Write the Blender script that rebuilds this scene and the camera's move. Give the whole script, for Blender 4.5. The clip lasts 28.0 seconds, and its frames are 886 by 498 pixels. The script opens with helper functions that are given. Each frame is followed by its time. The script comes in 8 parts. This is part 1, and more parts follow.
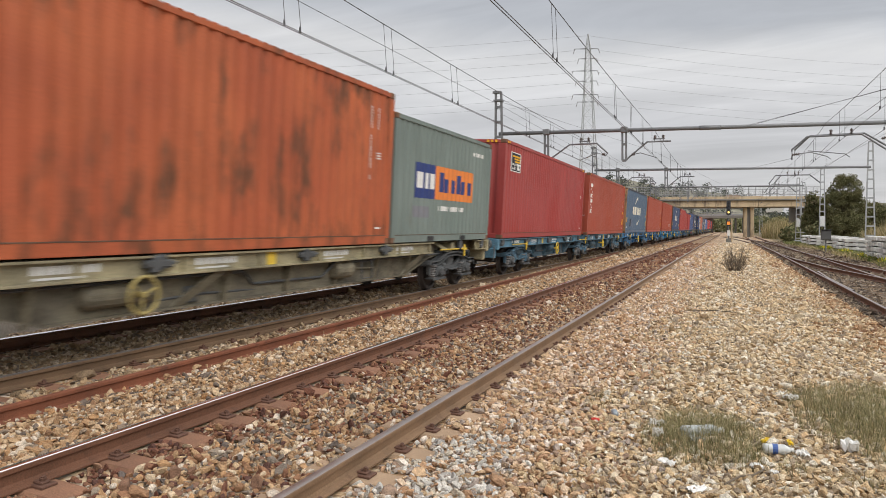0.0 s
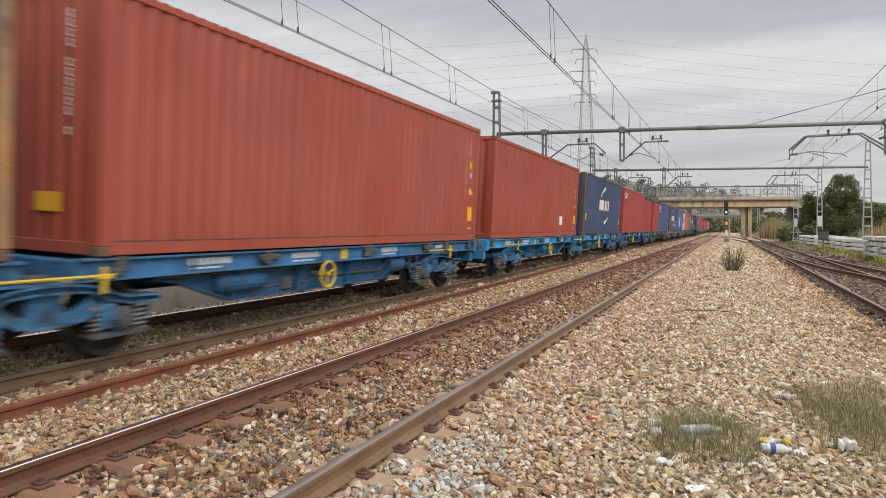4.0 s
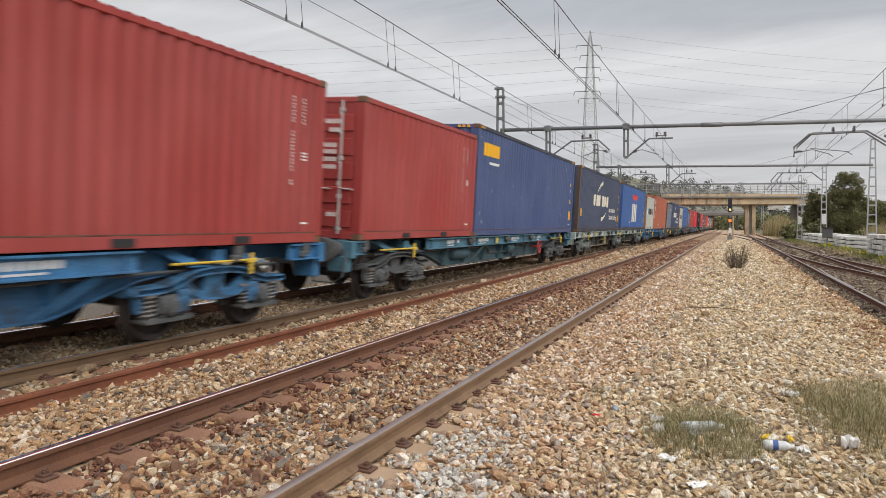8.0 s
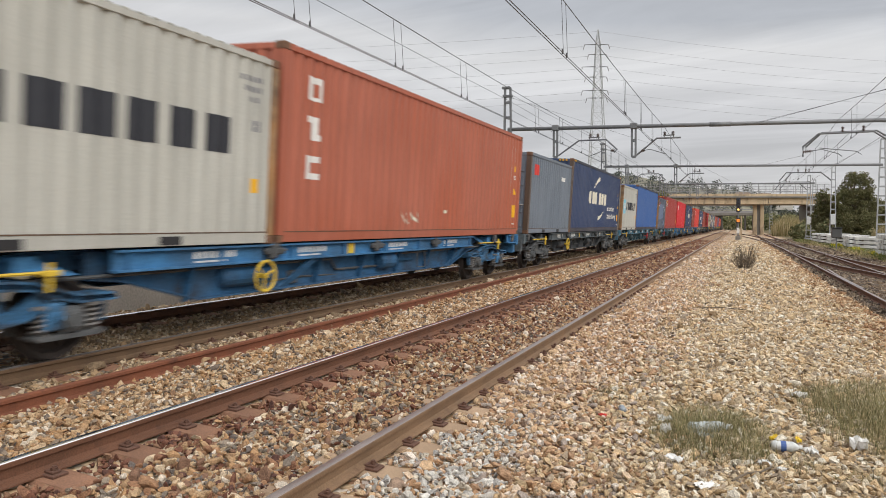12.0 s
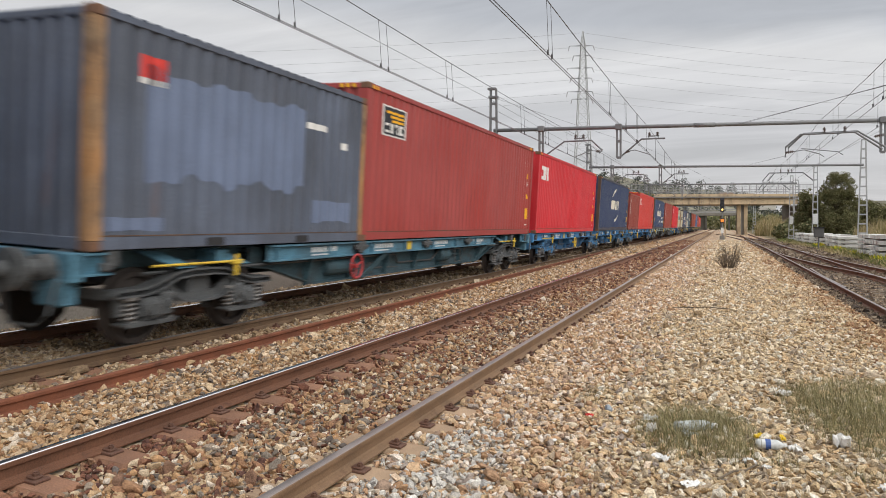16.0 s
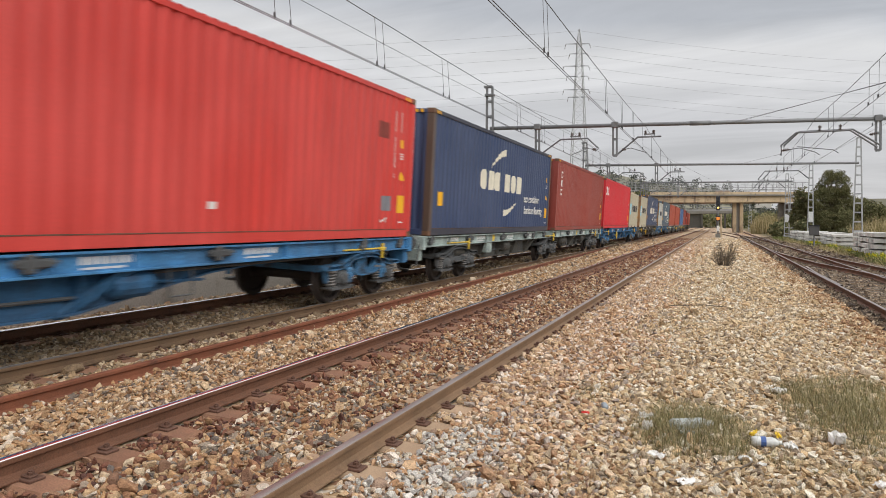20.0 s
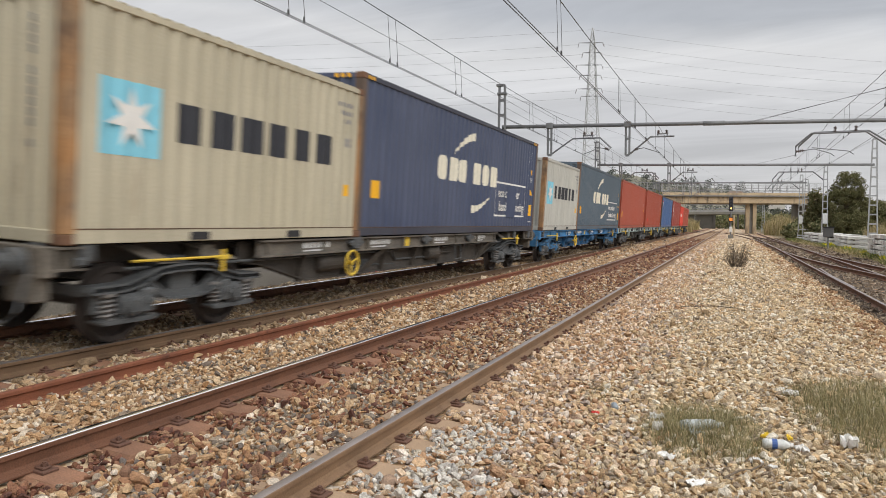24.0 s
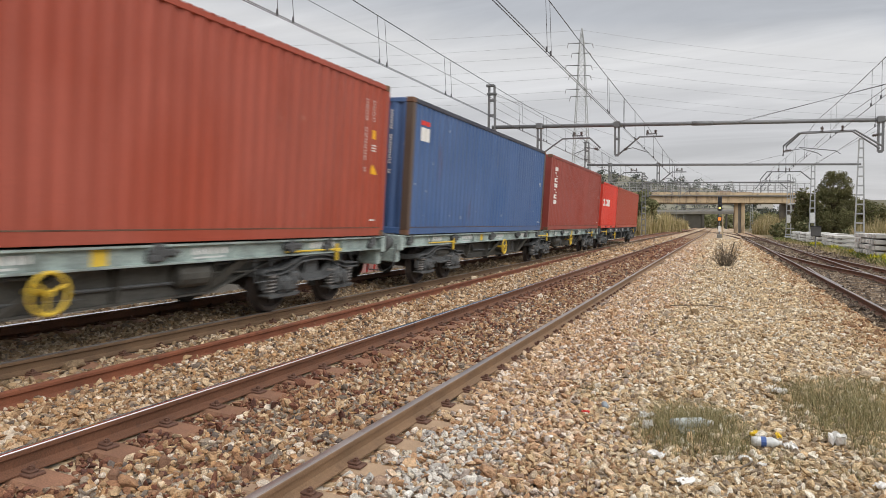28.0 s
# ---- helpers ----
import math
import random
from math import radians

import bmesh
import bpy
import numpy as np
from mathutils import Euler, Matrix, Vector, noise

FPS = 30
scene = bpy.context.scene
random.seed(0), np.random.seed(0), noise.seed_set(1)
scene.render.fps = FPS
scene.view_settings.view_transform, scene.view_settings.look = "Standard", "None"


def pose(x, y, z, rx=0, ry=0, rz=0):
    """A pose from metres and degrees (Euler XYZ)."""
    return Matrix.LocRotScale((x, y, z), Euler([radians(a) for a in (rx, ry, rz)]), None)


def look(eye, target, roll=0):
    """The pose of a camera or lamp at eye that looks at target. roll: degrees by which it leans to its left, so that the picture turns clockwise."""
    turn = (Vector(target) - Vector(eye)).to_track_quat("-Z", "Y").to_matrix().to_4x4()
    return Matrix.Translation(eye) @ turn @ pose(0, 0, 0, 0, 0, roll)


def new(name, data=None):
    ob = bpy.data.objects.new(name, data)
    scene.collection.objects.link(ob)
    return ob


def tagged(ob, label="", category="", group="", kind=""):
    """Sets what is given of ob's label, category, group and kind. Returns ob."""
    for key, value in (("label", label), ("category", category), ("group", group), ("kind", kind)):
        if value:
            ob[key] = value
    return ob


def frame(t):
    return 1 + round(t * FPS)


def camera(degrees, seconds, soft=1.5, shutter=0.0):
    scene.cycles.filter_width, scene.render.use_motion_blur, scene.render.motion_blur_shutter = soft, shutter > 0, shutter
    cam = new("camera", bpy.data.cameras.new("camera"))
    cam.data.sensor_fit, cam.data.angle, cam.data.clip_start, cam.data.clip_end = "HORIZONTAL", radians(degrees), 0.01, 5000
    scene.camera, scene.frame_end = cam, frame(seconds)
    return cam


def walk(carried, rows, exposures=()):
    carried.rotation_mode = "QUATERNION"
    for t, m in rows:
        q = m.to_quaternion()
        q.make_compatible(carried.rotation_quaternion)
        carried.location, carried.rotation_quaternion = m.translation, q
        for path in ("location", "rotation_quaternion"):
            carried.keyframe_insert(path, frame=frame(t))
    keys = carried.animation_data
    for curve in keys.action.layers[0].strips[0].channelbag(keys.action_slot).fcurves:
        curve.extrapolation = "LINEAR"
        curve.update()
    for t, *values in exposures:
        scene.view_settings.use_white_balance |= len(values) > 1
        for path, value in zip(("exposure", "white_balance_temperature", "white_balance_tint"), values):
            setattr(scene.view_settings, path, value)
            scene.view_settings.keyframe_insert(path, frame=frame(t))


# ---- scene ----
# ---- camera and its path ----
cam = camera(65.03, 28.0, soft=0.6, shutter=0.3)


def held(x, y, z, left, down, roll):
    """A hand-held camera: metres, then degrees turned left of the track, tilted down and rolled."""
    return pose(x, y, z, 90 - down, 0, left) @ pose(0, 0, 0, 0, 0, roll)


walk(cam, [(r[0], held(*r[1:])) for r in (
    (0, 0.005, -0.005, 1.755, 22.383, 1.501, -0.498),
    (0.5, 0.007, -0.004, 1.754, 22.534, 1.435, -0.592),
    (1, 0.006, -0.007, 1.752, 22.550, 1.386, -0.576),
    (1.5, 0.007, -0.011, 1.753, 22.456, 1.421, -0.449),
    (2, 0.009, -0.005, 1.752, 22.376, 1.448, -0.396),
    (2.5, 0.005, -0.009, 1.752, 22.287, 1.490, -0.396),
    (3, 0.007, -0.003, 1.752, 22.221, 1.486, -0.506),
    (3.5, 0.005, -0.004, 1.754, 22.181, 1.487, -0.539),
    (5.5, 0.003, -0.018, 1.751, 23.222, 1.636, -0.330),
    (6, -0.000, -0.024, 1.748, 23.708, 1.742, -0.222),
    (6.5, 0.001, -0.016, 1.745, 23.639, 1.792, -0.180),
    (7, 0.000, -0.011, 1.747, 23.111, 1.767, -0.192),
    (7.5, 0.003, -0.006, 1.749, 22.619, 1.725, -0.283),
    (8, 0.002, -0.008, 1.747, 22.473, 1.805, -0.267),
    (8.5, -0.002, -0.010, 1.745, 22.640, 1.946, -0.224),
    (9, 0.001, -0.014, 1.748, 22.928, 1.984, -0.247),
    (9.5, 0.000, -0.015, 1.749, 23.086, 1.959, -0.260),
    (10, 0.001, -0.012, 1.746, 23.092, 1.962, -0.201),
    (10.5, 0.000, -0.011, 1.747, 22.993, 2.007, -0.062),
    (11, 0.000, -0.007, 1.745, 22.911, 1.968, -0.034),
    (11.5, -0.001, -0.012, 1.748, 22.911, 1.948, -0.013),
    (12, 0.002, -0.012, 1.746, 23.041, 1.857, -0.144),
    (12.5, -0.000, -0.013, 1.748, 23.218, 1.781, -0.266),
    (14.5, 0.001, -0.003, 1.747, 22.038, 1.695, -0.535),
    (15, 0.002, -0.005, 1.745, 21.881, 1.721, -0.487),
    (15.5, -0.000, -0.009, 1.746, 21.892, 1.756, -0.418),
    (16, 0.001, -0.005, 1.746, 21.924, 1.777, -0.351),
    (16.5, 0.002, -0.003, 1.747, 21.912, 1.791, -0.269),
    (17, 0.002, -0.002, 1.743, 21.857, 1.828, -0.275),
    (17.5, 0.002, -0.001, 1.743, 21.819, 1.873, -0.357),
    (18, 0.004, -0.006, 1.745, 21.861, 1.922, -0.354),
    (18.5, 0.004, -0.007, 1.745, 21.924, 1.896, -0.338),
    (19, 0.002, -0.005, 1.745, 21.913, 1.890, -0.308),
    (19.5, 0.004, -0.003, 1.744, 21.781, 1.882, -0.352),
    (20, 0.001, 0.001, 1.745, 21.628, 1.940, -0.363),
    (20.5, 0.005, -0.001, 1.741, 21.624, 1.949, -0.370),
    (21, 0.001, -0.000, 1.743, 21.728, 2.036, -0.267),
    (21.5, 0.001, -0.007, 1.743, 21.807, 2.067, -0.226),
    (23.5, -0.000, -0.008, 1.742, 22.520, 2.086, 0.056),
    (24, -0.001, -0.006, 1.743, 22.513, 2.081, 0.175),
    (24.5, 0.000, -0.005, 1.739, 22.377, 2.105, 0.182),
    (25, -0.000, -0.005, 1.740, 22.284, 2.117, 0.091),
    (25.5, 0.002, -0.005, 1.740, 22.337, 2.091, -0.029),
    (26, 0.002, -0.007, 1.740, 22.387, 2.054, -0.045),
    (26.5, -0.001, -0.007, 1.742, 22.292, 2.073, 0.007),
    (27, 0.001, -0.001, 1.739, 22.015, 2.083, 0.024),
    (27.5, 0.002, 0.003, 1.738, 21.742, 2.079, 0.008),
    (28, 0.000, 0.000, 1.740, 21.721, 2.049, -0.000),
)])

# ---- world, sun, exposure ----
SUN_ELEV, SUN_AZ = 36.0, 118.0
world = bpy.data.worlds.new("overcast_sky")
scene.world = world
world.use_nodes = True
wn, wl = world.node_tree.nodes, world.node_tree.links
bg = wn["Background"]


def wnode(kind, **kw):
    n = wn.new(kind)
    for k, v in kw.items():
        n.inputs[k].default_value = v
    return n


sky = wn.new("ShaderNodeTexSky")
sky.sky_type, sky.sun_disc = "NISHITA", False
sky.sun_elevation, sky.sun_rotation = radians(SUN_ELEV), radians(SUN_AZ)
wtc = wn.new("ShaderNodeTexCoord")
wsep = wn.new("ShaderNodeSeparateXYZ")
wl.new(wtc.outputs["Generated"], wsep.inputs[0])
# cloud deck: noise on a flat layer overhead, so that it thins into long bands near the horizon
wh = wn.new("ShaderNodeMath"); wh.operation = "MAXIMUM"; wh.inputs[1].default_value = 0.0
wl.new(wsep.outputs["Z"], wh.inputs[0])
wh2 = wn.new("ShaderNodeMath"); wh2.operation = "ADD"; wh2.inputs[1].default_value = 0.16
wl.new(wh.outputs[0], wh2.inputs[0])
wdx = wn.new("ShaderNodeMath"); wdx.operation = "DIVIDE"
wdy = wn.new("ShaderNodeMath"); wdy.operation = "DIVIDE"
wl.new(wsep.outputs["X"], wdx.inputs[0]); wl.new(wh2.outputs[0], wdx.inputs[1])
wl.new(wsep.outputs["Y"], wdy.inputs[0]); wl.new(wh2.outputs[0], wdy.inputs[1])
wcomb = wn.new("ShaderNodeCombineXYZ")
wl.new(wdx.outputs[0], wcomb.inputs[0]); wl.new(wdy.outputs[0], wcomb.inputs[1])
wnoise = wnode("ShaderNodeTexNoise", Scale=0.75, Detail=7.0, Roughness=0.52, Distortion=0.35)
wshift = wn.new("ShaderNodeMapping"); wshift.inputs["Location"].default_value = (3.1, 1.7, 0.0)
wl.new(wcomb.outputs[0], wshift.inputs["Vector"]); wl.new(wshift.outputs[0], wnoise.inputs["Vector"])
# height of the cloud layers: low grey haze, a bright break, then a darker sheet that hangs lower over the siding
wfine = wnode("ShaderNodeTexNoise", Scale=1.5, Detail=8.0, Roughness=0.58, Distortion=0.6)
wlong = wn.new("ShaderNodeMapping"); wlong.inputs["Scale"].default_value = (0.55, 1.7, 1.0); wlong.inputs["Rotation"].default_value = (0, 0, 0.35)
wl.new(wcomb.outputs[0], wlong.inputs["Vector"]); wl.new(wlong.outputs[0], wfine.inputs["Vector"])
wside = wn.new("ShaderNodeMath"); wside.operation = "MULTIPLY_ADD"; wside.inputs[1].default_value = 0.11
wl.new(wsep.outputs["X"], wside.inputs[0]); wl.new(wh.outputs[0], wside.inputs[2])
wroll = wn.new("ShaderNodeMath"); wroll.operation = "MULTIPLY_ADD"; wroll.inputs[1].default_value = 0.10
wl.new(wnoise.outputs[0], wroll.inputs[0]); wl.new(wside.outputs[0], wroll.inputs[2])
wramp = wn.new("ShaderNodeValToRGB")
LAYERS = ((0.0, (0.575, 0.57, 0.59)), (0.16, (0.59, 0.585, 0.60)), (0.22, (0.68, 0.675, 0.68)), (0.265, (0.70, 0.695, 0.695)), (0.31, (0.50, 0.515, 0.545)), (0.42, (0.46, 0.475, 0.51)), (0.58, (0.68, 0.68, 0.69)))
while len(wramp.color_ramp.elements) < len(LAYERS):
    wramp.color_ramp.elements.new(0.9)
for el, (q, col) in zip(wramp.color_ramp.elements, LAYERS):
    el.position, el.color = q, (*col, 1)
wl.new(wroll.outputs[0], wramp.inputs[0])
wveil = wn.new("ShaderNodeMapRange"); wveil.inputs[1].default_value = 0.3; wveil.inputs[2].default_value = 0.72; wveil.inputs[3].default_value = 0.86; wveil.inputs[4].default_value = 1.18
wl.new(wfine.outputs[0], wveil.inputs[0])
# an overcast dome is brightest overhead
wz = wn.new("ShaderNodeMapRange"); wz.inputs[1].default_value = 0.34; wz.inputs[2].default_value = 1.0
wz.inputs[3].default_value = 1.0; wz.inputs[4].default_value = 2.4
wl.new(wsep.outputs["Z"], wz.inputs[0])
wgain = wn.new("ShaderNodeMath"); wgain.operation = "MULTIPLY"
wl.new(wz.outputs[0], wgain.inputs[0]); wl.new(wveil.outputs[0], wgain.inputs[1])
wmul = wn.new("ShaderNodeVectorMath"); wmul.operation = "SCALE"
wl.new(wramp.outputs[0], wmul.inputs[0]); wl.new(wgain.outputs[0], wmul.inputs["Scale"])
wadd = wn.new("ShaderNodeMixRGB"); wadd.blend_type = "ADD"; wadd.inputs[0].default_value = 0.01
wl.new(wmul.outputs[0], wadd.inputs[1]); wl.new(sky.outputs[0], wadd.inputs[2])
wl.new(wadd.outputs[0], bg.inputs[0])
bg.inputs[1].default_value = 1.0

sun = new("sun", bpy.data.lights.new("sun", "SUN"))
sun.data.energy, sun.data.angle, sun.data.color = 1.9, radians(40), (1.0, 0.965, 0.92)
sun.matrix_basis = look((0, 0, 0), (-math.sin(radians(SUN_AZ)) * math.cos(radians(SUN_ELEV)), -math.cos(radians(SUN_AZ)) * math.cos(radians(SUN_ELEV)), -math.sin(radians(SUN_ELEV))))
scene.view_settings.exposure = -0.07

# ---- materials ----
MATS = {}


def mat(name, base, rough=0.7, metal=0.0, var=0.15, scale=4.0, bump=0.15, bscale=60.0, stain=None, amount=0.0, sscale=1.5, stretch=(1, 1, 1),
        island=None, rand=0.0, emit=None, spec=0.4, tint=None, fleck=None, streak=0.0):
    """A procedural surface: two scales of colour variation, fine relief, and stains of a second colour with their own shape."""
    if name in MATS:
        return MATS[name]
    m = MATS[name] = bpy.data.materials.new(name)
    m.use_nodes = True
    n, l = m.node_tree.nodes, m.node_tree.links
    b = n["Principled BSDF"]
    tc = n.new("ShaderNodeTexCoord")
    vec = tc.outputs["Object"]
    n1 = n.new("ShaderNodeTexNoise"); n1.inputs["Scale"].default_value = scale; n1.inputs["Detail"].default_value = 6
    n2 = n.new("ShaderNodeTexNoise"); n2.inputs["Scale"].default_value = bscale; n2.inputs["Detail"].default_value = 4
    l.new(vec, n1.inputs["Vector"]); l.new(vec, n2.inputs["Vector"])
    mixn = n.new("ShaderNodeMath"); mixn.operation = "ADD"
    l.new(n1.outputs[0], mixn.inputs[0]); l.new(n2.outputs[0], mixn.inputs[1])
    mr = n.new("ShaderNodeMapRange"); mr.inputs[1].default_value = 0.7; mr.inputs[2].default_value = 1.3
    mr.inputs[3].default_value = 1 - var; mr.inputs[4].default_value = 1 + var
    l.new(mixn.outputs[0], mr.inputs[0])
    if island:
        geo = n.new("ShaderNodeNewGeometry")
        ramp = n.new("ShaderNodeValToRGB"); ramp.color_ramp.interpolation = "CONSTANT"
        while len(ramp.color_ramp.elements) < len(island):
            ramp.color_ramp.elements.new(0.5)
        for i, c in enumerate(island):
            ramp.color_ramp.elements[i].position = i / len(island)
            ramp.color_ramp.elements[i].color = (*c, 1)
        l.new(geo.outputs["Random Per Island"], ramp.inputs[0])
        col = ramp.outputs[0]
    else:
        rgb = n.new("ShaderNodeRGB"); rgb.outputs[0].default_value = (*base, 1)
        col = rgb.outputs[0]
    if tint:
        n4 = n.new("ShaderNodeTexNoise"); n4.inputs["Scale"].default_value = tint[1]; n4.inputs["Detail"].default_value = 4
        l.new(vec, n4.inputs["Vector"])
        r4 = n.new("ShaderNodeMapRange"); r4.inputs[1].default_value = 0.4; r4.inputs[2].default_value = 0.62; r4.inputs[4].default_value = tint[2]
        l.new(n4.outputs[0], r4.inputs[0])
        mt = n.new("ShaderNodeMixRGB"); mt.inputs[2].default_value = (*tint[0], 1)
        l.new(r4.outputs[0], mt.inputs[0]); l.new(col, mt.inputs[1])
        col = mt.outputs[0]
    if rand:
        oi = n.new("ShaderNodeObjectInfo")
        rr = n.new("ShaderNodeMapRange"); rr.inputs[3].default_value = 1 - rand; rr.inputs[4].default_value = 1 + rand
        l.new(oi.outputs["Random"], rr.inputs[0])
        rm = n.new("ShaderNodeMath"); rm.operation = "MULTIPLY"
        l.new(rr.outputs[0], rm.inputs[0]); l.new(mr.outputs[0], rm.inputs[1])
        fac = rm.outputs[0]
    else:
        fac = mr.outputs[0]
    sc = n.new("ShaderNodeVectorMath"); sc.operation = "SCALE"
    l.new(col, sc.inputs[0]); l.new(fac, sc.inputs["Scale"])
    col = sc.outputs[0]
    if streak:
        # rain has washed the paint in narrow upright runs
        ms = n.new("ShaderNodeMapping"); ms.inputs["Scale"].default_value = (5.0, 5.0, 0.22)
        l.new(vec, ms.inputs["Vector"])
        ns = n.new("ShaderNodeTexNoise"); ns.inputs["Scale"].default_value = 1.6; ns.inputs["Detail"].default_value = 5; ns.inputs["Roughness"].default_value = 0.65
        l.new(ms.outputs[0], ns.inputs["Vector"])
        rs = n.new("ShaderNodeMapRange"); rs.inputs[1].default_value = 0.32; rs.inputs[2].default_value = 0.68; rs.inputs[3].default_value = 1 - streak; rs.inputs[4].default_value = 1 + streak
        l.new(ns.outputs[0], rs.inputs[0])
        ss = n.new("ShaderNodeVectorMath"); ss.operation = "SCALE"
        l.new(col, ss.inputs[0]); l.new(rs.outputs[0], ss.inputs["Scale"])
        col = ss.outputs[0]
    if stain:
        mp = n.new("ShaderNodeMapping"); mp.inputs["Scale"].default_value = stretch
        l.new(vec, mp.inputs["Vector"])
        n3 = n.new("ShaderNodeTexNoise"); n3.inputs["Scale"].default_value = sscale; n3.inputs["Detail"].default_value = 8; n3.inputs["Roughness"].default_value = 0.62
        l.new(mp.outputs[0], n3.inputs["Vector"])
        r3 = n.new("ShaderNodeMapRange"); r3.inputs[1].default_value = 0.72 - 0.3 * amount; r3.inputs[2].default_value = 0.86 - 0.3 * amount; r3.inputs[4].default_value = 0.85
        l.new(n3.outputs[0], r3.inputs[0])
        mx = n.new("ShaderNodeMixRGB"); mx.inputs[2].default_value = (*stain, 1)
        l.new(r3.outputs[0], mx.inputs[0]); l.new(col, mx.inputs[1])
        col = mx.outputs[0]
    if fleck:
        # scuffs: small pale spots of a second colour, on some cells only
        mf = n.new("ShaderNodeMapping"); mf.inputs["Scale"].default_value = (1, 1.5, 1)
        l.new(vec, mf.inputs["Vector"])
        vf = n.new("ShaderNodeTexVoronoi"); vf.inputs["Scale"].default_value = fleck[1]
        l.new(mf.outputs[0], vf.inputs["Vector"])
        sf = n.new("ShaderNodeSeparateColor"); l.new(vf.outputs["Color"], sf.inputs[0])
        th = n.new("ShaderNodeMath"); th.operation = "MULTIPLY"; th.inputs[1].default_value = fleck[2]; l.new(sf.outputs[1], th.inputs[0])
        lt = n.new("ShaderNodeMath"); lt.operation = "LESS_THAN"; l.new(vf.outputs["Distance"], lt.inputs[0]); l.new(th.outputs[0], lt.inputs[1])
        half = n.new("ShaderNodeMath"); half.operation = "MULTIPLY"; half.inputs[1].default_value = 0.7; l.new(lt.outputs[0], half.inputs[0])
        xf = n.new("ShaderNodeMixRGB"); xf.inputs[2].default_value = (*fleck[0], 1)
        l.new(half.outputs[0], xf.inputs[0]); l.new(col, xf.inputs[1])
        col = xf.outputs[0]
    l.new(col, b.inputs["Base Color"])
    b.inputs["Metallic"].default_value = metal
    b.inputs["Specular IOR Level"].default_value = spec
    rg = n.new("ShaderNodeMapRange"); rg.inputs[1].default_value = 0.3; rg.inputs[2].default_value = 0.7
    rg.inputs[3].default_value = max(rough - 0.12, 0.03); rg.inputs[4].default_value = min(rough + 0.12, 1.0)
    l.new(n1.outputs[0], rg.inputs[0]); l.new(rg.outputs[0], b.inputs["Roughness"])
    if bump:
        bp = n.new("ShaderNodeBump"); bp.inputs["Strength"].default_value = bump; bp.inputs["Distance"].default_value = 0.02
        l.new(n2.outputs[0], bp.inputs["Height"]); l.new(bp.outputs[0], b.inputs["Normal"])
    if emit:
        b.inputs["Emission Color"].default_value = (*emit[0], 1); b.inputs["Emission Strength"].default_value = emit[1]
    return m


def paint(name, base, rust=0.25, rough=0.5, rand=0.05, fleck=None):
    """Weathered container or wagon paint with rust that runs down."""
    return mat(name, base, rough=rough, var=0.13, scale=0.7, bump=0.06, bscale=40, stain=(0.13, 0.055, 0.028), amount=rust, sscale=3.0, stretch=(1, 1, 0.14), rand=rand, spec=0.35,
               tint=(tuple(0.85 * c + 0.04 for c in base), 0.35, 0.5), fleck=fleck, streak=0.10)


def grimy(name, base, dirt=0.5):
    """Wagon paint under brake dust: blotches of dark brown over a dulled colour."""
    return mat(name, base, rough=0.72, var=0.42, scale=4.0, bump=0.2, bscale=30, stain=(0.045, 0.036, 0.028), amount=dirt, sscale=2.6, stretch=(1, 0.6, 0.8), rand=0.12, spec=0.3,
               tint=(tuple(0.55 * c + 0.03 for c in base), 1.3, 0.7))


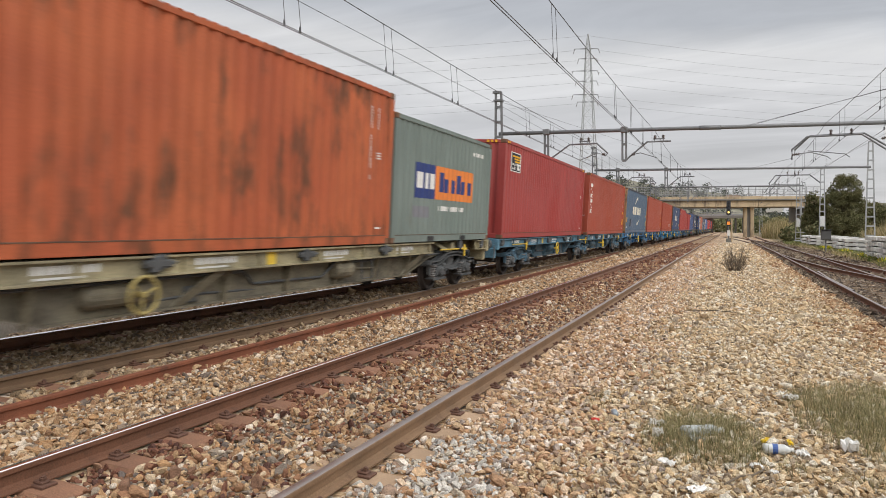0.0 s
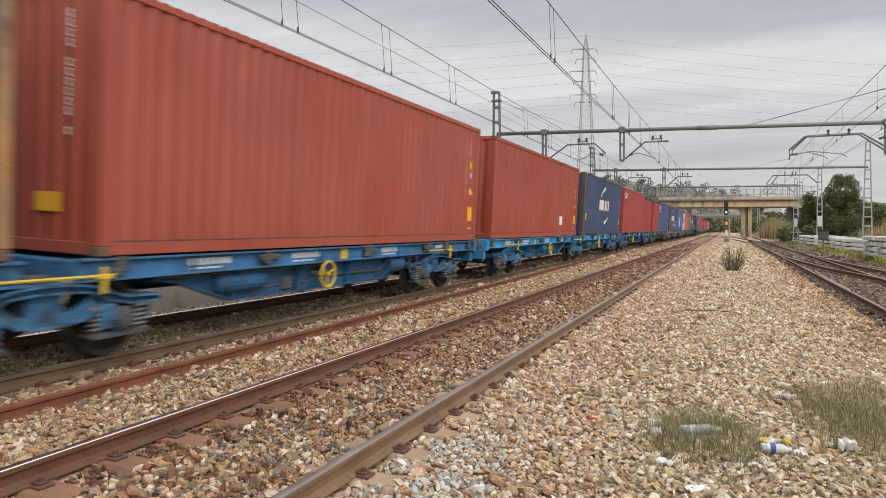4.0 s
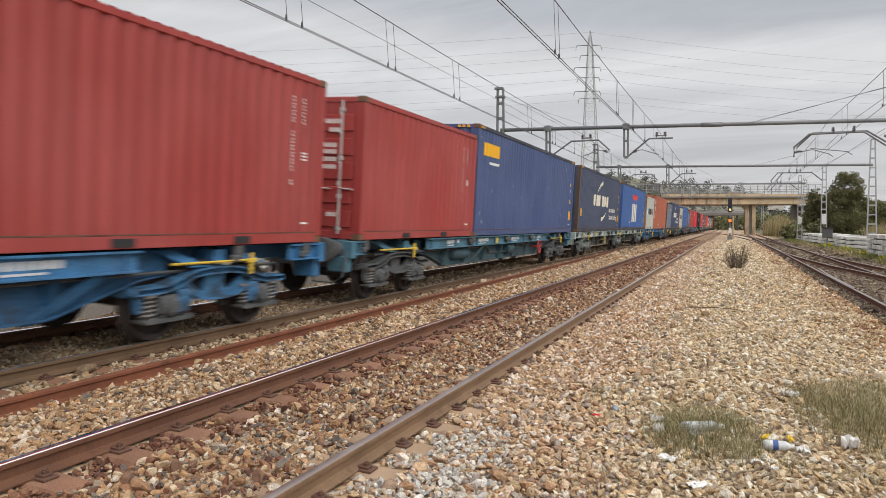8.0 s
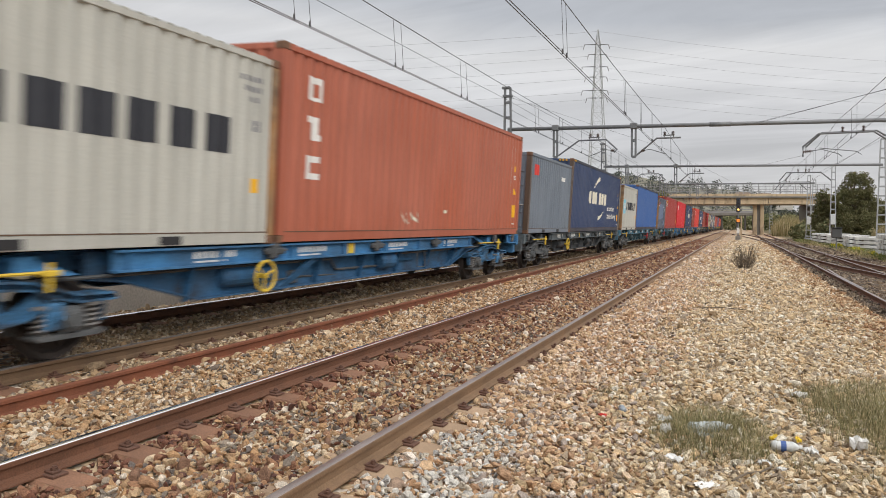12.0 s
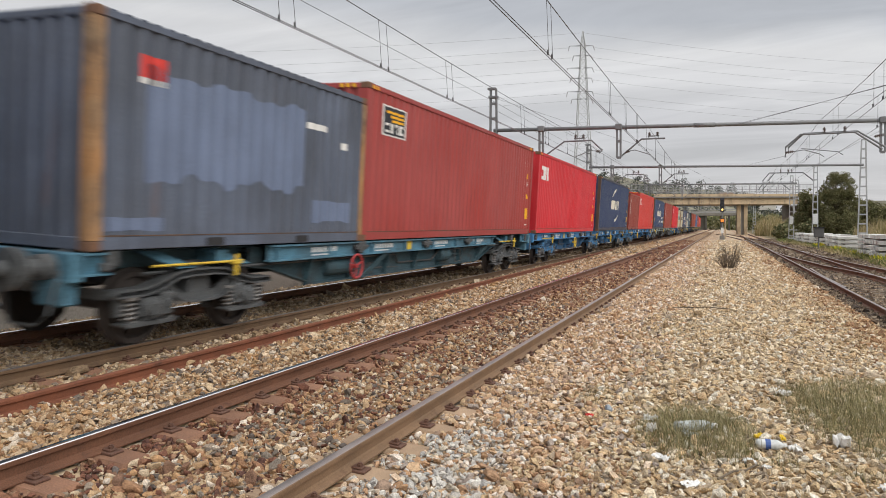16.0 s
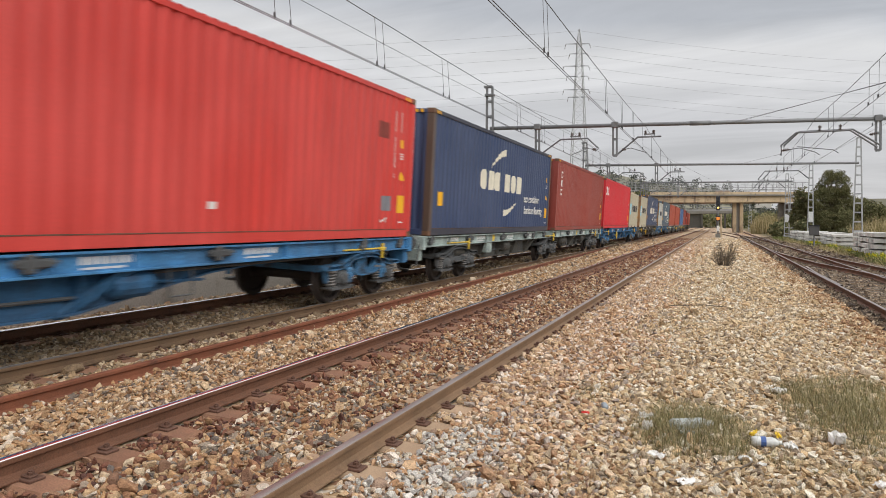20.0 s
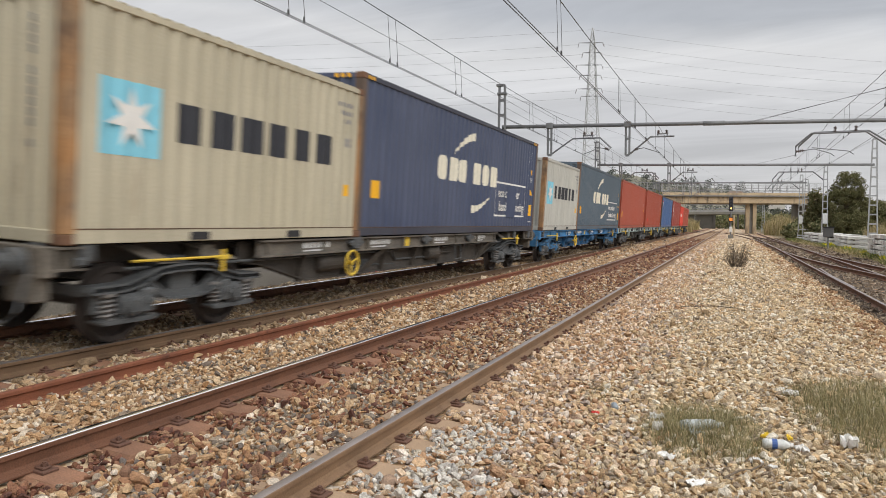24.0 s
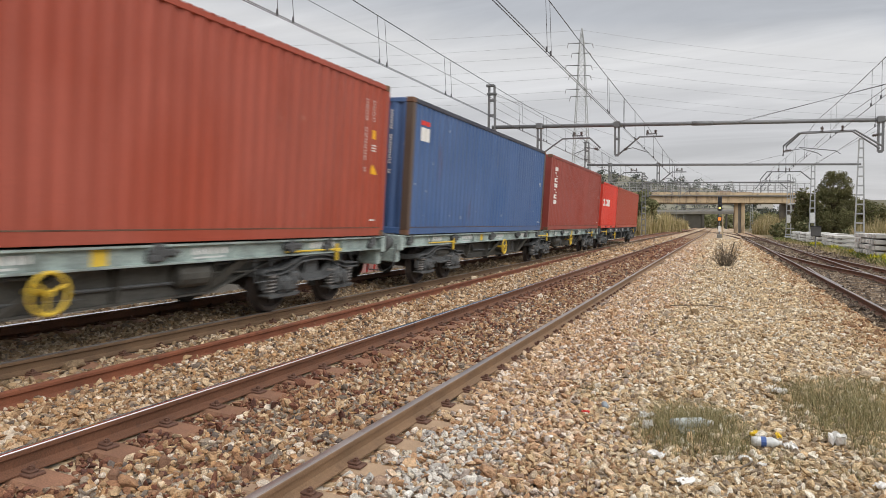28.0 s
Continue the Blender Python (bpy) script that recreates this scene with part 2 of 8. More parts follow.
# ---- mesh tools ----
class Mesh:
    """Collects vertices and faces; build() links them as one object."""

    def __init__(self):
        self.v, self.f, self.m = [], [], []

    def add(self, verts, faces, mi=0):
        k = len(self.v)
        self.v += [tuple(p) for p in verts]
        self.f += [tuple(k + i for i in f) for f in faces]
        self.m += [mi] * len(faces)
        return self

    def box(self, x0, x1, y0, y1, z0, z1, c=0.0, mi=0, m=None):
        """A box, with chamfered edges where c is given."""
        if c <= 0:
            vs = [(x, y, z) for x in (x0, x1) for y in (y0, y1) for z in (z0, z1)]
            fs = [(0, 1, 3, 2), (4, 6, 7, 5), (0, 4, 5, 1), (2, 3, 7, 6), (0, 2, 6, 4), (1, 5, 7, 3)]
        else:
            vs, fs, ix = [], [], {}
            lo, hi = (x0, y0, z0), (x1, y1, z1)
            for s in [(a, b, d) for a in (0, 1) for b in (0, 1) for d in (0, 1)]:
                for ax in range(3):
                    p = [(hi[i] - (c if i != ax else 0)) if s[i] else (lo[i] + (c if i != ax else 0)) for i in range(3)]
                    ix[s, ax] = len(vs)
                    vs.append(tuple(p))
            for ax in range(3):
                o = [i for i in range(3) if i != ax]
                for side in (0, 1):
                    q = []
                    for a, b in ((0, 0), (1, 0), (1, 1), (0, 1)):
                        s = [0, 0, 0]
                        s[ax], s[o[0]], s[o[1]] = side, a, b
                        q.append(ix[tuple(s), ax])
                    flip = (side == 0) != (ax == 1)
                    fs.append(tuple(reversed(q)) if flip else tuple(q))
            for ax in range(3):
                o = [i for i in range(3) if i != ax]
                for a in (0, 1):
                    for b in (0, 1):
                        s0, s1 = [0, 0, 0], [0, 0, 0]
                        s0[o[0]] = s1[o[0]] = a
                        s0[o[1]] = s1[o[1]] = b
                        s1[ax] = 1
                        fs.append((ix[tuple(s0), o[0]], ix[tuple(s1), o[0]], ix[tuple(s1), o[1]], ix[tuple(s0), o[1]]))
            for s in [(a, b, d) for a in (0, 1) for b in (0, 1) for d in (0, 1)]:
                fs.append((ix[s, 0], ix[s, 1], ix[s, 2]))
        if m is not None:
            vs = [m @ Vector(p) for p in vs]
        return self.add(vs, fs, mi)

    def tube(self, pts, r, n=6, mi=0, cap=True, r1=None):
        """A round bar along a polyline."""
        pts = [Vector(p) for p in pts]
        rings = []
        for i, p in enumerate(pts):
            d = (pts[min(i + 1, len(pts) - 1)] - pts[max(i - 1, 0)]).normalized()
            a = d.cross(Vector((0, 0, 1)) if abs(d.z) < 0.9 else Vector((1, 0, 0))).normalized()
            b = d.cross(a)
            rr = r if r1 is None else r + (r1 - r) * i / (len(pts) - 1)
            rings.append([p + rr * (math.cos(2 * math.pi * k / n) * a + math.sin(2 * math.pi * k / n) * b) for k in range(n)])
        vs = [q for ring in rings for q in ring]
        fs = [(i * n + k, i * n + (k + 1) % n, (i + 1) * n + (k + 1) % n, (i + 1) * n + k) for i in range(len(pts) - 1) for k in range(n)]
        if cap:
            fs += [tuple(reversed(range(n))), tuple((len(pts) - 1) * n + k for k in range(n))]
        return self.add(vs, fs, mi)

    def prism(self, prof, y0, y1, axis="y", mi=0):
        """A closed outline (a, b) drawn out along an axis: x-z for y, y-z for x, x-y for z."""
        n = len(prof)
        put = {"y": lambda a, b, t: (a, t, b), "x": lambda a, b, t: (t, a, b), "z": lambda a, b, t: (a, b, t)}[axis]
        vs = [put(a, b, y0) for a, b in prof] + [put(a, b, y1) for a, b in prof]
        fs = [(i, (i + 1) % n, n + (i + 1) % n, n + i) for i in range(n)] + [tuple(reversed(range(n))), tuple(n + i for i in range(n))]
        return self.add(vs, fs, mi)

    def lathe(self, prof, n=20, axis="x", at=(0, 0, 0), mi=0):
        """An outline of (radius, offset along the axis) turned round it."""
        vs, fs, k = [], [], len(prof)
        for j in range(n):
            c, s = math.cos(2 * math.pi * j / n), math.sin(2 * math.pi * j / n)
            for r, o in prof:
                p = {"x": (o, r * c, r * s), "y": (r * s, o, r * c), "z": (r * c, r * s, o)}[axis]
                vs.append((p[0] + at[0], p[1] + at[1], p[2] + at[2]))
        for j in range(n):
            for i in range(k - 1):
                fs.append((j * k + i, ((j + 1) % n) * k + i, ((j + 1) % n) * k + i + 1, j * k + i + 1))
        return self.add(vs, fs, mi)

    def mesh(self, name, *mats):
        me = bpy.data.meshes.new(name)
        me.from_pydata(self.v, [], self.f)
        for mm in mats:
            me.materials.append(mm)
        if len(mats) > 1:
            me.polygons.foreach_set("material_index", self.m)
        bm = bmesh.new()
        bm.from_mesh(me)
        bmesh.ops.recalc_face_normals(bm, faces=bm.faces)
        bm.to_mesh(me)
        bm.free()
        return me


def part(name, data, parent=None, label="", m=None, material=None):
    """Links mesh data as one object under a thing or a part."""
    if isinstance(data, Mesh):
        data = data.mesh(name, material)
    ob = new(name, data)
    if parent is not None:
        ob.parent = parent
    if m is not None:
        ob.matrix_basis = m
    if label:
        ob["label"] = label
    return ob


def empty(name, m=None):
    e = new(name)
    e.empty_display_size = 0.2
    if m is not None:
        e.matrix_basis = m
    return e


def smooth(ob, angle=40):
    me = ob.data if hasattr(ob, "data") else ob
    me.polygons.foreach_set("use_smooth", [True] * len(me.polygons))
    me.update()
    return ob


def bulk(name, verts, tris, material):
    """A big triangle mesh from arrays."""
    me = bpy.data.meshes.new(name)
    nv, nf = len(verts), len(tris)
    me.vertices.add(nv); me.vertices.foreach_set("co", np.asarray(verts, np.float32).ravel())
    k = tris.shape[1]
    me.loops.add(nf * k); me.loops.foreach_set("vertex_index", np.asarray(tris, np.int32).ravel())
    me.polygons.add(nf); me.polygons.foreach_set("loop_start", np.arange(nf, dtype=np.int32) * k)
    me.polygons.foreach_set("use_smooth", np.zeros(nf, dtype=bool))
    me.update(calc_edges=True)
    me.materials.append(material)
    return me

# ---- ground ----
GROUND = ((-3000, 0), (-60, -0.3), (-14, -0.48), (-12.3, -0.45), (-11.0, 0.02), (-10.0, 0.22), (-9.3, 0.29), (-8.47, 0.27), (-7.6, 0.22), (-6.73, 0.16), (-6.2, 0.14), (-5.5, 0.135), (-4.9, 0.12),
          (-4.24, 0.085), (-3.4, 0.02), (-2.5, -0.03), (-1.7, -0.02), (-0.8, 0.0), (1.0, 0.0), (2.2, -0.04), (2.9, -0.08), (4.8, -0.08), (7.0, -0.08), (9.0, -0.3), (40, -0.3), (3000, 0))


def ground_z(x):
    for (a, za), (b, zb) in zip(GROUND, GROUND[1:]):
        if x <= b:
            return za + (zb - za) * (x - a) / (b - a)
    return 0.0


TAN = ((0.493, 0.382, 0.246), (0.391, 0.282, 0.176), (0.558, 0.464, 0.334), (0.307, 0.209, 0.123), (0.437, 0.309, 0.185), (0.614, 0.537, 0.422), (0.335, 0.282, 0.22), (0.484, 0.337, 0.194), (0.233, 0.2, 0.167), (0.521, 0.419, 0.29))
BROWN = ((0.402, 0.259, 0.143), (0.289, 0.155, 0.087), (0.519, 0.371, 0.225), (0.221, 0.127, 0.083), (0.216, 0.179, 0.143), (0.598, 0.470, 0.322), (0.343, 0.197, 0.110), (0.431, 0.259, 0.133), (0.304, 0.244, 0.184), (0.470, 0.324, 0.189), (0.147, 0.122, 0.106), (0.637, 0.550, 0.446), (0.353, 0.221, 0.124))
RUST = ((0.20, 0.092, 0.06), (0.15, 0.065, 0.042), (0.25, 0.125, 0.075), (0.115, 0.058, 0.045), (0.29, 0.17, 0.105))
WHITE = ((0.586, 0.554, 0.494), (0.488, 0.459, 0.412), (0.64, 0.606, 0.544), (0.373, 0.355, 0.329), (0.514, 0.45, 0.355))
PATH = ((0.565, 0.44, 0.275), (0.47, 0.345, 0.205), (0.645, 0.53, 0.37), (0.36, 0.26, 0.155), (0.53, 0.39, 0.23), (0.69, 0.585, 0.43), (0.42, 0.335, 0.24), (0.575, 0.41, 0.24), (0.69, 0.63, 0.52), (0.29, 0.23, 0.165), (0.50, 0.40, 0.27))
PINKISH = ((0.526, 0.364, 0.224), (0.401, 0.249, 0.148), (0.611, 0.459, 0.321), (0.316, 0.22, 0.156), (0.547, 0.372, 0.224), (0.673, 0.536, 0.402), (0.347, 0.287, 0.242), (0.453, 0.277, 0.156), (0.494, 0.354, 0.214), (0.721, 0.63, 0.536))
ORANGE = ((0.378, 0.226, 0.118), (0.306, 0.174, 0.092), (0.45, 0.304, 0.176), (0.234, 0.131, 0.076), (0.504, 0.374, 0.235), (0.342, 0.209, 0.118))
SHOULDER = ((0.485, 0.331, 0.189), (0.373, 0.235, 0.132), (0.582, 0.437, 0.277), (0.247, 0.143, 0.081), (0.417, 0.262, 0.141), (0.669, 0.524, 0.361), (0.281, 0.216, 0.158), (0.456, 0.271, 0.136), (0.165, 0.131, 0.106), (0.514, 0.368, 0.229), (0.640, 0.543, 0.427), (0.388, 0.258, 0.150))
SOOTY = ((0.164, 0.12, 0.082), (0.115, 0.08, 0.055), (0.221, 0.168, 0.117), (0.074, 0.058, 0.047), (0.279, 0.224, 0.164))
GREY = ((0.418, 0.310, 0.194), (0.332, 0.234, 0.142), (0.503, 0.387, 0.258), (0.218, 0.153, 0.095), (0.380, 0.257, 0.146), (0.570, 0.455, 0.327), (0.257, 0.203, 0.155))


def ground_material():
    """Gravel seen from afar: cells of stone colours over a ground that changes from rusty ballast to pale path."""
    m = bpy.data.materials.new("gravel_ground")
    m.use_nodes = True
    n, l = m.node_tree.nodes, m.node_tree.links
    b = n["Principled BSDF"]
    tc = n.new("ShaderNodeTexCoord")
    vo = n.new("ShaderNodeTexVoronoi"); vo.inputs["Scale"].default_value = 17.0
    l.new(tc.outputs["Object"], vo.inputs["Vector"])
    sepc = n.new("ShaderNodeSeparateColor"); l.new(vo.outputs["Color"], sepc.inputs[0])
    ramps = []
    for cols in (TAN, BROWN):
        r = n.new("ShaderNodeValToRGB"); r.color_ramp.interpolation = "CONSTANT"
        while len(r.color_ramp.elements) < len(cols):
            r.color_ramp.elements.new(0.5)
        for i, c in enumerate(cols):
            r.color_ramp.elements[i].position, r.color_ramp.elements[i].color = i / len(cols), (*c, 1)
        l.new(sepc.outputs[0], r.inputs[0])
        ramps.append(r)
    sx = n.new("ShaderNodeSeparateXYZ"); l.new(tc.outputs["Object"], sx.inputs[0])
    nz = n.new("ShaderNodeTexNoise"); nz.inputs["Scale"].default_value = 0.6; nz.inputs["Detail"].default_value = 5
    l.new(tc.outputs["Object"], nz.inputs["Vector"])
    ad = n.new("ShaderNodeMath"); ad.operation = "MULTIPLY_ADD"; ad.inputs[1].default_value = 1.2; l.new(nz.outputs[0], ad.inputs[0]); l.new(sx.outputs[0], ad.inputs[2])
    # rusty brown stone lies in the tracks, pale stone on the path
    xr = n.new("ShaderNodeValToRGB")
    stops = ((0.0, 1), (0.30, 1), (0.36, 0.15), (0.43, 0.15), (0.46, 0.9), (0.555, 0.9), (0.585, 0.1), (0.70, 0.1), (0.74, 1.0), (1.0, 1.0))
    while len(xr.color_ramp.elements) < len(stops):
        xr.color_ramp.elements.new(0.5)
    for i, (p, v) in enumerate(stops):
        xr.color_ramp.elements[i].position, xr.color_ramp.elements[i].color = p, (v, v, v, 1)
    mr = n.new("ShaderNodeMapRange"); mr.inputs[1].default_value = -12.0 + 0.6; mr.inputs[2].default_value = 8.0 + 0.6
    l.new(ad.outputs[0], mr.inputs[0]); l.new(mr.outputs[0], xr.inputs[0])
    mx = n.new("ShaderNodeMixRGB"); l.new(xr.outputs[0], mx.inputs[0]); l.new(ramps[0].outputs[0], mx.inputs[1]); l.new(ramps[1].outputs[0], mx.inputs[2])
    ng = n.new("ShaderNodeTexNoise"); ng.inputs["Scale"].default_value = 0.18; ng.inputs["Detail"].default_value = 6
    l.new(tc.outputs["Object"], ng.inputs["Vector"])
    gr = n.new("ShaderNodeMapRange"); gr.inputs[1].default_value = 0.35; gr.inputs[2].default_value = 0.65; gr.inputs[3].default_value = 0.85; gr.inputs[4].default_value = 1.15
    l.new(ng.outputs[0], gr.inputs[0])
    # dry earth and grass beyond the tracks
    ax = n.new("ShaderNodeMath"); ax.operation = "ADD"; ax.inputs[1].default_value = 2.6
    l.new(sx.outputs[0], ax.inputs[0])
    ab = n.new("ShaderNodeMath"); ab.operation = "ABSOLUTE"; l.new(ax.outputs[0], ab.inputs[0])
    fr = n.new("ShaderNodeMapRange"); fr.inputs[1].default_value = 7.9; fr.inputs[2].default_value = 9.2
    l.new(ab.outputs[0], fr.inputs[0])
    mg = n.new("ShaderNodeMixRGB"); 
    nd = n.new("ShaderNodeTexNoise"); nd.inputs["Scale"].default_value = 1.6; nd.inputs["Detail"].default_value = 9; nd.inputs["Roughness"].default_value = 0.7
    l.new(tc.outputs["Object"], nd.inputs["Vector"])
    rd = n.new("ShaderNodeValToRGB")
    rd.color_ramp.elements[0].position, rd.color_ramp.elements[0].color = 0.38, (0.075, 0.07, 0.032, 1)
    rd.color_ramp.elements[1].position, rd.color_ramp.elements[1].color = 0.66, (0.26, 0.20, 0.12, 1)
    l.new(nd.outputs[0], rd.inputs[0]); l.new(rd.outputs[0], mg.inputs[2])
    l.new(fr.outputs[0], mg.inputs[0]); l.new(mx.outputs[0], mg.inputs[1])
    sc = n.new("ShaderNodeVectorMath"); sc.operation = "SCALE"; l.new(mg.outputs[0], sc.inputs[0]); l.new(gr.outputs[0], sc.inputs["Scale"])
    l.new(sc.outputs[0], b.inputs["Base Color"])
    b.inputs["Roughness"].default_value = 0.9; b.inputs["Specular IOR Level"].default_value = 0.2
    inv = n.new("ShaderNodeMath"); inv.operation = "SUBTRACT"; inv.inputs[0].default_value = 1.0; l.new(vo.outputs["Distance"], inv.inputs[1])
    bp = n.new("ShaderNodeBump"); bp.inputs["Strength"].default_value = 0.9; bp.inputs["Distance"].default_value = 0.03
    l.new(inv.outputs[0], bp.inputs["Height"]); l.new(bp.outputs[0], b.inputs["Normal"])
    return m


def build_ground():
    xs = [g[0] for g in GROUND]
    ys = [-3000, -450, -100, -30, 0, 15, 40, 80, 160, 320, 700, 3000]
    vs = [(x, y, ground_z(x)) for y in ys for x in xs]
    k = len(xs)
    fs = [(j * k + i, j * k + i + 1, (j + 1) * k + i + 1, (j + 1) * k + i) for j in range(len(ys) - 1) for i in range(k - 1)]
    tagged(part("ground", Mesh().add(vs, fs), material=ground_material()), "pale gravel and ballast ground beside railway tracks", "ground", kind="structure")


build_ground()

# ---- tracks ----
M_RAIL = mat("rusty_rail", (0.145, 0.066, 0.037), rough=0.75, var=0.3, scale=3, bscale=90, bump=0.25, stain=(0.07, 0.035, 0.025), amount=0.4, sscale=5)
M_RAIL_RED = mat("red_rusty_rail", (0.185, 0.066, 0.034), rough=0.8, var=0.3, scale=3, bscale=90, bump=0.3, stain=(0.085, 0.035, 0.022), amount=0.5, sscale=5)
M_RAIL_DUST = mat("dark_dusty_rail", (0.135, 0.083, 0.047), rough=0.8, var=0.3, scale=3, bscale=90, bump=0.25, stain=(0.07, 0.04, 0.025), amount=0.4, sscale=5)
M_RAIL_TAN = mat("brown_dusty_rail", (0.21, 0.13, 0.075), rough=0.8, var=0.25, scale=3, bscale=90, bump=0.2, stain=(0.10, 0.05, 0.03), amount=0.4, sscale=5)
M_SHINE = mat("polished_rail_head", (0.80, 0.79, 0.79), rough=0.16, metal=1.0, var=0.08, scale=2, bscale=120, bump=0.02)
M_WORN = mat("worn_bright_rail_head", (0.86, 0.85, 0.85), rough=0.22, metal=1.0, var=0.08, scale=2, bscale=120, bump=0.02)
M_DULL = mat("dull_rail_head", (0.30, 0.26, 0.24), rough=0.42, metal=0.7, var=0.2, scale=2, bscale=120, bump=0.05)
M_SLEEPER = mat("rust_stained_concrete", (0.225, 0.118, 0.072), rough=0.9, var=0.3, scale=5, bscale=80, bump=0.3, stain=(0.17, 0.08, 0.05), amount=0.5, sscale=4, rand=0.12)
M_SLEEPER_PALE = mat("pale_dusty_concrete", (0.34, 0.235, 0.15), rough=0.9, var=0.25, scale=5, bscale=80, bump=0.3, stain=(0.22, 0.12, 0.07), amount=0.3, sscale=4, rand=0.12)
M_CLIP = mat("rusty_clip", (0.12, 0.06, 0.04), rough=0.8, var=0.3, scale=10, bscale=90, bump=0.2)
M_TIMBER = mat("dark_timber_sleeper", (0.10, 0.075, 0.055), rough=0.9, var=0.3, scale=6, bscale=50, bump=0.4, rand=0.2)

RAIL_PROFILE = ((-0.07, -0.159), (0.07, -0.159), (0.07, -0.148), (0.022, -0.132), (0.009, -0.118), (0.009, -0.055), (0.018, -0.046), (0.035, -0.040), (0.036, -0.014), (0.033, -0.007), (0.025, -0.0025), (0.011, -0.0004),
                (-0.011, -0.0004), (-0.025, -0.0025), (-0.033, -0.007), (-0.036, -0.014), (-0.035, -0.040), (-0.018, -0.046), (-0.009, -0.055), (-0.009, -0.118), (-0.022, -0.132), (-0.07, -0.148))


def rail_mesh(path, body, top, name="rail"):
    """A rail drawn along points (x, y, z of its running surface)."""
    n, vs, fs, mi = len(RAIL_PROFILE), [], [], []
    for i, p in enumerate(path):
        a, b = path[max(i - 1, 0)], path[min(i + 1, len(path) - 1)]
        d = Vector((b[0] - a[0], b[1] - a[1], 0)).normalized()
        vs += [(p[0] + u * d.y, p[1] - u * d.x, p[2] + w) for u, w in RAIL_PROFILE]
    for i in range(len(path) - 1):
        for k in range(n):
            fs.append((i * n + k, i * n + (k + 1) % n, (i + 1) * n + (k + 1) % n, (i + 1) * n + k))
            mi.append(1 if k in (9, 10, 11, 12, 13) else 0)
    m = Mesh()
    m.v, m.f, m.m = vs, fs, mi
    return m.mesh(name, body, top)


def sleeper_mesh(material, left=None):
    """Concrete sleeper: raised blocks under the rails, a lower waist between them."""
    m = Mesh()
    for s in (-1, 1):
        m.box(*sorted((s * 0.50, s * 1.30)), -0.14, 0.14, -0.36, -0.163, c=0.025, mi=1 if s < 0 else 0)
    m.box(-0.52, 0.52, -0.10, 0.10, -0.36, -0.23, c=0.02, mi=1)
    return m.mesh("sleeper", material, left or material)


def clip_mesh():
    """Plate, tongue, bolt and nut that hold the rail foot."""
    m = Mesh().box(0.055, 0.165, -0.06, 0.06, -0.163, -0.145, c=0.004).box(0.045, 0.13, -0.035, 0.035, -0.147, -0.128, c=0.006)
    m.lathe(((0.0, -0.100), (0.015, -0.100), (0.015, -0.108), (0.023, -0.109), (0.023, -0.128)), n=6, axis="z", at=(0.10, 0, 0))
    return m.mesh("rail_clip", M_CLIP)


def build_track(name, x, z, lean, rails, sleeper_mat, phase, label, clip_sides):
    t = tagged(empty(name, pose(x, 0, z, 0, lean, 0)), label, "railway track", kind="structure")
    for side, body, top in rails:
        part("rail", rail_mesh([(side * 0.87, y, 0) for y in (-430, -100, 0, 60, 200, 420)], body, top), t)
    sl, cl = sleeper_mesh(sleeper_mat, M_SLEEPER), clip_mesh()
    for i in range(66):
        s = part("sleeper", sl, t, m=pose(0, phase + 0.6 * i, 0, 0, 0, 0.3 * math.sin(i * 7.3)))
        if i < 34:
            for side in (-0.87, 0.87):
                for d in clip_sides:
                    part("rail_clip", cl, s, m=pose(side, 0, 0, 0, 0, 0 if d > 0 else 180))
    far = Mesh()
    for i in [*range(-90, 0), *range(66, 330)]:
        far.box(-1.3, 1.3, phase + 0.6 * i - 0.14, phase + 0.6 * i + 0.14, -0.3, -0.165)
    tagged(part("distant_sleepers", far, t, material=sleeper_mat), kind="stuff")
    return t


CANT = 3.6
build_track("track_near", -3.37, 0.223, CANT, ((1, M_RAIL_TAN, M_DULL), (-1, M_RAIL, M_SHINE)), M_SLEEPER_PALE, 0.76, "railway track with rusty rails on concrete sleepers", (1, -1))
TX, TZ = -7.6, 0.392
build_track("track_far", TX, TZ, CANT, ((1, M_RAIL_DUST, M_DULL), (-1, M_RAIL, M_WORN)), M_SLEEPER, 0.9, "railway track under the train with brown rails", (1, -1))
tagged(part("loose_rail", rail_mesh([(-5.60 - 0.02 * y, y, 0.305) for y in (-60, 0, 20, 45)], M_RAIL_RED, M_RAIL_RED, "loose_rail")), "red rusty spare rail lying on the ballast", "rail")


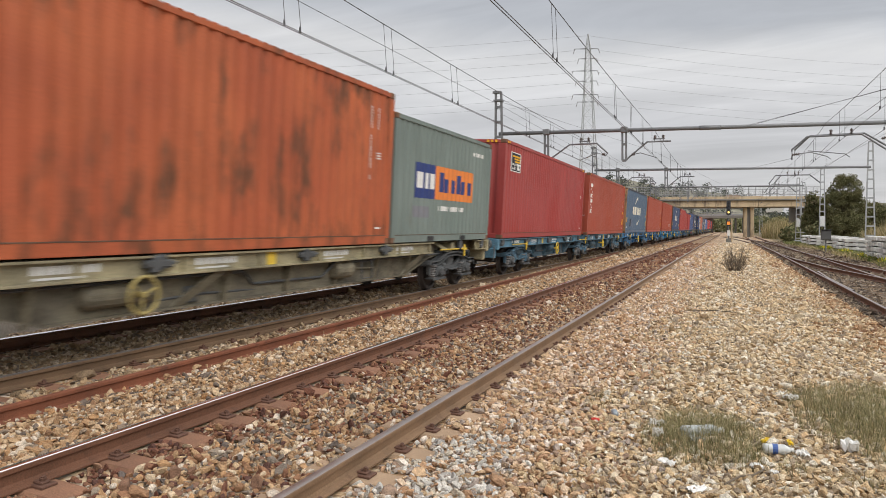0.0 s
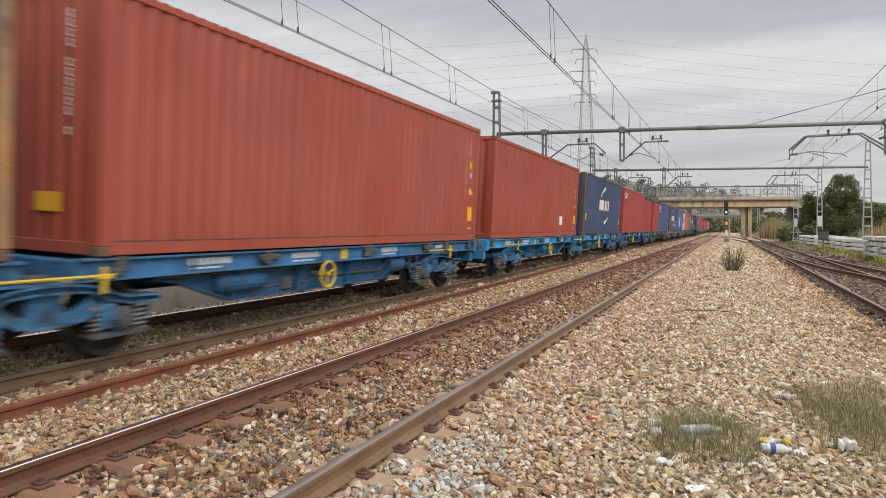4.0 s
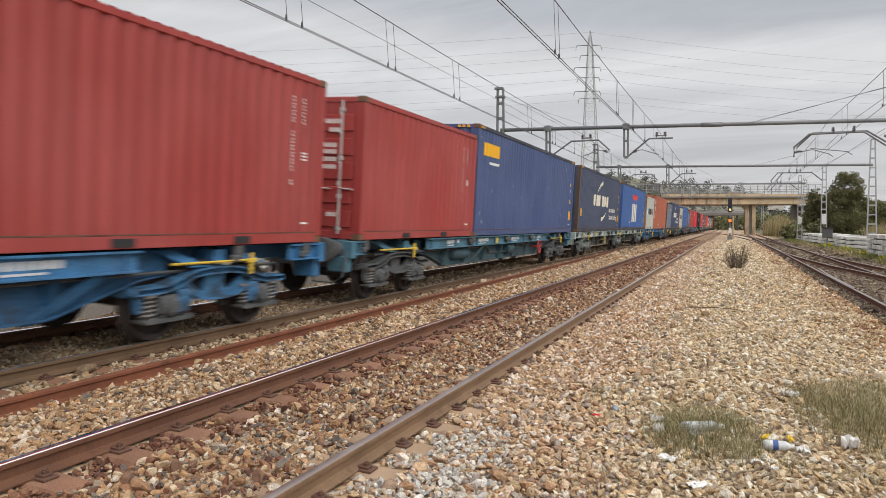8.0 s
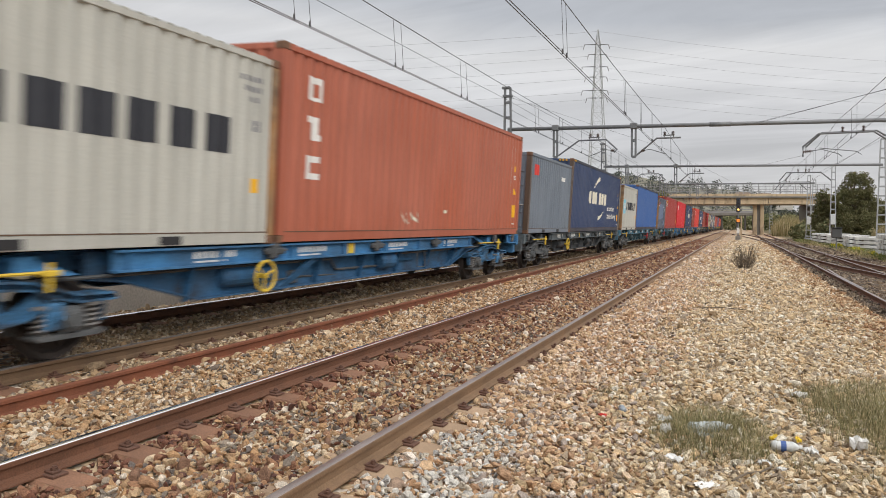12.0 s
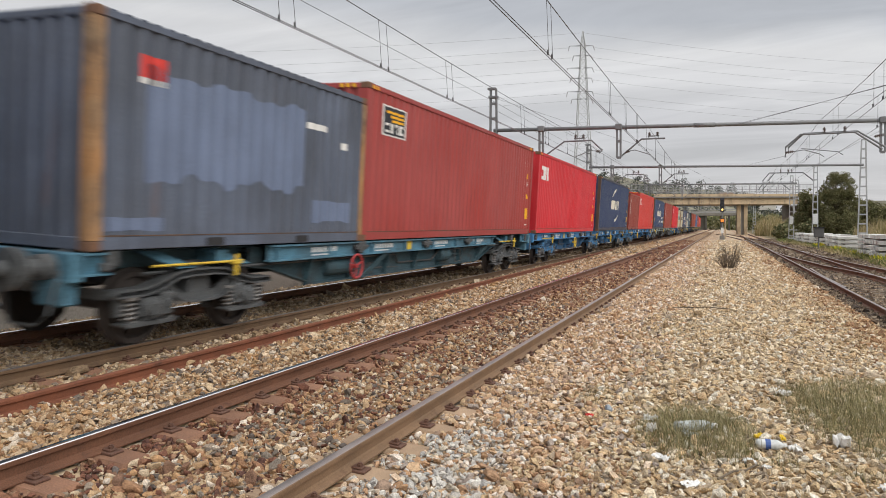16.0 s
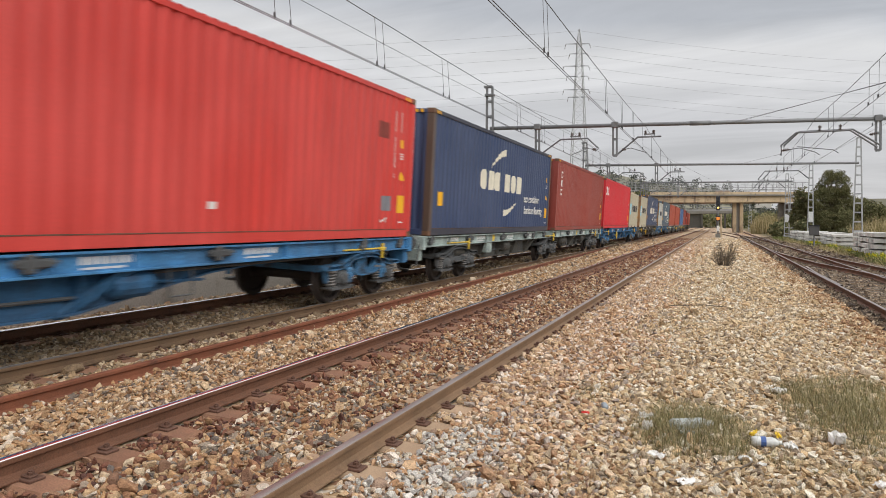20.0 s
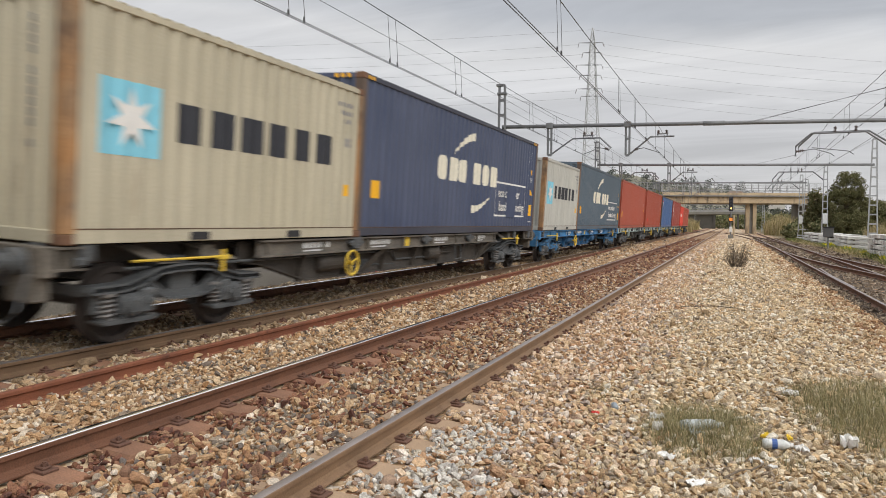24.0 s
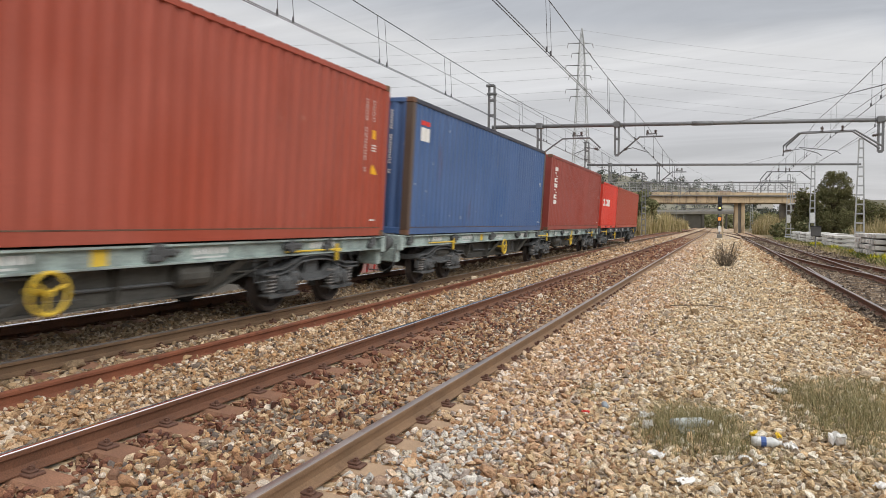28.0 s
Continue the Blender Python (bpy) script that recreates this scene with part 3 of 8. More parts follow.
def build_siding():
    t = tagged(empty("track_siding", pose(0, 0, 0.1)), "siding track with dark rails and a turnout", "railway track", kind="structure")
    for pts in (
        [(2.97, y, 0) for y in (-60, 0, 40, 80, 150)],
        [(4.64, y, 0) for y in (-60, 0, 40, 80, 150)],
        [(9.0, -16, 0), (6.4, 9, 0), (5.3, 20, 0), (4.44, 28, 0), (3.85, 32.5, 0), (3.28, 40.7, 0), (3.06, 48, 0)],
        [(10.7, -16, 0), (8.0, 9, 0), (6.75, 20, 0), (5.72, 28, 0), (5.28, 34, 0), (4.92, 41, 0), (4.72, 50, 0)],
        [(3.04, 50, 0), (2.9, 62, 0), (2.5, 80, 0), (1.8, 99, 0), (0.4, 125, 0), (-1.2, 150, 0)],
        [(4.56, 55, 0), (4.4, 70, 0), (4.0, 86, 0), (3.3, 103, 0), (2.0, 128, 0), (0.6, 150, 0)],
        [(3.04, 21, 0), (3.04, 26, 0), (3.14, 30, 0)],
    ):
        part("rail", rail_mesh(pts, M_RAIL, M_DULL), t)
    sm = Mesh().box(-1.3, 1.3, -0.12, 0.12, -0.32, -0.165, c=0.02).mesh("sleeper", M_TIMBER)
    lm = Mesh().box(-1.3, 3.1, -0.12, 0.12, -0.32, -0.165, c=0.02).mesh("sleeper", M_TIMBER)
    for i in range(120):
        y = 8 + 0.6 * i
        part("sleeper", lm if y < 46 else sm, t, m=pose(3.8 + 0.05 * math.sin(i * 3.1), y, 0, 0, 0, math.sin(i * 5.7)))


build_siding()

# ---- loose stones ----
OCT_V = np.array([(1, 0, 0), (0, 1, 0), (-1, 0, 0), (0, -1, 0), (0, 0, 1), (0, 0, -1)], float)
OCT_F = np.array([(0, 1, 4), (1, 2, 4), (2, 3, 4), (3, 0, 4), (1, 0, 5), (2, 1, 5), (3, 2, 5), (0, 3, 5)])


def ball(level):
    """A faceted ball: an octahedron, or an icosahedron divided once or not at all."""
    if level == 0:
        return OCT_V, OCT_F
    bm = bmesh.new()
    bmesh.ops.create_icosphere(bm, subdivisions=level, radius=1.0)
    v = np.array([p.co[:] for p in bm.verts])
    f = np.array([[p.index for p in q.verts] for q in bm.faces])
    bm.free()
    return v, f


def turns(rng, n):
    q = rng.normal(size=(n, 4)); q /= np.linalg.norm(q, axis=1)[:, None]
    w, x, y, z = q.T
    return np.stack([1 - 2 * (y * y + z * z), 2 * (x * y - w * z), 2 * (x * z + w * y), 2 * (x * y + w * z), 1 - 2 * (x * x + z * z), 2 * (y * z - w * x),
                     2 * (x * z - w * y), 2 * (y * z + w * x), 1 - 2 * (x * x + y * y)], 1).reshape(n, 3, 3)


def broken(rng, n, level):
    """n broken stones of about unit size: balls cut by random planes, stretched and turned."""
    v0, f0 = ball(level)
    v = np.repeat(v0[None], n, 0) * rng.uniform(0.9, 1.12, (n, len(v0), 1))
    for k in range(9 if level else 3):
        p = rng.normal(size=(n, 1, 3)); p /= np.linalg.norm(p, axis=2, keepdims=True)
        over = np.maximum(0, (v * p).sum(axis=2, keepdims=True) - rng.uniform(0.3, 0.8, (n, 1, 1)))
        v = v - over * p
    v = v * np.stack([rng.uniform(0.95, 1.55, n), rng.uniform(0.75, 1.1, n), rng.uniform(0.45, 0.85, n)], 1)[:, None, :]
    v = np.einsum("nij,nkj->nki", turns(rng, n), v)
    v[:, :, 2] *= 0.85
    return v, f0


def sleepers_clear(px, phase):
    """Leaves the rails and the sleeper blocks beside them bare."""
    def keep(x, y):
        d = np.abs((y - phase + 0.3) % 0.6 - 0.3)
        u = np.abs(x - px)
        side = x - px
        block = (d < 0.15) & (side > -0.87) & (u > 0.5) & (side < 1.22) & ((side < 0.87) | (y < 6.6)) & ((side < -0.45) | (side > 0.87))
        return ~((np.abs(u - 0.87) < 0.095) | block)
    return keep


near_clear, far_clear = sleepers_clear(-3.37, 0.76), sleepers_clear(TX, 0.9)
KINDS = (("track_ballast", "rust-brown ballast between the rails", BROWN), ("rusty_ballast", "rust-stained ballast beside the running rails", RUST), ("shoulder_ballast", "weathered ballast heaped between the two tracks", SHOULDER),
         ("path_gravel", "loose beige gravel on the path", PATH), ("mixed_gravel", "mixed tan and pinkish gravel beside the rail", PINKISH), ("orange_gravel", "orange-brown gravel beside the siding", ORANGE),
         ("fresh_ballast", "fresh white stones beside the rail", WHITE), ("shaded_ballast", "brown ballast under the train", GREY), ("oily_ballast", "dark oily ballast in the siding", SOOTY))
STONE = [mat(nm + "_stone", (0.4, 0.3, 0.2), rough=0.92, var=0.42, scale=26, bscale=110, bump=0.7, island=cols, spec=0.2) for nm, lb, cols in KINDS]


def kind_of(x, y, rng):
    """Which kind of stone lies where: rust beside the running rails, beige on the path, orange towards the siding."""
    w = x + 0.2 * np.sin(1.1 * y) + 0.12 * np.sin(2.7 * y + 1)
    r, g = rng.uniform(size=len(x)), rng.normal(size=len(x))
    k = np.full(len(x), 3)
    k[w + 0.35 * g < -1.0] = 4
    k[(w + 0.4 * g > 2.15)] = 5
    k[(np.hypot((x + 1.95) / 0.45, (y - 4.5) / 1.35) + 0.2 * g < 1) & (r < 0.6)] = 6
    track = (x < -2.5) & (x >= -4.24)
    k[track] = 0
    k[track & ((x + 0.10 * g < -3.86) | ((x + 0.06 * g > -2.72) & (r < 0.6)) | (r < 0.04 + 0.018 * np.minimum(y, 40)))] = 1
    sh = x < -4.24
    k[sh] = 2
    k[sh & (x + 0.07 * g > -4.46) & (r < 0.75)] = 1
    k[x < -6.25] = 7
    k[(x > 2.55)] = 8
    return k


def strew(seed, x0, x1, y0, y1, gap, level, keep, lift=0.5, extra=0.25):
    """Stones packed side by side over a stretch of ground, with some lying on top; one mesh for each kind."""
    rng = np.random.default_rng(seed)
    gx, gy = np.meshgrid(np.arange(x0, x1, gap), np.arange(y0, y1, gap * 0.87))
    gx = gx + (np.arange(gx.shape[0]) % 2)[:, None] * gap / 2
    x, y = gx.ravel(), gy.ravel()
    m = int(len(x) * extra)
    top = np.concatenate([np.zeros(len(x)), np.ones(m)])
    x, y = np.concatenate([x + rng.normal(size=len(x)) * gap * 0.2, rng.uniform(x0, x1, m)]), np.concatenate([y + rng.normal(size=len(y)) * gap * 0.2, rng.uniform(y0, y1, m)])
    ok = (x > -1.32 * y - 0.6) & (x < 0.24 * y + 0.7) & (x > x0) & (x < x1) & keep(x, y)
    x, y, top = x[ok], y[ok], top[ok]
    n = len(x)
    s = gap * 0.64 * rng.lognormal(0, 0.3, n) * (1 - 0.25 * top)
    v, f0 = broken(rng, n, level)
    v = v * s[:, None, None]
    z = np.interp(x, [g[0] for g in GROUND], [g[1] for g in GROUND]) + (lift + rng.uniform(-0.3, 0.3, n) + 0.5 * top) * s
    v += np.stack([x, y, z], 1)[:, None, :]
    kind = kind_of(x, y, rng)
    for i, (nm, lb, cols) in enumerate(KINDS):
        q = v[kind == i]
        if len(q):
            f = (f0[None] + (np.arange(len(q)) * v.shape[1])[:, None, None]).reshape(-1, 3)
            tagged(part(nm, bulk(nm, q.reshape(-1, 3), f, STONE[i])), lb, "gravel", kind="stuff")


strew(11, -4.24, 2.6, 2.4, 4.2, 0.047, 2, near_clear, extra=0.15)
strew(22, -4.24, 2.6, 4.2, 6.0, 0.047, 1, near_clear, extra=0.25)
strew(15, -6.25, -4.24, 2.4, 6.0, 0.048, 1, near_clear, extra=0.3)
strew(12, -6.25, 3.0, 6.0, 12.5, 0.051, 1, near_clear, extra=0.1)
strew(13, -6.25, 3.0, 12.5, 20, 0.056, 0, near_clear, lift=0.4, extra=0.1)
strew(21, -6.25, 3.0, 20, 34, 0.066, 0, near_clear, lift=0.3, extra=0)
strew(14, -6.25, 2.6, 34, 85, 0.12, 0, near_clear, lift=0.1, extra=0)
strew(17, -10.4, -6.25, 4.2, 12.5, 0.062, 1, far_clear, lift=0.12, extra=0)
strew(16, -10.4, -6.25, 12.5, 22, 0.076, 0, far_clear, lift=0.12, extra=0)
strew(18, -10.4, -6.25, 22, 60, 0.12, 0, far_clear, lift=0.12, extra=0)
strew(19, 2.56, 7.4, 9, 40, 0.12, 0, lambda x, y: x > 2.6, lift=-0.3, extra=0)
strew(20, 1.8, 6.6, 40, 100, 0.2, 0, lambda x, y: x > 2.6, lift=-0.3, extra=0)

# ---- the train ----
PITCH, DEEP = 0.2785, 0.036
CACHE = {}


def cached(key, make):
    if key not in CACHE:
        CACHE[key] = make()
    return CACHE[key]


def steps(length):
    """Breakpoints of the corrugation over a panel: (distance, depth)."""
    n = max(1, round(length / PITCH))
    p = length / n
    out = []
    for i in range(n):
        out += [(p * i, 0.0), (p * (i + 0.25), 0.0), (p * (i + 0.5), DEEP), (p * (i + 0.75), DEEP)]
    return out + [(length, 0.0)]


def panel(length, z0, z1, along):
    """A corrugated steel sheet; along(d, depth) gives the plan point."""
    st = steps(length)
    vs = [(*along(d, c), z) for d, c in st for z in (z0, z1)]
    fs = [(2 * i, 2 * i + 2, 2 * i + 3, 2 * i + 1) for i in range(len(st) - 1)]
    return Mesh().add(vs, fs)


class Decal:
    """Paint on the corrugated side: columns that follow the sheet. y from the near end, z from the floor."""

    def __init__(self, L, x=1.206):
        self.st, self.x, self.m, self.L = steps(L - 0.32), x, Mesh(), L
        self.ds, self.cs = [s[0] for s in self.st], [s[1] for s in self.st]

    def surf(self, y):
        return self.x + 0.004 - float(np.interp(y + self.L / 2 - 0.16, self.ds, self.cs))

    def strip(self, y0, y1, span):
        """span(y) gives the (low, high) of the paint at y."""
        ys = [y0] + [d + 0.16 - self.L / 2 for d in self.ds if y0 < d + 0.16 - self.L / 2 < y1] + [y1]
        fine = []
        for a, b in zip(ys, ys[1:]):
            k = max(1, int((b - a) / 0.05))
            fine += [a + (b - a) * i / k for i in range(k)]
        fine.append(y1)
        for a, b in zip(fine, fine[1:]):
            (l0, h0), (l1, h1) = span(a), span(b)
            self.m.add([(self.surf(a), a, l0), (self.surf(b), b, l1), (self.surf(b), b, h1), (self.surf(a), a, h0)], [(0, 1, 2, 3)])
        return self

    def rect(self, y0, y1, z0, z1):
        return self.strip(y0, y1, lambda y: (z0, z1))

    def put(self, name, material, parent, label=""):
        return part(name, self.m.mesh(name, material), parent, label)


M_WHITE = mat("white_marking", (0.72, 0.71, 0.68), rough=0.6, var=0.1, scale=5, bump=0.02)
M_CREAM = mat("cream_marking", (0.70, 0.66, 0.54), rough=0.6, var=0.12, scale=5, bump=0.02, stain=(0.45, 0.36, 0.24), amount=0.15, sscale=4)
M_YELLOW = mat("yellow_sticker", (0.80, 0.42, 0.02), rough=0.5, var=0.08, scale=5, bump=0.02)
M_BLACK = mat("black_marking", (0.03, 0.032, 0.04), rough=0.6, var=0.1, scale=5, bump=0.02)
M_NAVYMARK = mat("navy_marking", (0.03, 0.05, 0.18), rough=0.6, var=0.1, scale=5, bump=0.02)
M_ORANGEMARK = mat("orange_marking", (0.72, 0.22, 0.05), rough=0.6, var=0.1, scale=5, bump=0.02)
M_SKYMARK = mat("pale_blue_marking", (0.22, 0.55, 0.68), rough=0.6, var=0.1, scale=5, bump=0.02)
M_REDMARK = mat("red_marking", (0.62, 0.05, 0.04), rough=0.6, var=0.1, scale=5, bump=0.02)
M_GREYMARK = mat("faded_patch", (0.20, 0.20, 0.22), rough=0.7, var=0.1, scale=5, bump=0.02)
M_PINKMARK = mat("pink_spray", (0.55, 0.33, 0.27), rough=0.7, var=0.2, scale=5, bump=0.02)
M_REDPATCH = mat("dull_red_patch", (0.22, 0.045, 0.035), rough=0.7, var=0.2, scale=5, bump=0.02)
M_FADEDBLUE = mat("faded_blue_patch", (0.15, 0.19, 0.285), rough=0.6, var=0.18, scale=1.5, bump=0.04, stain=(0.10, 0.13, 0.18), amount=0.35, sscale=2.5, stretch=(1, 1, 0.3))
M_CASTING = mat("rusty_corner_casting", (0.16, 0.085, 0.05), rough=0.75, var=0.3, scale=8, bump=0.2)
M_DARK = mat("dark_underside", (0.03, 0.03, 0.032), rough=0.8, var=0.2, scale=4, bump=0.1)
M_ROD = mat("galvanised_rod", (0.52, 0.51, 0.49), rough=0.5, metal=0.3, var=0.15, scale=6, bump=0.05)


def text_mesh(body, size, material):
    """Lettering in the built-in font as a flat mesh, reading along +y on the side that faces +x."""
    cu = bpy.data.curves.new("lettering", "FONT")
    cu.body, cu.size, cu.extrude, cu.offset, cu.resolution_u = body, size, 0.002, 0.012 * size, 3
    tmp = bpy.data.objects.new("lettering", cu)
    scene.collection.objects.link(tmp)
    me = bpy.data.meshes.new_from_object(tmp.evaluated_get(bpy.context.evaluated_depsgraph_get()))
    bpy.data.objects.remove(tmp)
    me.materials.clear(); me.materials.append(material)
    return me


TEXT_TURN = Matrix(((0, 0, 1, 0), (1, 0, 0, 0), (0, 1, 0, 0), (0, 0, 0, 1)))


def container(key, L, H, colour, door, decor, label):
    """A shipping container with its base at the origin; +x is the side towards the path, -y the leading end."""
    c = tagged(empty("shipping_container"), label, "container", "containers on the train")
    h, w = L / 2, 1.219
    k = (L, H, colour.name)
    side = cached(("side",) + k, lambda: panel(L - 0.32, 0.16, H - 0.09, lambda d, q: (1.206 - q, d + 0.16 - h)).mesh("side_panel", colour))
    part("side_panel", side, c)
    part("side_panel", side, c, m=pose(0, 0, 0, 0, 0, 180))
    end = cached(("end", H, colour.name), lambda: panel(2.12, 0.15, H - 0.1, lambda d, q: (1.06 - d, 0.012 + q)).mesh("end_panel", colour))
    part("end_panel", end, c, m=pose(0, h, 0, 0, 0, 180))
    if not door:
        part("end_panel", end, c, m=pose(0, -h, 0))
    else:
        dm = cached(("door", H, colour.name), lambda: door_mesh(H, colour))
        for s in (-1, 1):
            d = part("door", dm, c, m=pose(s * 0.535, -h + 0.03, 0))
            pressed = cached(("pressed", H, colour.name), lambda: Mesh().box(-0.46, 0.46, -0.035, -0.01, 0, (H - 0.42) / 5 * 0.72, c=0.015).mesh("pressed_panel", colour))
            for i in range(5):
                part("pressed_panel", pressed, d, m=pose(0, 0, 0.22 + (H - 0.42) / 5 * i))
            rod = cached(("rod", H), lambda: rod_mesh(H))
            for o in (-0.25, 0.22):
                part("lock_rod", rod, d, "galvanised lock rod", m=pose(o, -0.035, 0))
    roof = cached(("roof",) + k, lambda: roof_mesh(L, H, colour))
    part("roof", roof, c)
    pm = POSTS.get(key, colour)
    post = cached(("post", H, pm.name), lambda: Mesh().prism(((0, 0), (0.16, 0), (0.16, 0.05), (0.06, 0.06), (0.05, 0.16), (0, 0.16)), 0.118, H - 0.118, "z").mesh("corner_post", pm))
    cast = cached(("cast",), lambda: Mesh().box(0, 0.178, 0, 0.162, 0, 0.118, c=0.012).mesh("corner_casting", M_CASTING))
    for a, rz in ((-1, 0), (1, 90)):
        for b in (-1, 1):
            ang = {(-1, -1): 0, (1, -1): 90, (1, 1): 180, (-1, 1): 270}[(a, b)]
            part("corner_post", post, c, m=pose(a * w, b * h, 0, 0, 0, ang))
            for z in (0, H - 0.118):
                part("corner_casting", cast, c, m=pose(a * (w + 0.003), b * (h + 0.003), z + (0.003 if z else -0.003), 0, 0, ang) @ (pose(0, 0, 0) if ang in (0, 180) else Matrix(((0, 1, 0, 0), (1, 0, 0, 0), (0, 0, 1, 0), (0, 0, 0, 1)))))
    rails = cached(("rails",) + k, lambda: rail_parts(L, H, colour))
    for s in (-1, 1):
        part("top_rail", rails[0], c, m=pose(s * 1.19, 0, 0))
        part("bottom_rail", rails[1], c, m=pose(s * 1.19, 0, 0))
        part("end_sill", rails[2], c, m=pose(0, s * (h - 0.045), 0))
        part("end_header", rails[3], c, m=pose(0, s * (h - 0.045), 0))
    fl = cached(("floor", L), lambda: Mesh().box(-1.15, 1.15, -h + 0.1, h - 0.1, 0.04, 0.13).mesh("floor", M_DARK))
    part("floor", fl, c)
    if L < 8:
        pk = cached(("pocket",), lambda: Mesh().box(-0.01, 0.01, -0.17, 0.17, 0.03, 0.13).mesh("fork_pocket", M_DARK))
        for y in (-1.03, 1.03):
            part("fork_pocket", pk, c, "dark fork pocket", m=pose(1.222, y, 0))
    for deco in decor:
        deco(c, L, H)
    return c


def door_mesh(H, colour):
    m = Mesh().box(-0.53, 0.53, -0.01, 0.02, 0.14, H - 0.11)
    return m.mesh("door", colour)


def rod_mesh(H):
    m = Mesh().tube([(0, 0, 0.1), (0, 0, H - 0.08)], 0.023, 8)
    for z in (0.2, 0.8, 1.5, H - 0.25):
        m.box(-0.05, 0.05, -0.02, 0.03, z - 0.035, z + 0.035, c=0.006)
    m.tube([(0, -0.02, 0.95), (0.3, -0.03, 0.93)], 0.016, 6)
    return m.mesh("lock_rod", M_ROD)


def roof_mesh(L, H, colour):
    m = Mesh()
    n = int((L - 0.3) / 0.21)
    p = (L - 0.3) / n
    vs, fs = [], []
    for i in range(n):
        for o, z in ((0, 0), (0.3, 0), (0.5, -0.02), (0.8, -0.02)):
            for x in (-1.15, 1.15):
                vs.append((x, -L / 2 + 0.15 + p * (i + o), H - 0.022 + z))
    for i in range(len(vs) // 2 - 1):
        fs.append((2 * i, 2 * i + 2, 2 * i + 3, 2 * i + 1))
    return m.add(vs, fs).mesh("roof", colour)


def rail_parts(L, H, colour):
    h = L / 2
    top = Mesh().box(-0.03, 0.027, -h + 0.16, h - 0.16, H - 0.1, H - 0.018, c=0.008)
    # the lip of the roof sheet shows as small teeth along the rail
    n = int((L - 0.4) / 0.21)
    for i in range(n):
        y = -h + 0.2 + (L - 0.4) * i / n
        top.box(-0.03, 0.029, y, y + 0.12, H - 0.02, H - 0.004)
    bot = Mesh().box(0.0, 0.034, -h + 0.165, h - 0.165, 0.163, 0.176, mi=1).box(-0.03, 0.03, -h + 0.16, h - 0.16, 0.012, 0.165, c=0.006).box(-0.09, 0.0, -h + 0.16, h - 0.16, 0.012, 0.03)
    sill = Mesh().box(-1.06, 1.06, -0.04, 0.04, 0.01, 0.15, c=0.008)
    head = Mesh().box(-1.06, 1.06, -0.04, 0.045, H - 0.11, H - 0.012, c=0.008)
    dark_top = colour.name in ("navy_paint", "deep_navy_paint", "dark_slate_paint", "bright_blue_paint", "blue_violet_paint", "faded_slate_blue_paint", "scuffed_blue_paint")
    return [top.mesh("top_rail", DARKRAIL if dark_top else colour), bot.mesh("bottom_rail", DARKRAIL if colour.name in ("navy_paint", "deep_navy_paint", "dark_slate_paint", "bright_blue_paint") else colour, M_SEAM), sill.mesh("end_sill", colour), head.mesh("end_header", colour)]


# markings: each returns a function that paints one container
def codes(material=M_WHITE, tags=True, box=True, front=True):
    """Number bars at the trailing end: a long column, a short one with weights below it, and yellow labels."""
    def f(c, L, H):
        for y, rows in ((L / 2 - 0.845, (0, 1, 2, 3, 5, 6, 7, 8, 9, 10, 12)), (L / 2 - 0.565, (0, 1, 2, 3))):
            for i in rows:
                z = H - 0.37 - 0.107 * i
                Decal(L).rect(y, y + 0.018, z - 0.078, z).rect(y + 0.018, y + 0.052, z - 0.078, z - 0.058).rect(y + 0.018, y + 0.052, z - 0.02, z).put("number_mark", material, c)
        for i in range(3):
            z = H - 1.21 - 0.05 * i
            Decal(L).rect(L / 2 - 0.585, L / 2 - 0.455, z - 0.026, z).put("number_mark", material, c)
        Decal(L).rect(L / 2 - 0.52, L / 2 - 0.38, 0.30, 0.33).put("number_mark", material, c)
        if tags:
            Decal(L).rect(L / 2 - 0.58, L / 2 - 0.47, H - 1.10, H - 0.93).put("yellow_label", M_YELLOW, c, "small yellow label")
            Decal(L).strip(L / 2 - 0.64, L / 2 - 0.38, lambda q: (1.20, 1.20 + 0.20 * max(0.02, 1 - abs(q - L / 2 + 0.51) / 0.13))).put("warning_label", M_YELLOW, c, "yellow triangle label")
            if box:
                Decal(L).rect(L / 2 - 0.70, L / 2 - 0.28, 0.51, 0.88).put("yellow_label", M_YELLOW, c, "yellow label")
        if front:
            e = cached(("end_mark", material.name), lambda: Mesh().box(0.70, 0.72, -0.004, 0.004, -0.085, 0.0).box(0.72, 0.75, -0.004, 0.004, -0.085, -0.065).box(0.72, 0.75, -0.004, 0.004, -0.02, 0.0).mesh("number_mark", material))
            for i in (0, 1, 2, 3, 5, 6, 7, 8, 9, 10, 12):
                part("number_mark", e, c, m=pose(0, -L / 2, H - 0.28 - 0.107 * i))
            if tags:
                part("yellow_label", Mesh().box(0.22, 0.62, -L / 2 - 0.003, -L / 2 + 0.006, 0.47, 0.69).mesh("yellow_label", M_YELLOW), c)
                part("warning_label", Mesh().prism([(-0.46, 0.95), (-0.16, 0.95), (-0.31, 1.21)], -L / 2 - 0.003, -L / 2 + 0.006).mesh("warning_label", M_YELLOW), c)
    return f


def front_tag(y0=0.5, z0=0.72):
    """A yellow label low on the side near the leading end."""
    def f(c, L, H):
        Decal(L).rect(-L / 2 + y0, -L / 2 + y0 + 0.42, z0, z0 + 0.34).put("yellow_label", M_YELLOW, c, "yellow label")
    return f


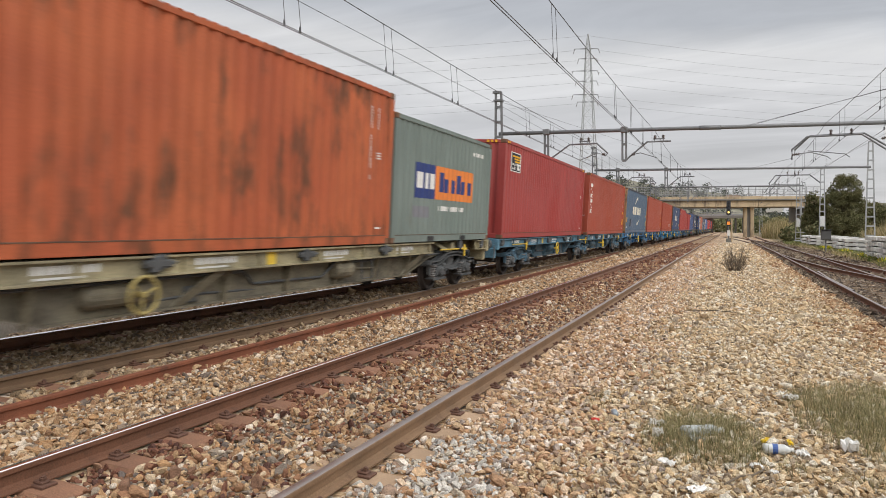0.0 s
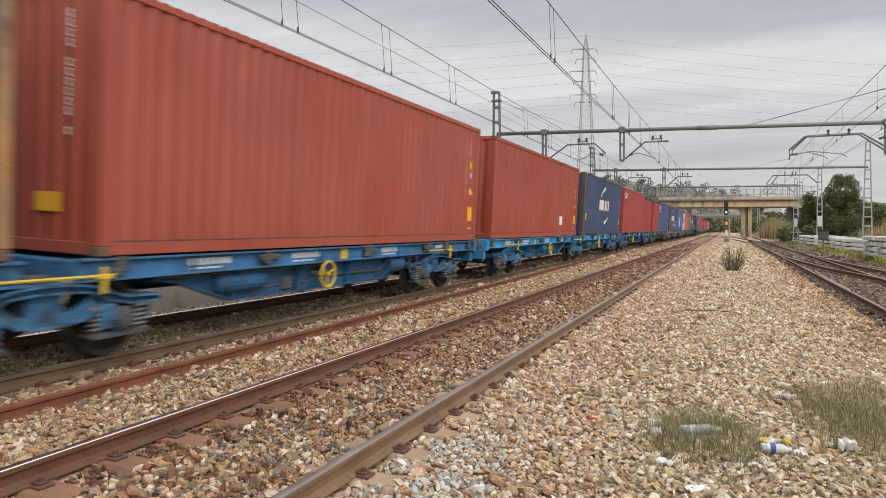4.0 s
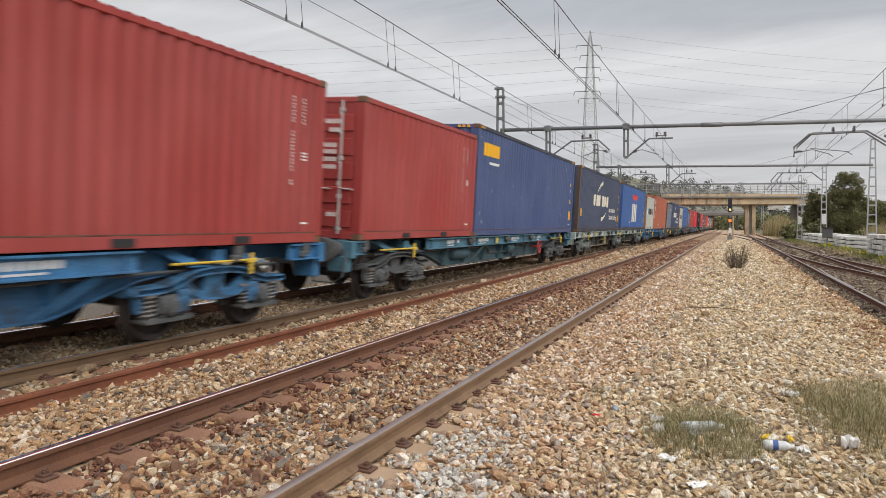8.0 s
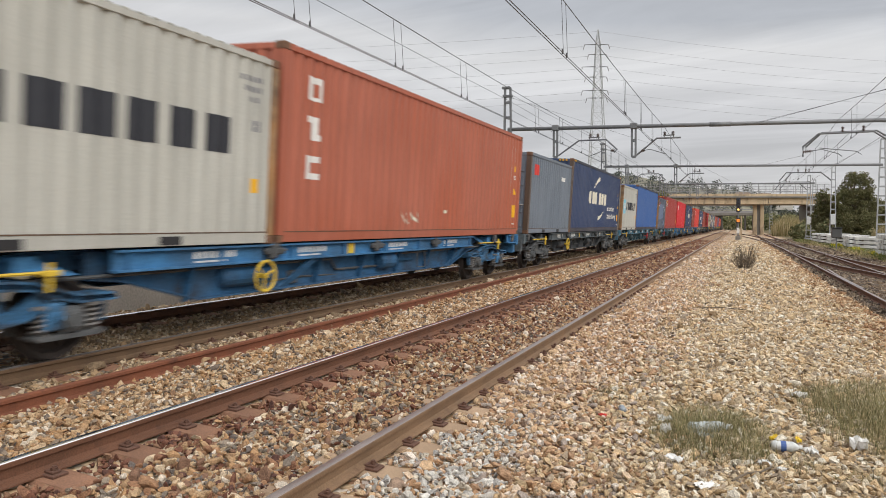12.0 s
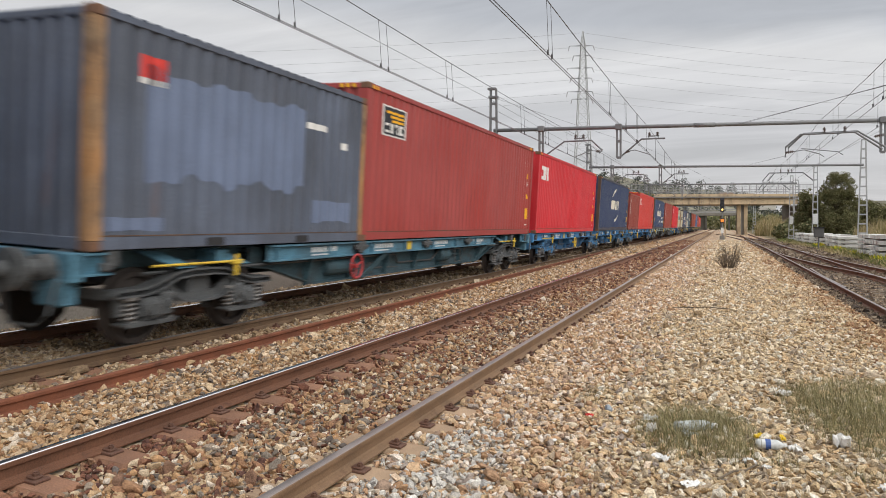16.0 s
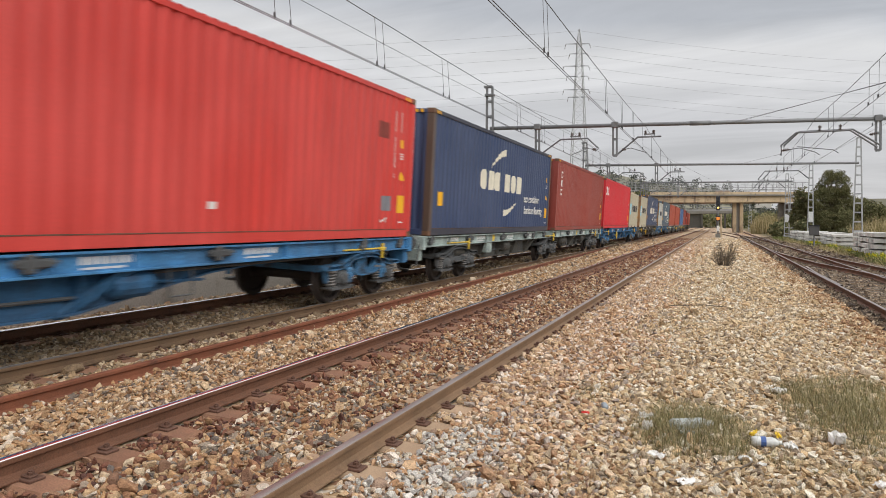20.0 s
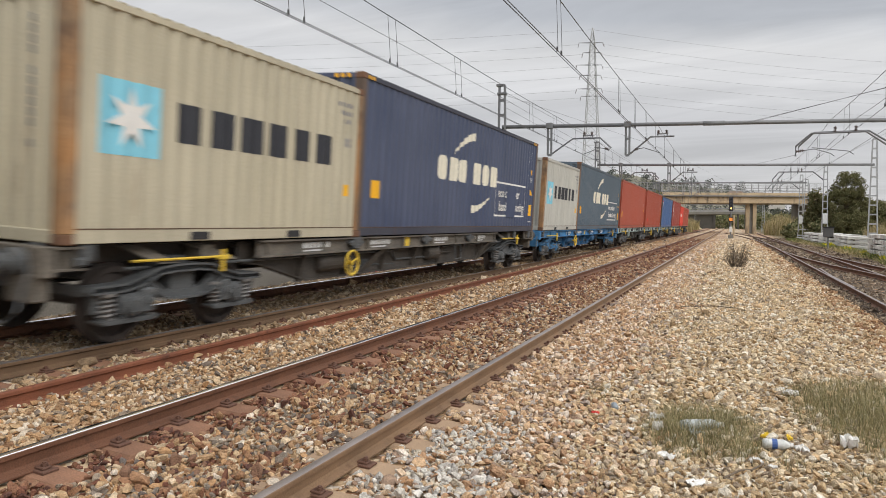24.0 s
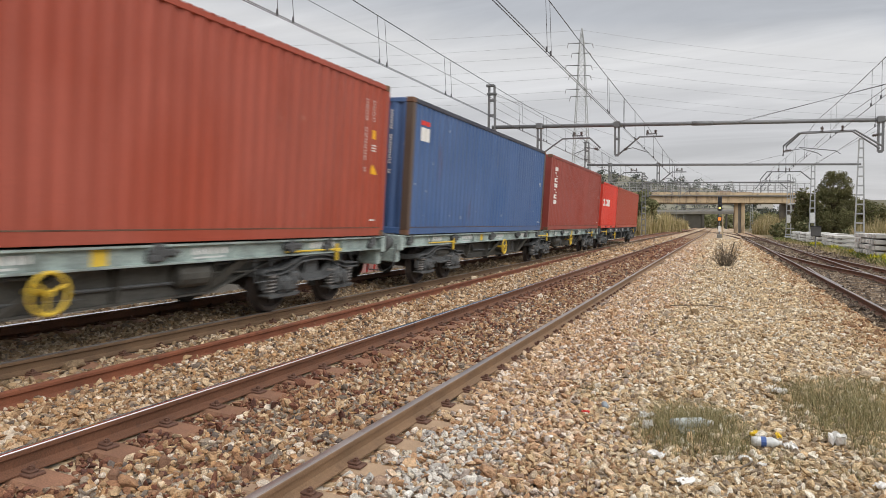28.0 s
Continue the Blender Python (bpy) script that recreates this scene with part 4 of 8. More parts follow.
def height_stripes():
    """Black and yellow stripes of a high container at its top corners."""
    def f(c, L, H):
        a = cached(("hs", 0), lambda: Mesh().box(-0.035, 0.035, -0.006, 0.003, -0.1, -0.03).mesh("height_stripe", M_YELLOW))
        b = cached(("hs", 1), lambda: Mesh().box(1.216, 1.224, -0.04, 0.04, -0.095, -0.03).mesh("height_stripe", M_YELLOW))
        for x in (-1.0, 0.62):
            for i in range(3):
                part("height_stripe", a, c, "yellow height stripe", m=pose(x + 0.13 * i + 0.035, -L / 2, H))
        for y in (-L / 2 + 0.2, L / 2 - 0.5):
            for i in range(2):
                part("height_stripe", b, c, "yellow height stripe", m=pose(0, y + 0.15 * i + 0.04, H))
    return f


def notched(d, a, e, z0, z1, i):
    """A plain block with a notch cut into it."""
    w, t, mid = (e - a) * 0.32, (z1 - z0) * 0.27, (a + e) / 2
    if i % 3 == 0:
        d.rect(a, a + w, z0, z1); d.rect(a + w, e, z1 - t, z1); d.rect(a + w, e, z0, z0 + t)
    elif i % 3 == 1:
        d.rect(a, a + w, z0, z1); d.rect(e - w, e, z0, z1); d.rect(a + w, e - w, z1 - t, z1); d.rect(a + w, e - w, z0, z0 + t * 0.6)
    else:
        d.rect(mid - w * 0.6, mid + w * 0.6, z0, z1); d.rect(a, mid - w * 0.6, z1 - t, z1); d.rect(mid + w * 0.6, e, z0, z0 + t)
    return d


def word(y0, y1, z0, z1, n, material=M_CREAM, gaps=(), slant=0.0, name="lettering_block"):
    """A maker's name as a row of plain blocks."""
    def f(c, L, H):
        step = (y1 - y0) / (n + 0.6 * len(gaps))
        y = y0
        for i in range(n):
            notched(Decal(L), y - L / 2, y - L / 2 + step * 0.80, z0, z1, i).put(name, material, c)
            y += step * (1.6 if i in gaps else 1.0)
    return f


def down_word(y, width, z1, z0, n, material=M_WHITE, fill=0.72):
    """A name that runs down the side as a column of plain blocks."""
    def f(c, L, H):
        s = (z1 - z0) / n
        for i in range(n):
            notched(Decal(L), y - L / 2, y + width - L / 2, z1 - s * (i + fill), z1 - s * i, i + 1).put("lettering_block", material, c)
    return f


def block(y0, y1, z0, z1, material, name="marking"):
    def f(c, L, H):
        Decal(L).rect(y0 - L / 2, y1 - L / 2, z0, z1).put(name, material, c)
    return f


def scrawl(y0, z0, w, h, material, seed, n=5):
    """Sprayed strokes: short slanting bars that cross and overlap."""
    def f(c, L, H):
        rng = random.Random(seed)
        for i in range(n):
            a = y0 + w * (i + rng.uniform(-0.2, 0.3)) / n - L / 2
            b, k, t = a + w / n * rng.uniform(0.7, 1.5), rng.choice((-1, 1)), h * rng.uniform(0.16, 0.3)
            lo, hi = (z0, z0 + h - t) if k > 0 else (z0 + h - t, z0)
            lo, hi = lo + h * rng.uniform(-0.1, 0.15), hi + h * rng.uniform(-0.15, 0.1)
            Decal(L, 1.206 + 0.0006 * i).strip(a, b, lambda q: (lo + (hi - lo) * (q - a) / (b - a), lo + (hi - lo) * (q - a) / (b - a) + t)).put("spray_stroke", material, c)
    return f


def blotch(y0, y1, z0, z1, material, seed, name="worn_patch"):
    """A worn or overpainted area with an uneven edge."""
    def f(c, L, H):
        p = seed * 1.7
        Decal(L).strip(y0 - L / 2, y1 - L / 2, lambda q: (z0 + 0.05 * (z1 - z0) * (math.sin(5 * q + p) + 0.6 * math.sin(13 * q + p)), z1 + 0.03 * (z1 - z0) * (math.sin(4 * q + 2 * p) + 0.7 * math.sin(11 * q)))).put(name, material, c, "worn patch with an uneven edge")
    return f


def door_bars():
    """Rows of small white bars and a yellow label on the leading doors."""
    def f(c, L, H):
        for z, x0, n in ((H - 0.42, 0.12, 9), (H - 0.58, 0.5, 4), (H - 0.86, 0.3, 5), (H - 0.98, 0.3, 5), (H - 1.12, 0.3, 5), (H - 1.26, 0.3, 5), (0.5, 0.5, 3)):
            for i in range(n):
                part("number_mark", cached("dbar", lambda: Mesh().box(0, 0.05, -0.004, 0.004, -0.08, 0).mesh("number_mark", M_WHITE)), c, m=pose(x0 + 0.075 * i, -L / 2 - 0.008, z))
    return f


def swoosh(y0=3.7, y1=8.2):
    """Six rounded cream slabs between two arcs."""
    def f(c, L, H):
        step = (y1 - y0) / 6.7
        y = y0
        z0, z1, r = 1.28, 1.84, 0.10
        for i in range(6):
            d = Decal(L)
            ya, yb = y - L / 2, y - L / 2 + step * 0.82

            def cut(q):
                e = max(0.0, r - min(q - ya, yb - q))
                return r - math.sqrt(max(0.0, r * r - e * e))
            d.strip(ya, yb, lambda q: (z0 + cut(q), z1 - cut(q)))
            d.put("lettering_block", M_CREAM, c)
            y += step * (1.55 if i == 2 else 1.0)
        ym = (y0 + y1) / 2 - L / 2

        def upper(q):
            u = (q - ym + 1.35) / 1.5
            lo = 1.92 + 0.47 * math.sin(min(1.0, max(0.0, u)) * 1.5)
            return lo, lo + 0.04 + 0.16 * math.sin(min(1.0, max(0.0, u)) * 1.57)

        def lower(q):
            u = (q - ym - 0.05) / 1.4
            lo = 0.52 + 0.46 * (1 - math.cos(u * 1.45))
            return lo, lo + 0.22 - 0.17 * u
        Decal(L).strip(ym - 1.35, ym + 0.15, upper).put("arc_marking", M_CREAM, c)
        Decal(L).strip(ym + 0.05, ym + 1.45, lower).put("arc_marking", M_CREAM, c)
    return f


def eco(boxed=False):
    def f(c, L, H):
        for i, line in enumerate(("eco container", "bamboo flooring")):
            me = cached(("eco", i), lambda: text_mesh(line, 0.385, M_WHITE))
            part("lettering", me, c, "white lettering", m=Matrix.Translation((1.213, L / 2 - (4.02 if boxed else 3.85) + 0.12 * i, 1.03 - 0.40 * i)) @ TEXT_TURN)
        if boxed:
            d = Decal(L)
            for a, b, z0, z1 in ((-4.2, -1.15, 1.42, 1.47), (-4.2, -1.15, 0.46, 0.51), (-4.2, -4.12, 0.51, 1.42), (-1.21, -1.15, 0.51, 1.42)):
                d.rect(L / 2 + a, L / 2 + b, z0, z1)
            d.put("frame_marking", M_WHITE, c, "white frame line")
            if boxed == 2:
                part("paint_patch", Mesh().box(1.2135, 1.2175, L / 2 - 3.2, L / 2 - 2.25, 0.44, 1.38).mesh("paint_patch", PAINTS["navy2"]), c, "navy paint patch over the lettering")
    return f


def star_logo(y0=0.42, dark=M_BLACK):
    """A pale blue square with a white seven-pointed star, then six plain dark slabs."""
    def f(c, L, H):
        Decal(L).rect(y0 - L / 2, y0 + 0.86 - L / 2, 0.99, 1.82).put("logo_square", M_SKYMARK, c, "pale blue square")
        star = Decal(L, 1.210)
        cy, cz = y0 + 0.43 - L / 2, 1.405
        pts = [(cy + (0.36 if i % 2 == 0 else 0.15) * math.sin(math.pi * i / 7), cz + (0.36 if i % 2 == 0 else 0.15) * math.cos(math.pi * i / 7)) for i in range(14)]
        me = Mesh().add([(1.2165, cy, cz)] + [(1.2165, a, b) for a, b in pts], [(0, 1 + i, 1 + (i + 1) % 14) for i in range(14)])
        part("logo_star", me.mesh("logo_star", M_WHITE), c, "white star")
        d = Decal(L)
        ya, yb = y0 + 1.13, L - 0.82
        step = (yb - ya) / 6
        for i in range(6):
            a, e = ya + step * i - L / 2, ya + step * (i + 0.72) - L / 2
            d = Decal(L)
            z0, z1 = 1.22, 1.70
            d.rect(a, e, z0, z1)
            d.put("lettering_block", dark, c)
        Decal(L).rect(L / 2 - 0.5, L / 2 - 0.38, 0.72, 0.92).put("yellow_label", M_YELLOW, c)
        for z, ya, n in ((H - 0.32, 0.78, 6), (H - 0.46, 0.72, 5), (H - 0.60, 0.62, 3), (H - 0.92, 0.5, 2), (H - 1.0, 0.5, 2)):
            for i in range(n):
                Decal(L).rect(L / 2 - ya + 0.075 * i, L / 2 - ya + 0.075 * i + 0.045, z - 0.075, z).put("number_mark", M_GREYMARK, c)
        e = cached(("end_mark_dark",), lambda: Mesh().box(0.70, 0.745, -0.004, 0.004, -0.085, 0.0).mesh("number_mark", M_GREYMARK))
        for i in (0, 1, 2, 3, 5, 6, 7, 8, 9, 10, 12):
            part("number_mark", e, c, m=pose(0, -L / 2, H - 0.28 - 0.107 * i))
    return f


def bird_logo():
    """Red spread-winged bird shape over three cream blocks."""
    def f(c, L, H):
        d = Decal(L)
        y0, y1 = 4.8 - L / 2, 7.5 - L / 2

        def wings(q):
            t = abs((q - (y0 + y1) / 2) / ((y1 - y0) / 2))
            body = 0.22 if t < 0.1 else 0.0
            return 2.06 - body * 0.9 + 0.06 * t + 1.1 * max(0.0, t - 0.8), 2.34 + body * 0.5 + 0.06 * t
        d.strip(y0 - 0.1, y1 + 0.1, wings)
        d.put("logo_bird", M_REDMARK, c, "red winged shape")
        d = Decal(L)
        z0, z1 = 0.56, 1.78
        for a, e in ((4.86, 5.62), (5.82, 6.46), (6.70, 7.28)):
            d.strip(a - L / 2, e - L / 2, lambda q: (z0, z1))
        d.put("lettering_block", M_CREAM, c, "large cream blocks")
    return f


def two_tone_logo():
    """Navy and orange panel with blocks on it, and a line of small white bars below."""
    def f(c, L, H):
        Decal(L).rect(1.05 - L / 2, 2.25 - L / 2, 0.98, 1.75).put("logo_panel", M_NAVYMARK, c, "navy panel")
        Decal(L).rect(2.25 - L / 2, 4.75 - L / 2, 0.98, 1.75).put("logo_panel", M_ORANGEMARK, c, "orange panel")
        d = Decal(L, 1.209)
        for a, b in ((1.2, 1.5), (1.6, 1.78), (1.85, 2.12)):
            d.rect(a - L / 2, b - L / 2, 1.2, 1.55)
        d.put("lettering_block", M_WHITE, c)
        d = Decal(L, 1.209)
        for i in range(6):
            d.rect(2.42 + 0.37 * i - L / 2, 2.68 + 0.37 * i - L / 2, 1.16, 1.48 if i % 3 else 1.62)
        d.put("lettering_block", M_NAVYMARK, c)
        for i in range(9):
            Decal(L).rect(2.4 + 0.19 * i - L / 2, 2.53 + 0.19 * i - L / 2, 0.72, 0.83).put("number_mark", M_WHITE, c)
        for i in range(8):
            Decal(L).rect(4.7 + 0.1 * i - L / 2, 4.77 + 0.1 * i - L / 2, 2.2, 2.3).put("number_mark", M_WHITE, c)
        Decal(L).rect(1.0 - L / 2, 1.9 - L / 2, 0.55, 0.8).put("worn_patch", M_GREYMARK, c, "worn dark patch")
    return f


def label_sign(y0=0.35):
    """A square sign with a yellow upper half and dark lower half."""
    def f(c, L, H):
        zt = H - 0.3
        Decal(L).rect(y0 - L / 2, y0 + 1.1 - L / 2, zt - 0.6, zt).put("sign_back", M_WHITE, c)
        Decal(L, 1.209).rect(y0 + 0.03 - L / 2, y0 + 1.07 - L / 2, zt - 0.57, zt - 0.03).put("sign_panel", M_BLACK, c, "black sign panel")
        for i in range(3):
            Decal(L, 1.212).strip(y0 + 0.2 + 0.12 * i - L / 2, y0 + 1.02 - L / 2, lambda q: (zt - 0.15 - 0.08 * i, zt - 0.1 - 0.08 * i)).put("sign_band", M_YELLOW, c, "yellow band")
        for i in range(4):
            notched(Decal(L, 1.212), y0 + 0.1 + 0.23 * i - L / 2, y0 + 0.29 + 0.23 * i - L / 2, zt - 0.53, zt - 0.34, i).put("sign_bar", M_WHITE, c)
    return f


def sign_panel(y0, y1, z0, z1):
    """A navy sign with a yellow band across it and a pale patch at one end."""
    def f(c, L, H):
        Decal(L).rect(y0 - L / 2, y1 - L / 2, z0, z1).put("sign_panel", M_NAVYMARK, c, "navy sign")
        Decal(L, 1.210).strip(y0 + 0.32 - L / 2, y1 - 0.05 - L / 2, lambda q: (z0 + 0.44 - 0.12 * (q + L / 2 - y0), z0 + 0.56 - 0.10 * (q + L / 2 - y0))).put("sign_band", M_YELLOW, c, "yellow band")
        Decal(L, 1.210).rect(y0 + 0.02 - L / 2, y0 + 0.26 - L / 2, z0 + 0.12, z1 - 0.02).put("sign_patch", M_WHITE, c, "white patch")
        Decal(L, 1.210).rect(y0 + 0.34 - L / 2, y1 - 0.12 - L / 2, z0 + 0.14, z0 + 0.28).put("sign_bar", M_WHITE, c, "white bar")
    return f


HC, ST, L40, L20 = 2.975, 2.645, 12.192, 6.058
PAINTS = {
    "orange": mat("faded_orange_paint", (0.44, 0.12, 0.05), rough=0.6, var=0.2, scale=0.9, bump=0.06, bscale=40, stain=(0.10, 0.05, 0.028), amount=0.72, sscale=2.0, stretch=(1, 1, 0.42), spec=0.3, tint=((0.36, 0.085, 0.04), 0.6, 0.7)), "po": paint("grey_green_paint", (0.17, 0.21, 0.19), 0.22), "crimson": paint("dull_crimson_paint", (0.34, 0.050, 0.044), 0.10, fleck=((0.38, 0.12, 0.10), 1.2, 0.08)),
    "rust": paint("rust_red_paint", (0.35, 0.068, 0.038), 0.16, fleck=((0.40, 0.16, 0.11), 1.2, 0.09)), "redbrown": paint("red_brown_paint", (0.37, 0.078, 0.045), 0.08), "slate": paint("faded_slate_blue_paint", (0.085, 0.13, 0.195), 0.24),
    "navy": paint("navy_paint", (0.042, 0.065, 0.14), 0.14, fleck=((0.16, 0.18, 0.22), 1.4, 0.06)), "navy2": paint("deep_navy_paint", (0.035, 0.055, 0.125), 0.1), "seaco": paint("blue_violet_paint", (0.055, 0.085, 0.20), 0.06, fleck=((0.24, 0.27, 0.40), 2.6, 0.17)),
    "eco": paint("dark_slate_paint", (0.058, 0.074, 0.13), 0.1), "blue": paint("bright_blue_paint", (0.045, 0.115, 0.32), 0.2, fleck=((0.20, 0.28, 0.45), 1.6, 0.07)), "blue2": paint("scuffed_blue_paint", (0.06, 0.12, 0.27), 0.32, fleck=((0.35, 0.40, 0.48), 2.0, 0.10)),
    "eco2": paint("faded_teal_slate_paint", (0.082, 0.112, 0.142), 0.1),
    "grey": paint("steel_grey_paint", (0.16, 0.19, 0.23), 0.12), "grey2": mat("blue_grey_paint", (0.092, 0.105, 0.135), rough=0.55, var=0.2, scale=1.2, bump=0.06, bscale=40, stain=(0.13, 0.055, 0.028), amount=0.3, sscale=3, stretch=(1, 1, 0.14), spec=0.35, tint=((0.12, 0.145, 0.20), 0.7, 0.6), streak=0.14), "pale": paint("pale_grey_paint", (0.46, 0.455, 0.41), 0.2),
    "cream": paint("yellowed_cream_paint", (0.48, 0.435, 0.32), 0.26), "red": paint("bright_red_paint", (0.58, 0.026, 0.036), 0.02), "red2": paint("faded_bright_red_paint", (0.58, 0.052, 0.042), 0.06),
    "tex": paint("brown_red_paint", (0.28, 0.055, 0.04), 0.1), "ies": paint("orange_brown_paint", (0.40, 0.115, 0.065), 0.2), "signal": paint("signal_red_paint", (0.62, 0.05, 0.03), 0.02),
}
RUSTPOST = mat("orange_rust_post_paint", (0.38, 0.20, 0.085), rough=0.8, var=0.3, scale=3, bump=0.2, bscale=40, stain=(0.12, 0.075, 0.05), amount=0.85, sscale=3.5, stretch=(1, 1, 0.45), tint=((0.30, 0.23, 0.15), 1.5, 0.7))
DARKPOST = paint("dark_rust_post_paint", (0.11, 0.075, 0.055), 0.4)
DARKRAIL = paint("dirty_dark_rail_paint", (0.04, 0.043, 0.062), 0.35)
M_SEAM = mat("rusty_seam", (0.12, 0.075, 0.05), rough=0.85, var=0.4, scale=2, bump=0.1, stain=(0.08, 0.05, 0.035), amount=0.6, sscale=2.5)
POSTS = {"pale": RUSTPOST, "cream": RUSTPOST, "grey2": RUSTPOST, "slate": RUSTPOST, "navy": DARKPOST, "eco": DARKPOST, "eco2": DARKPOST, "blue2": DARKPOST, "navy2": DARKPOST, "grey": DARKPOST}
C = codes
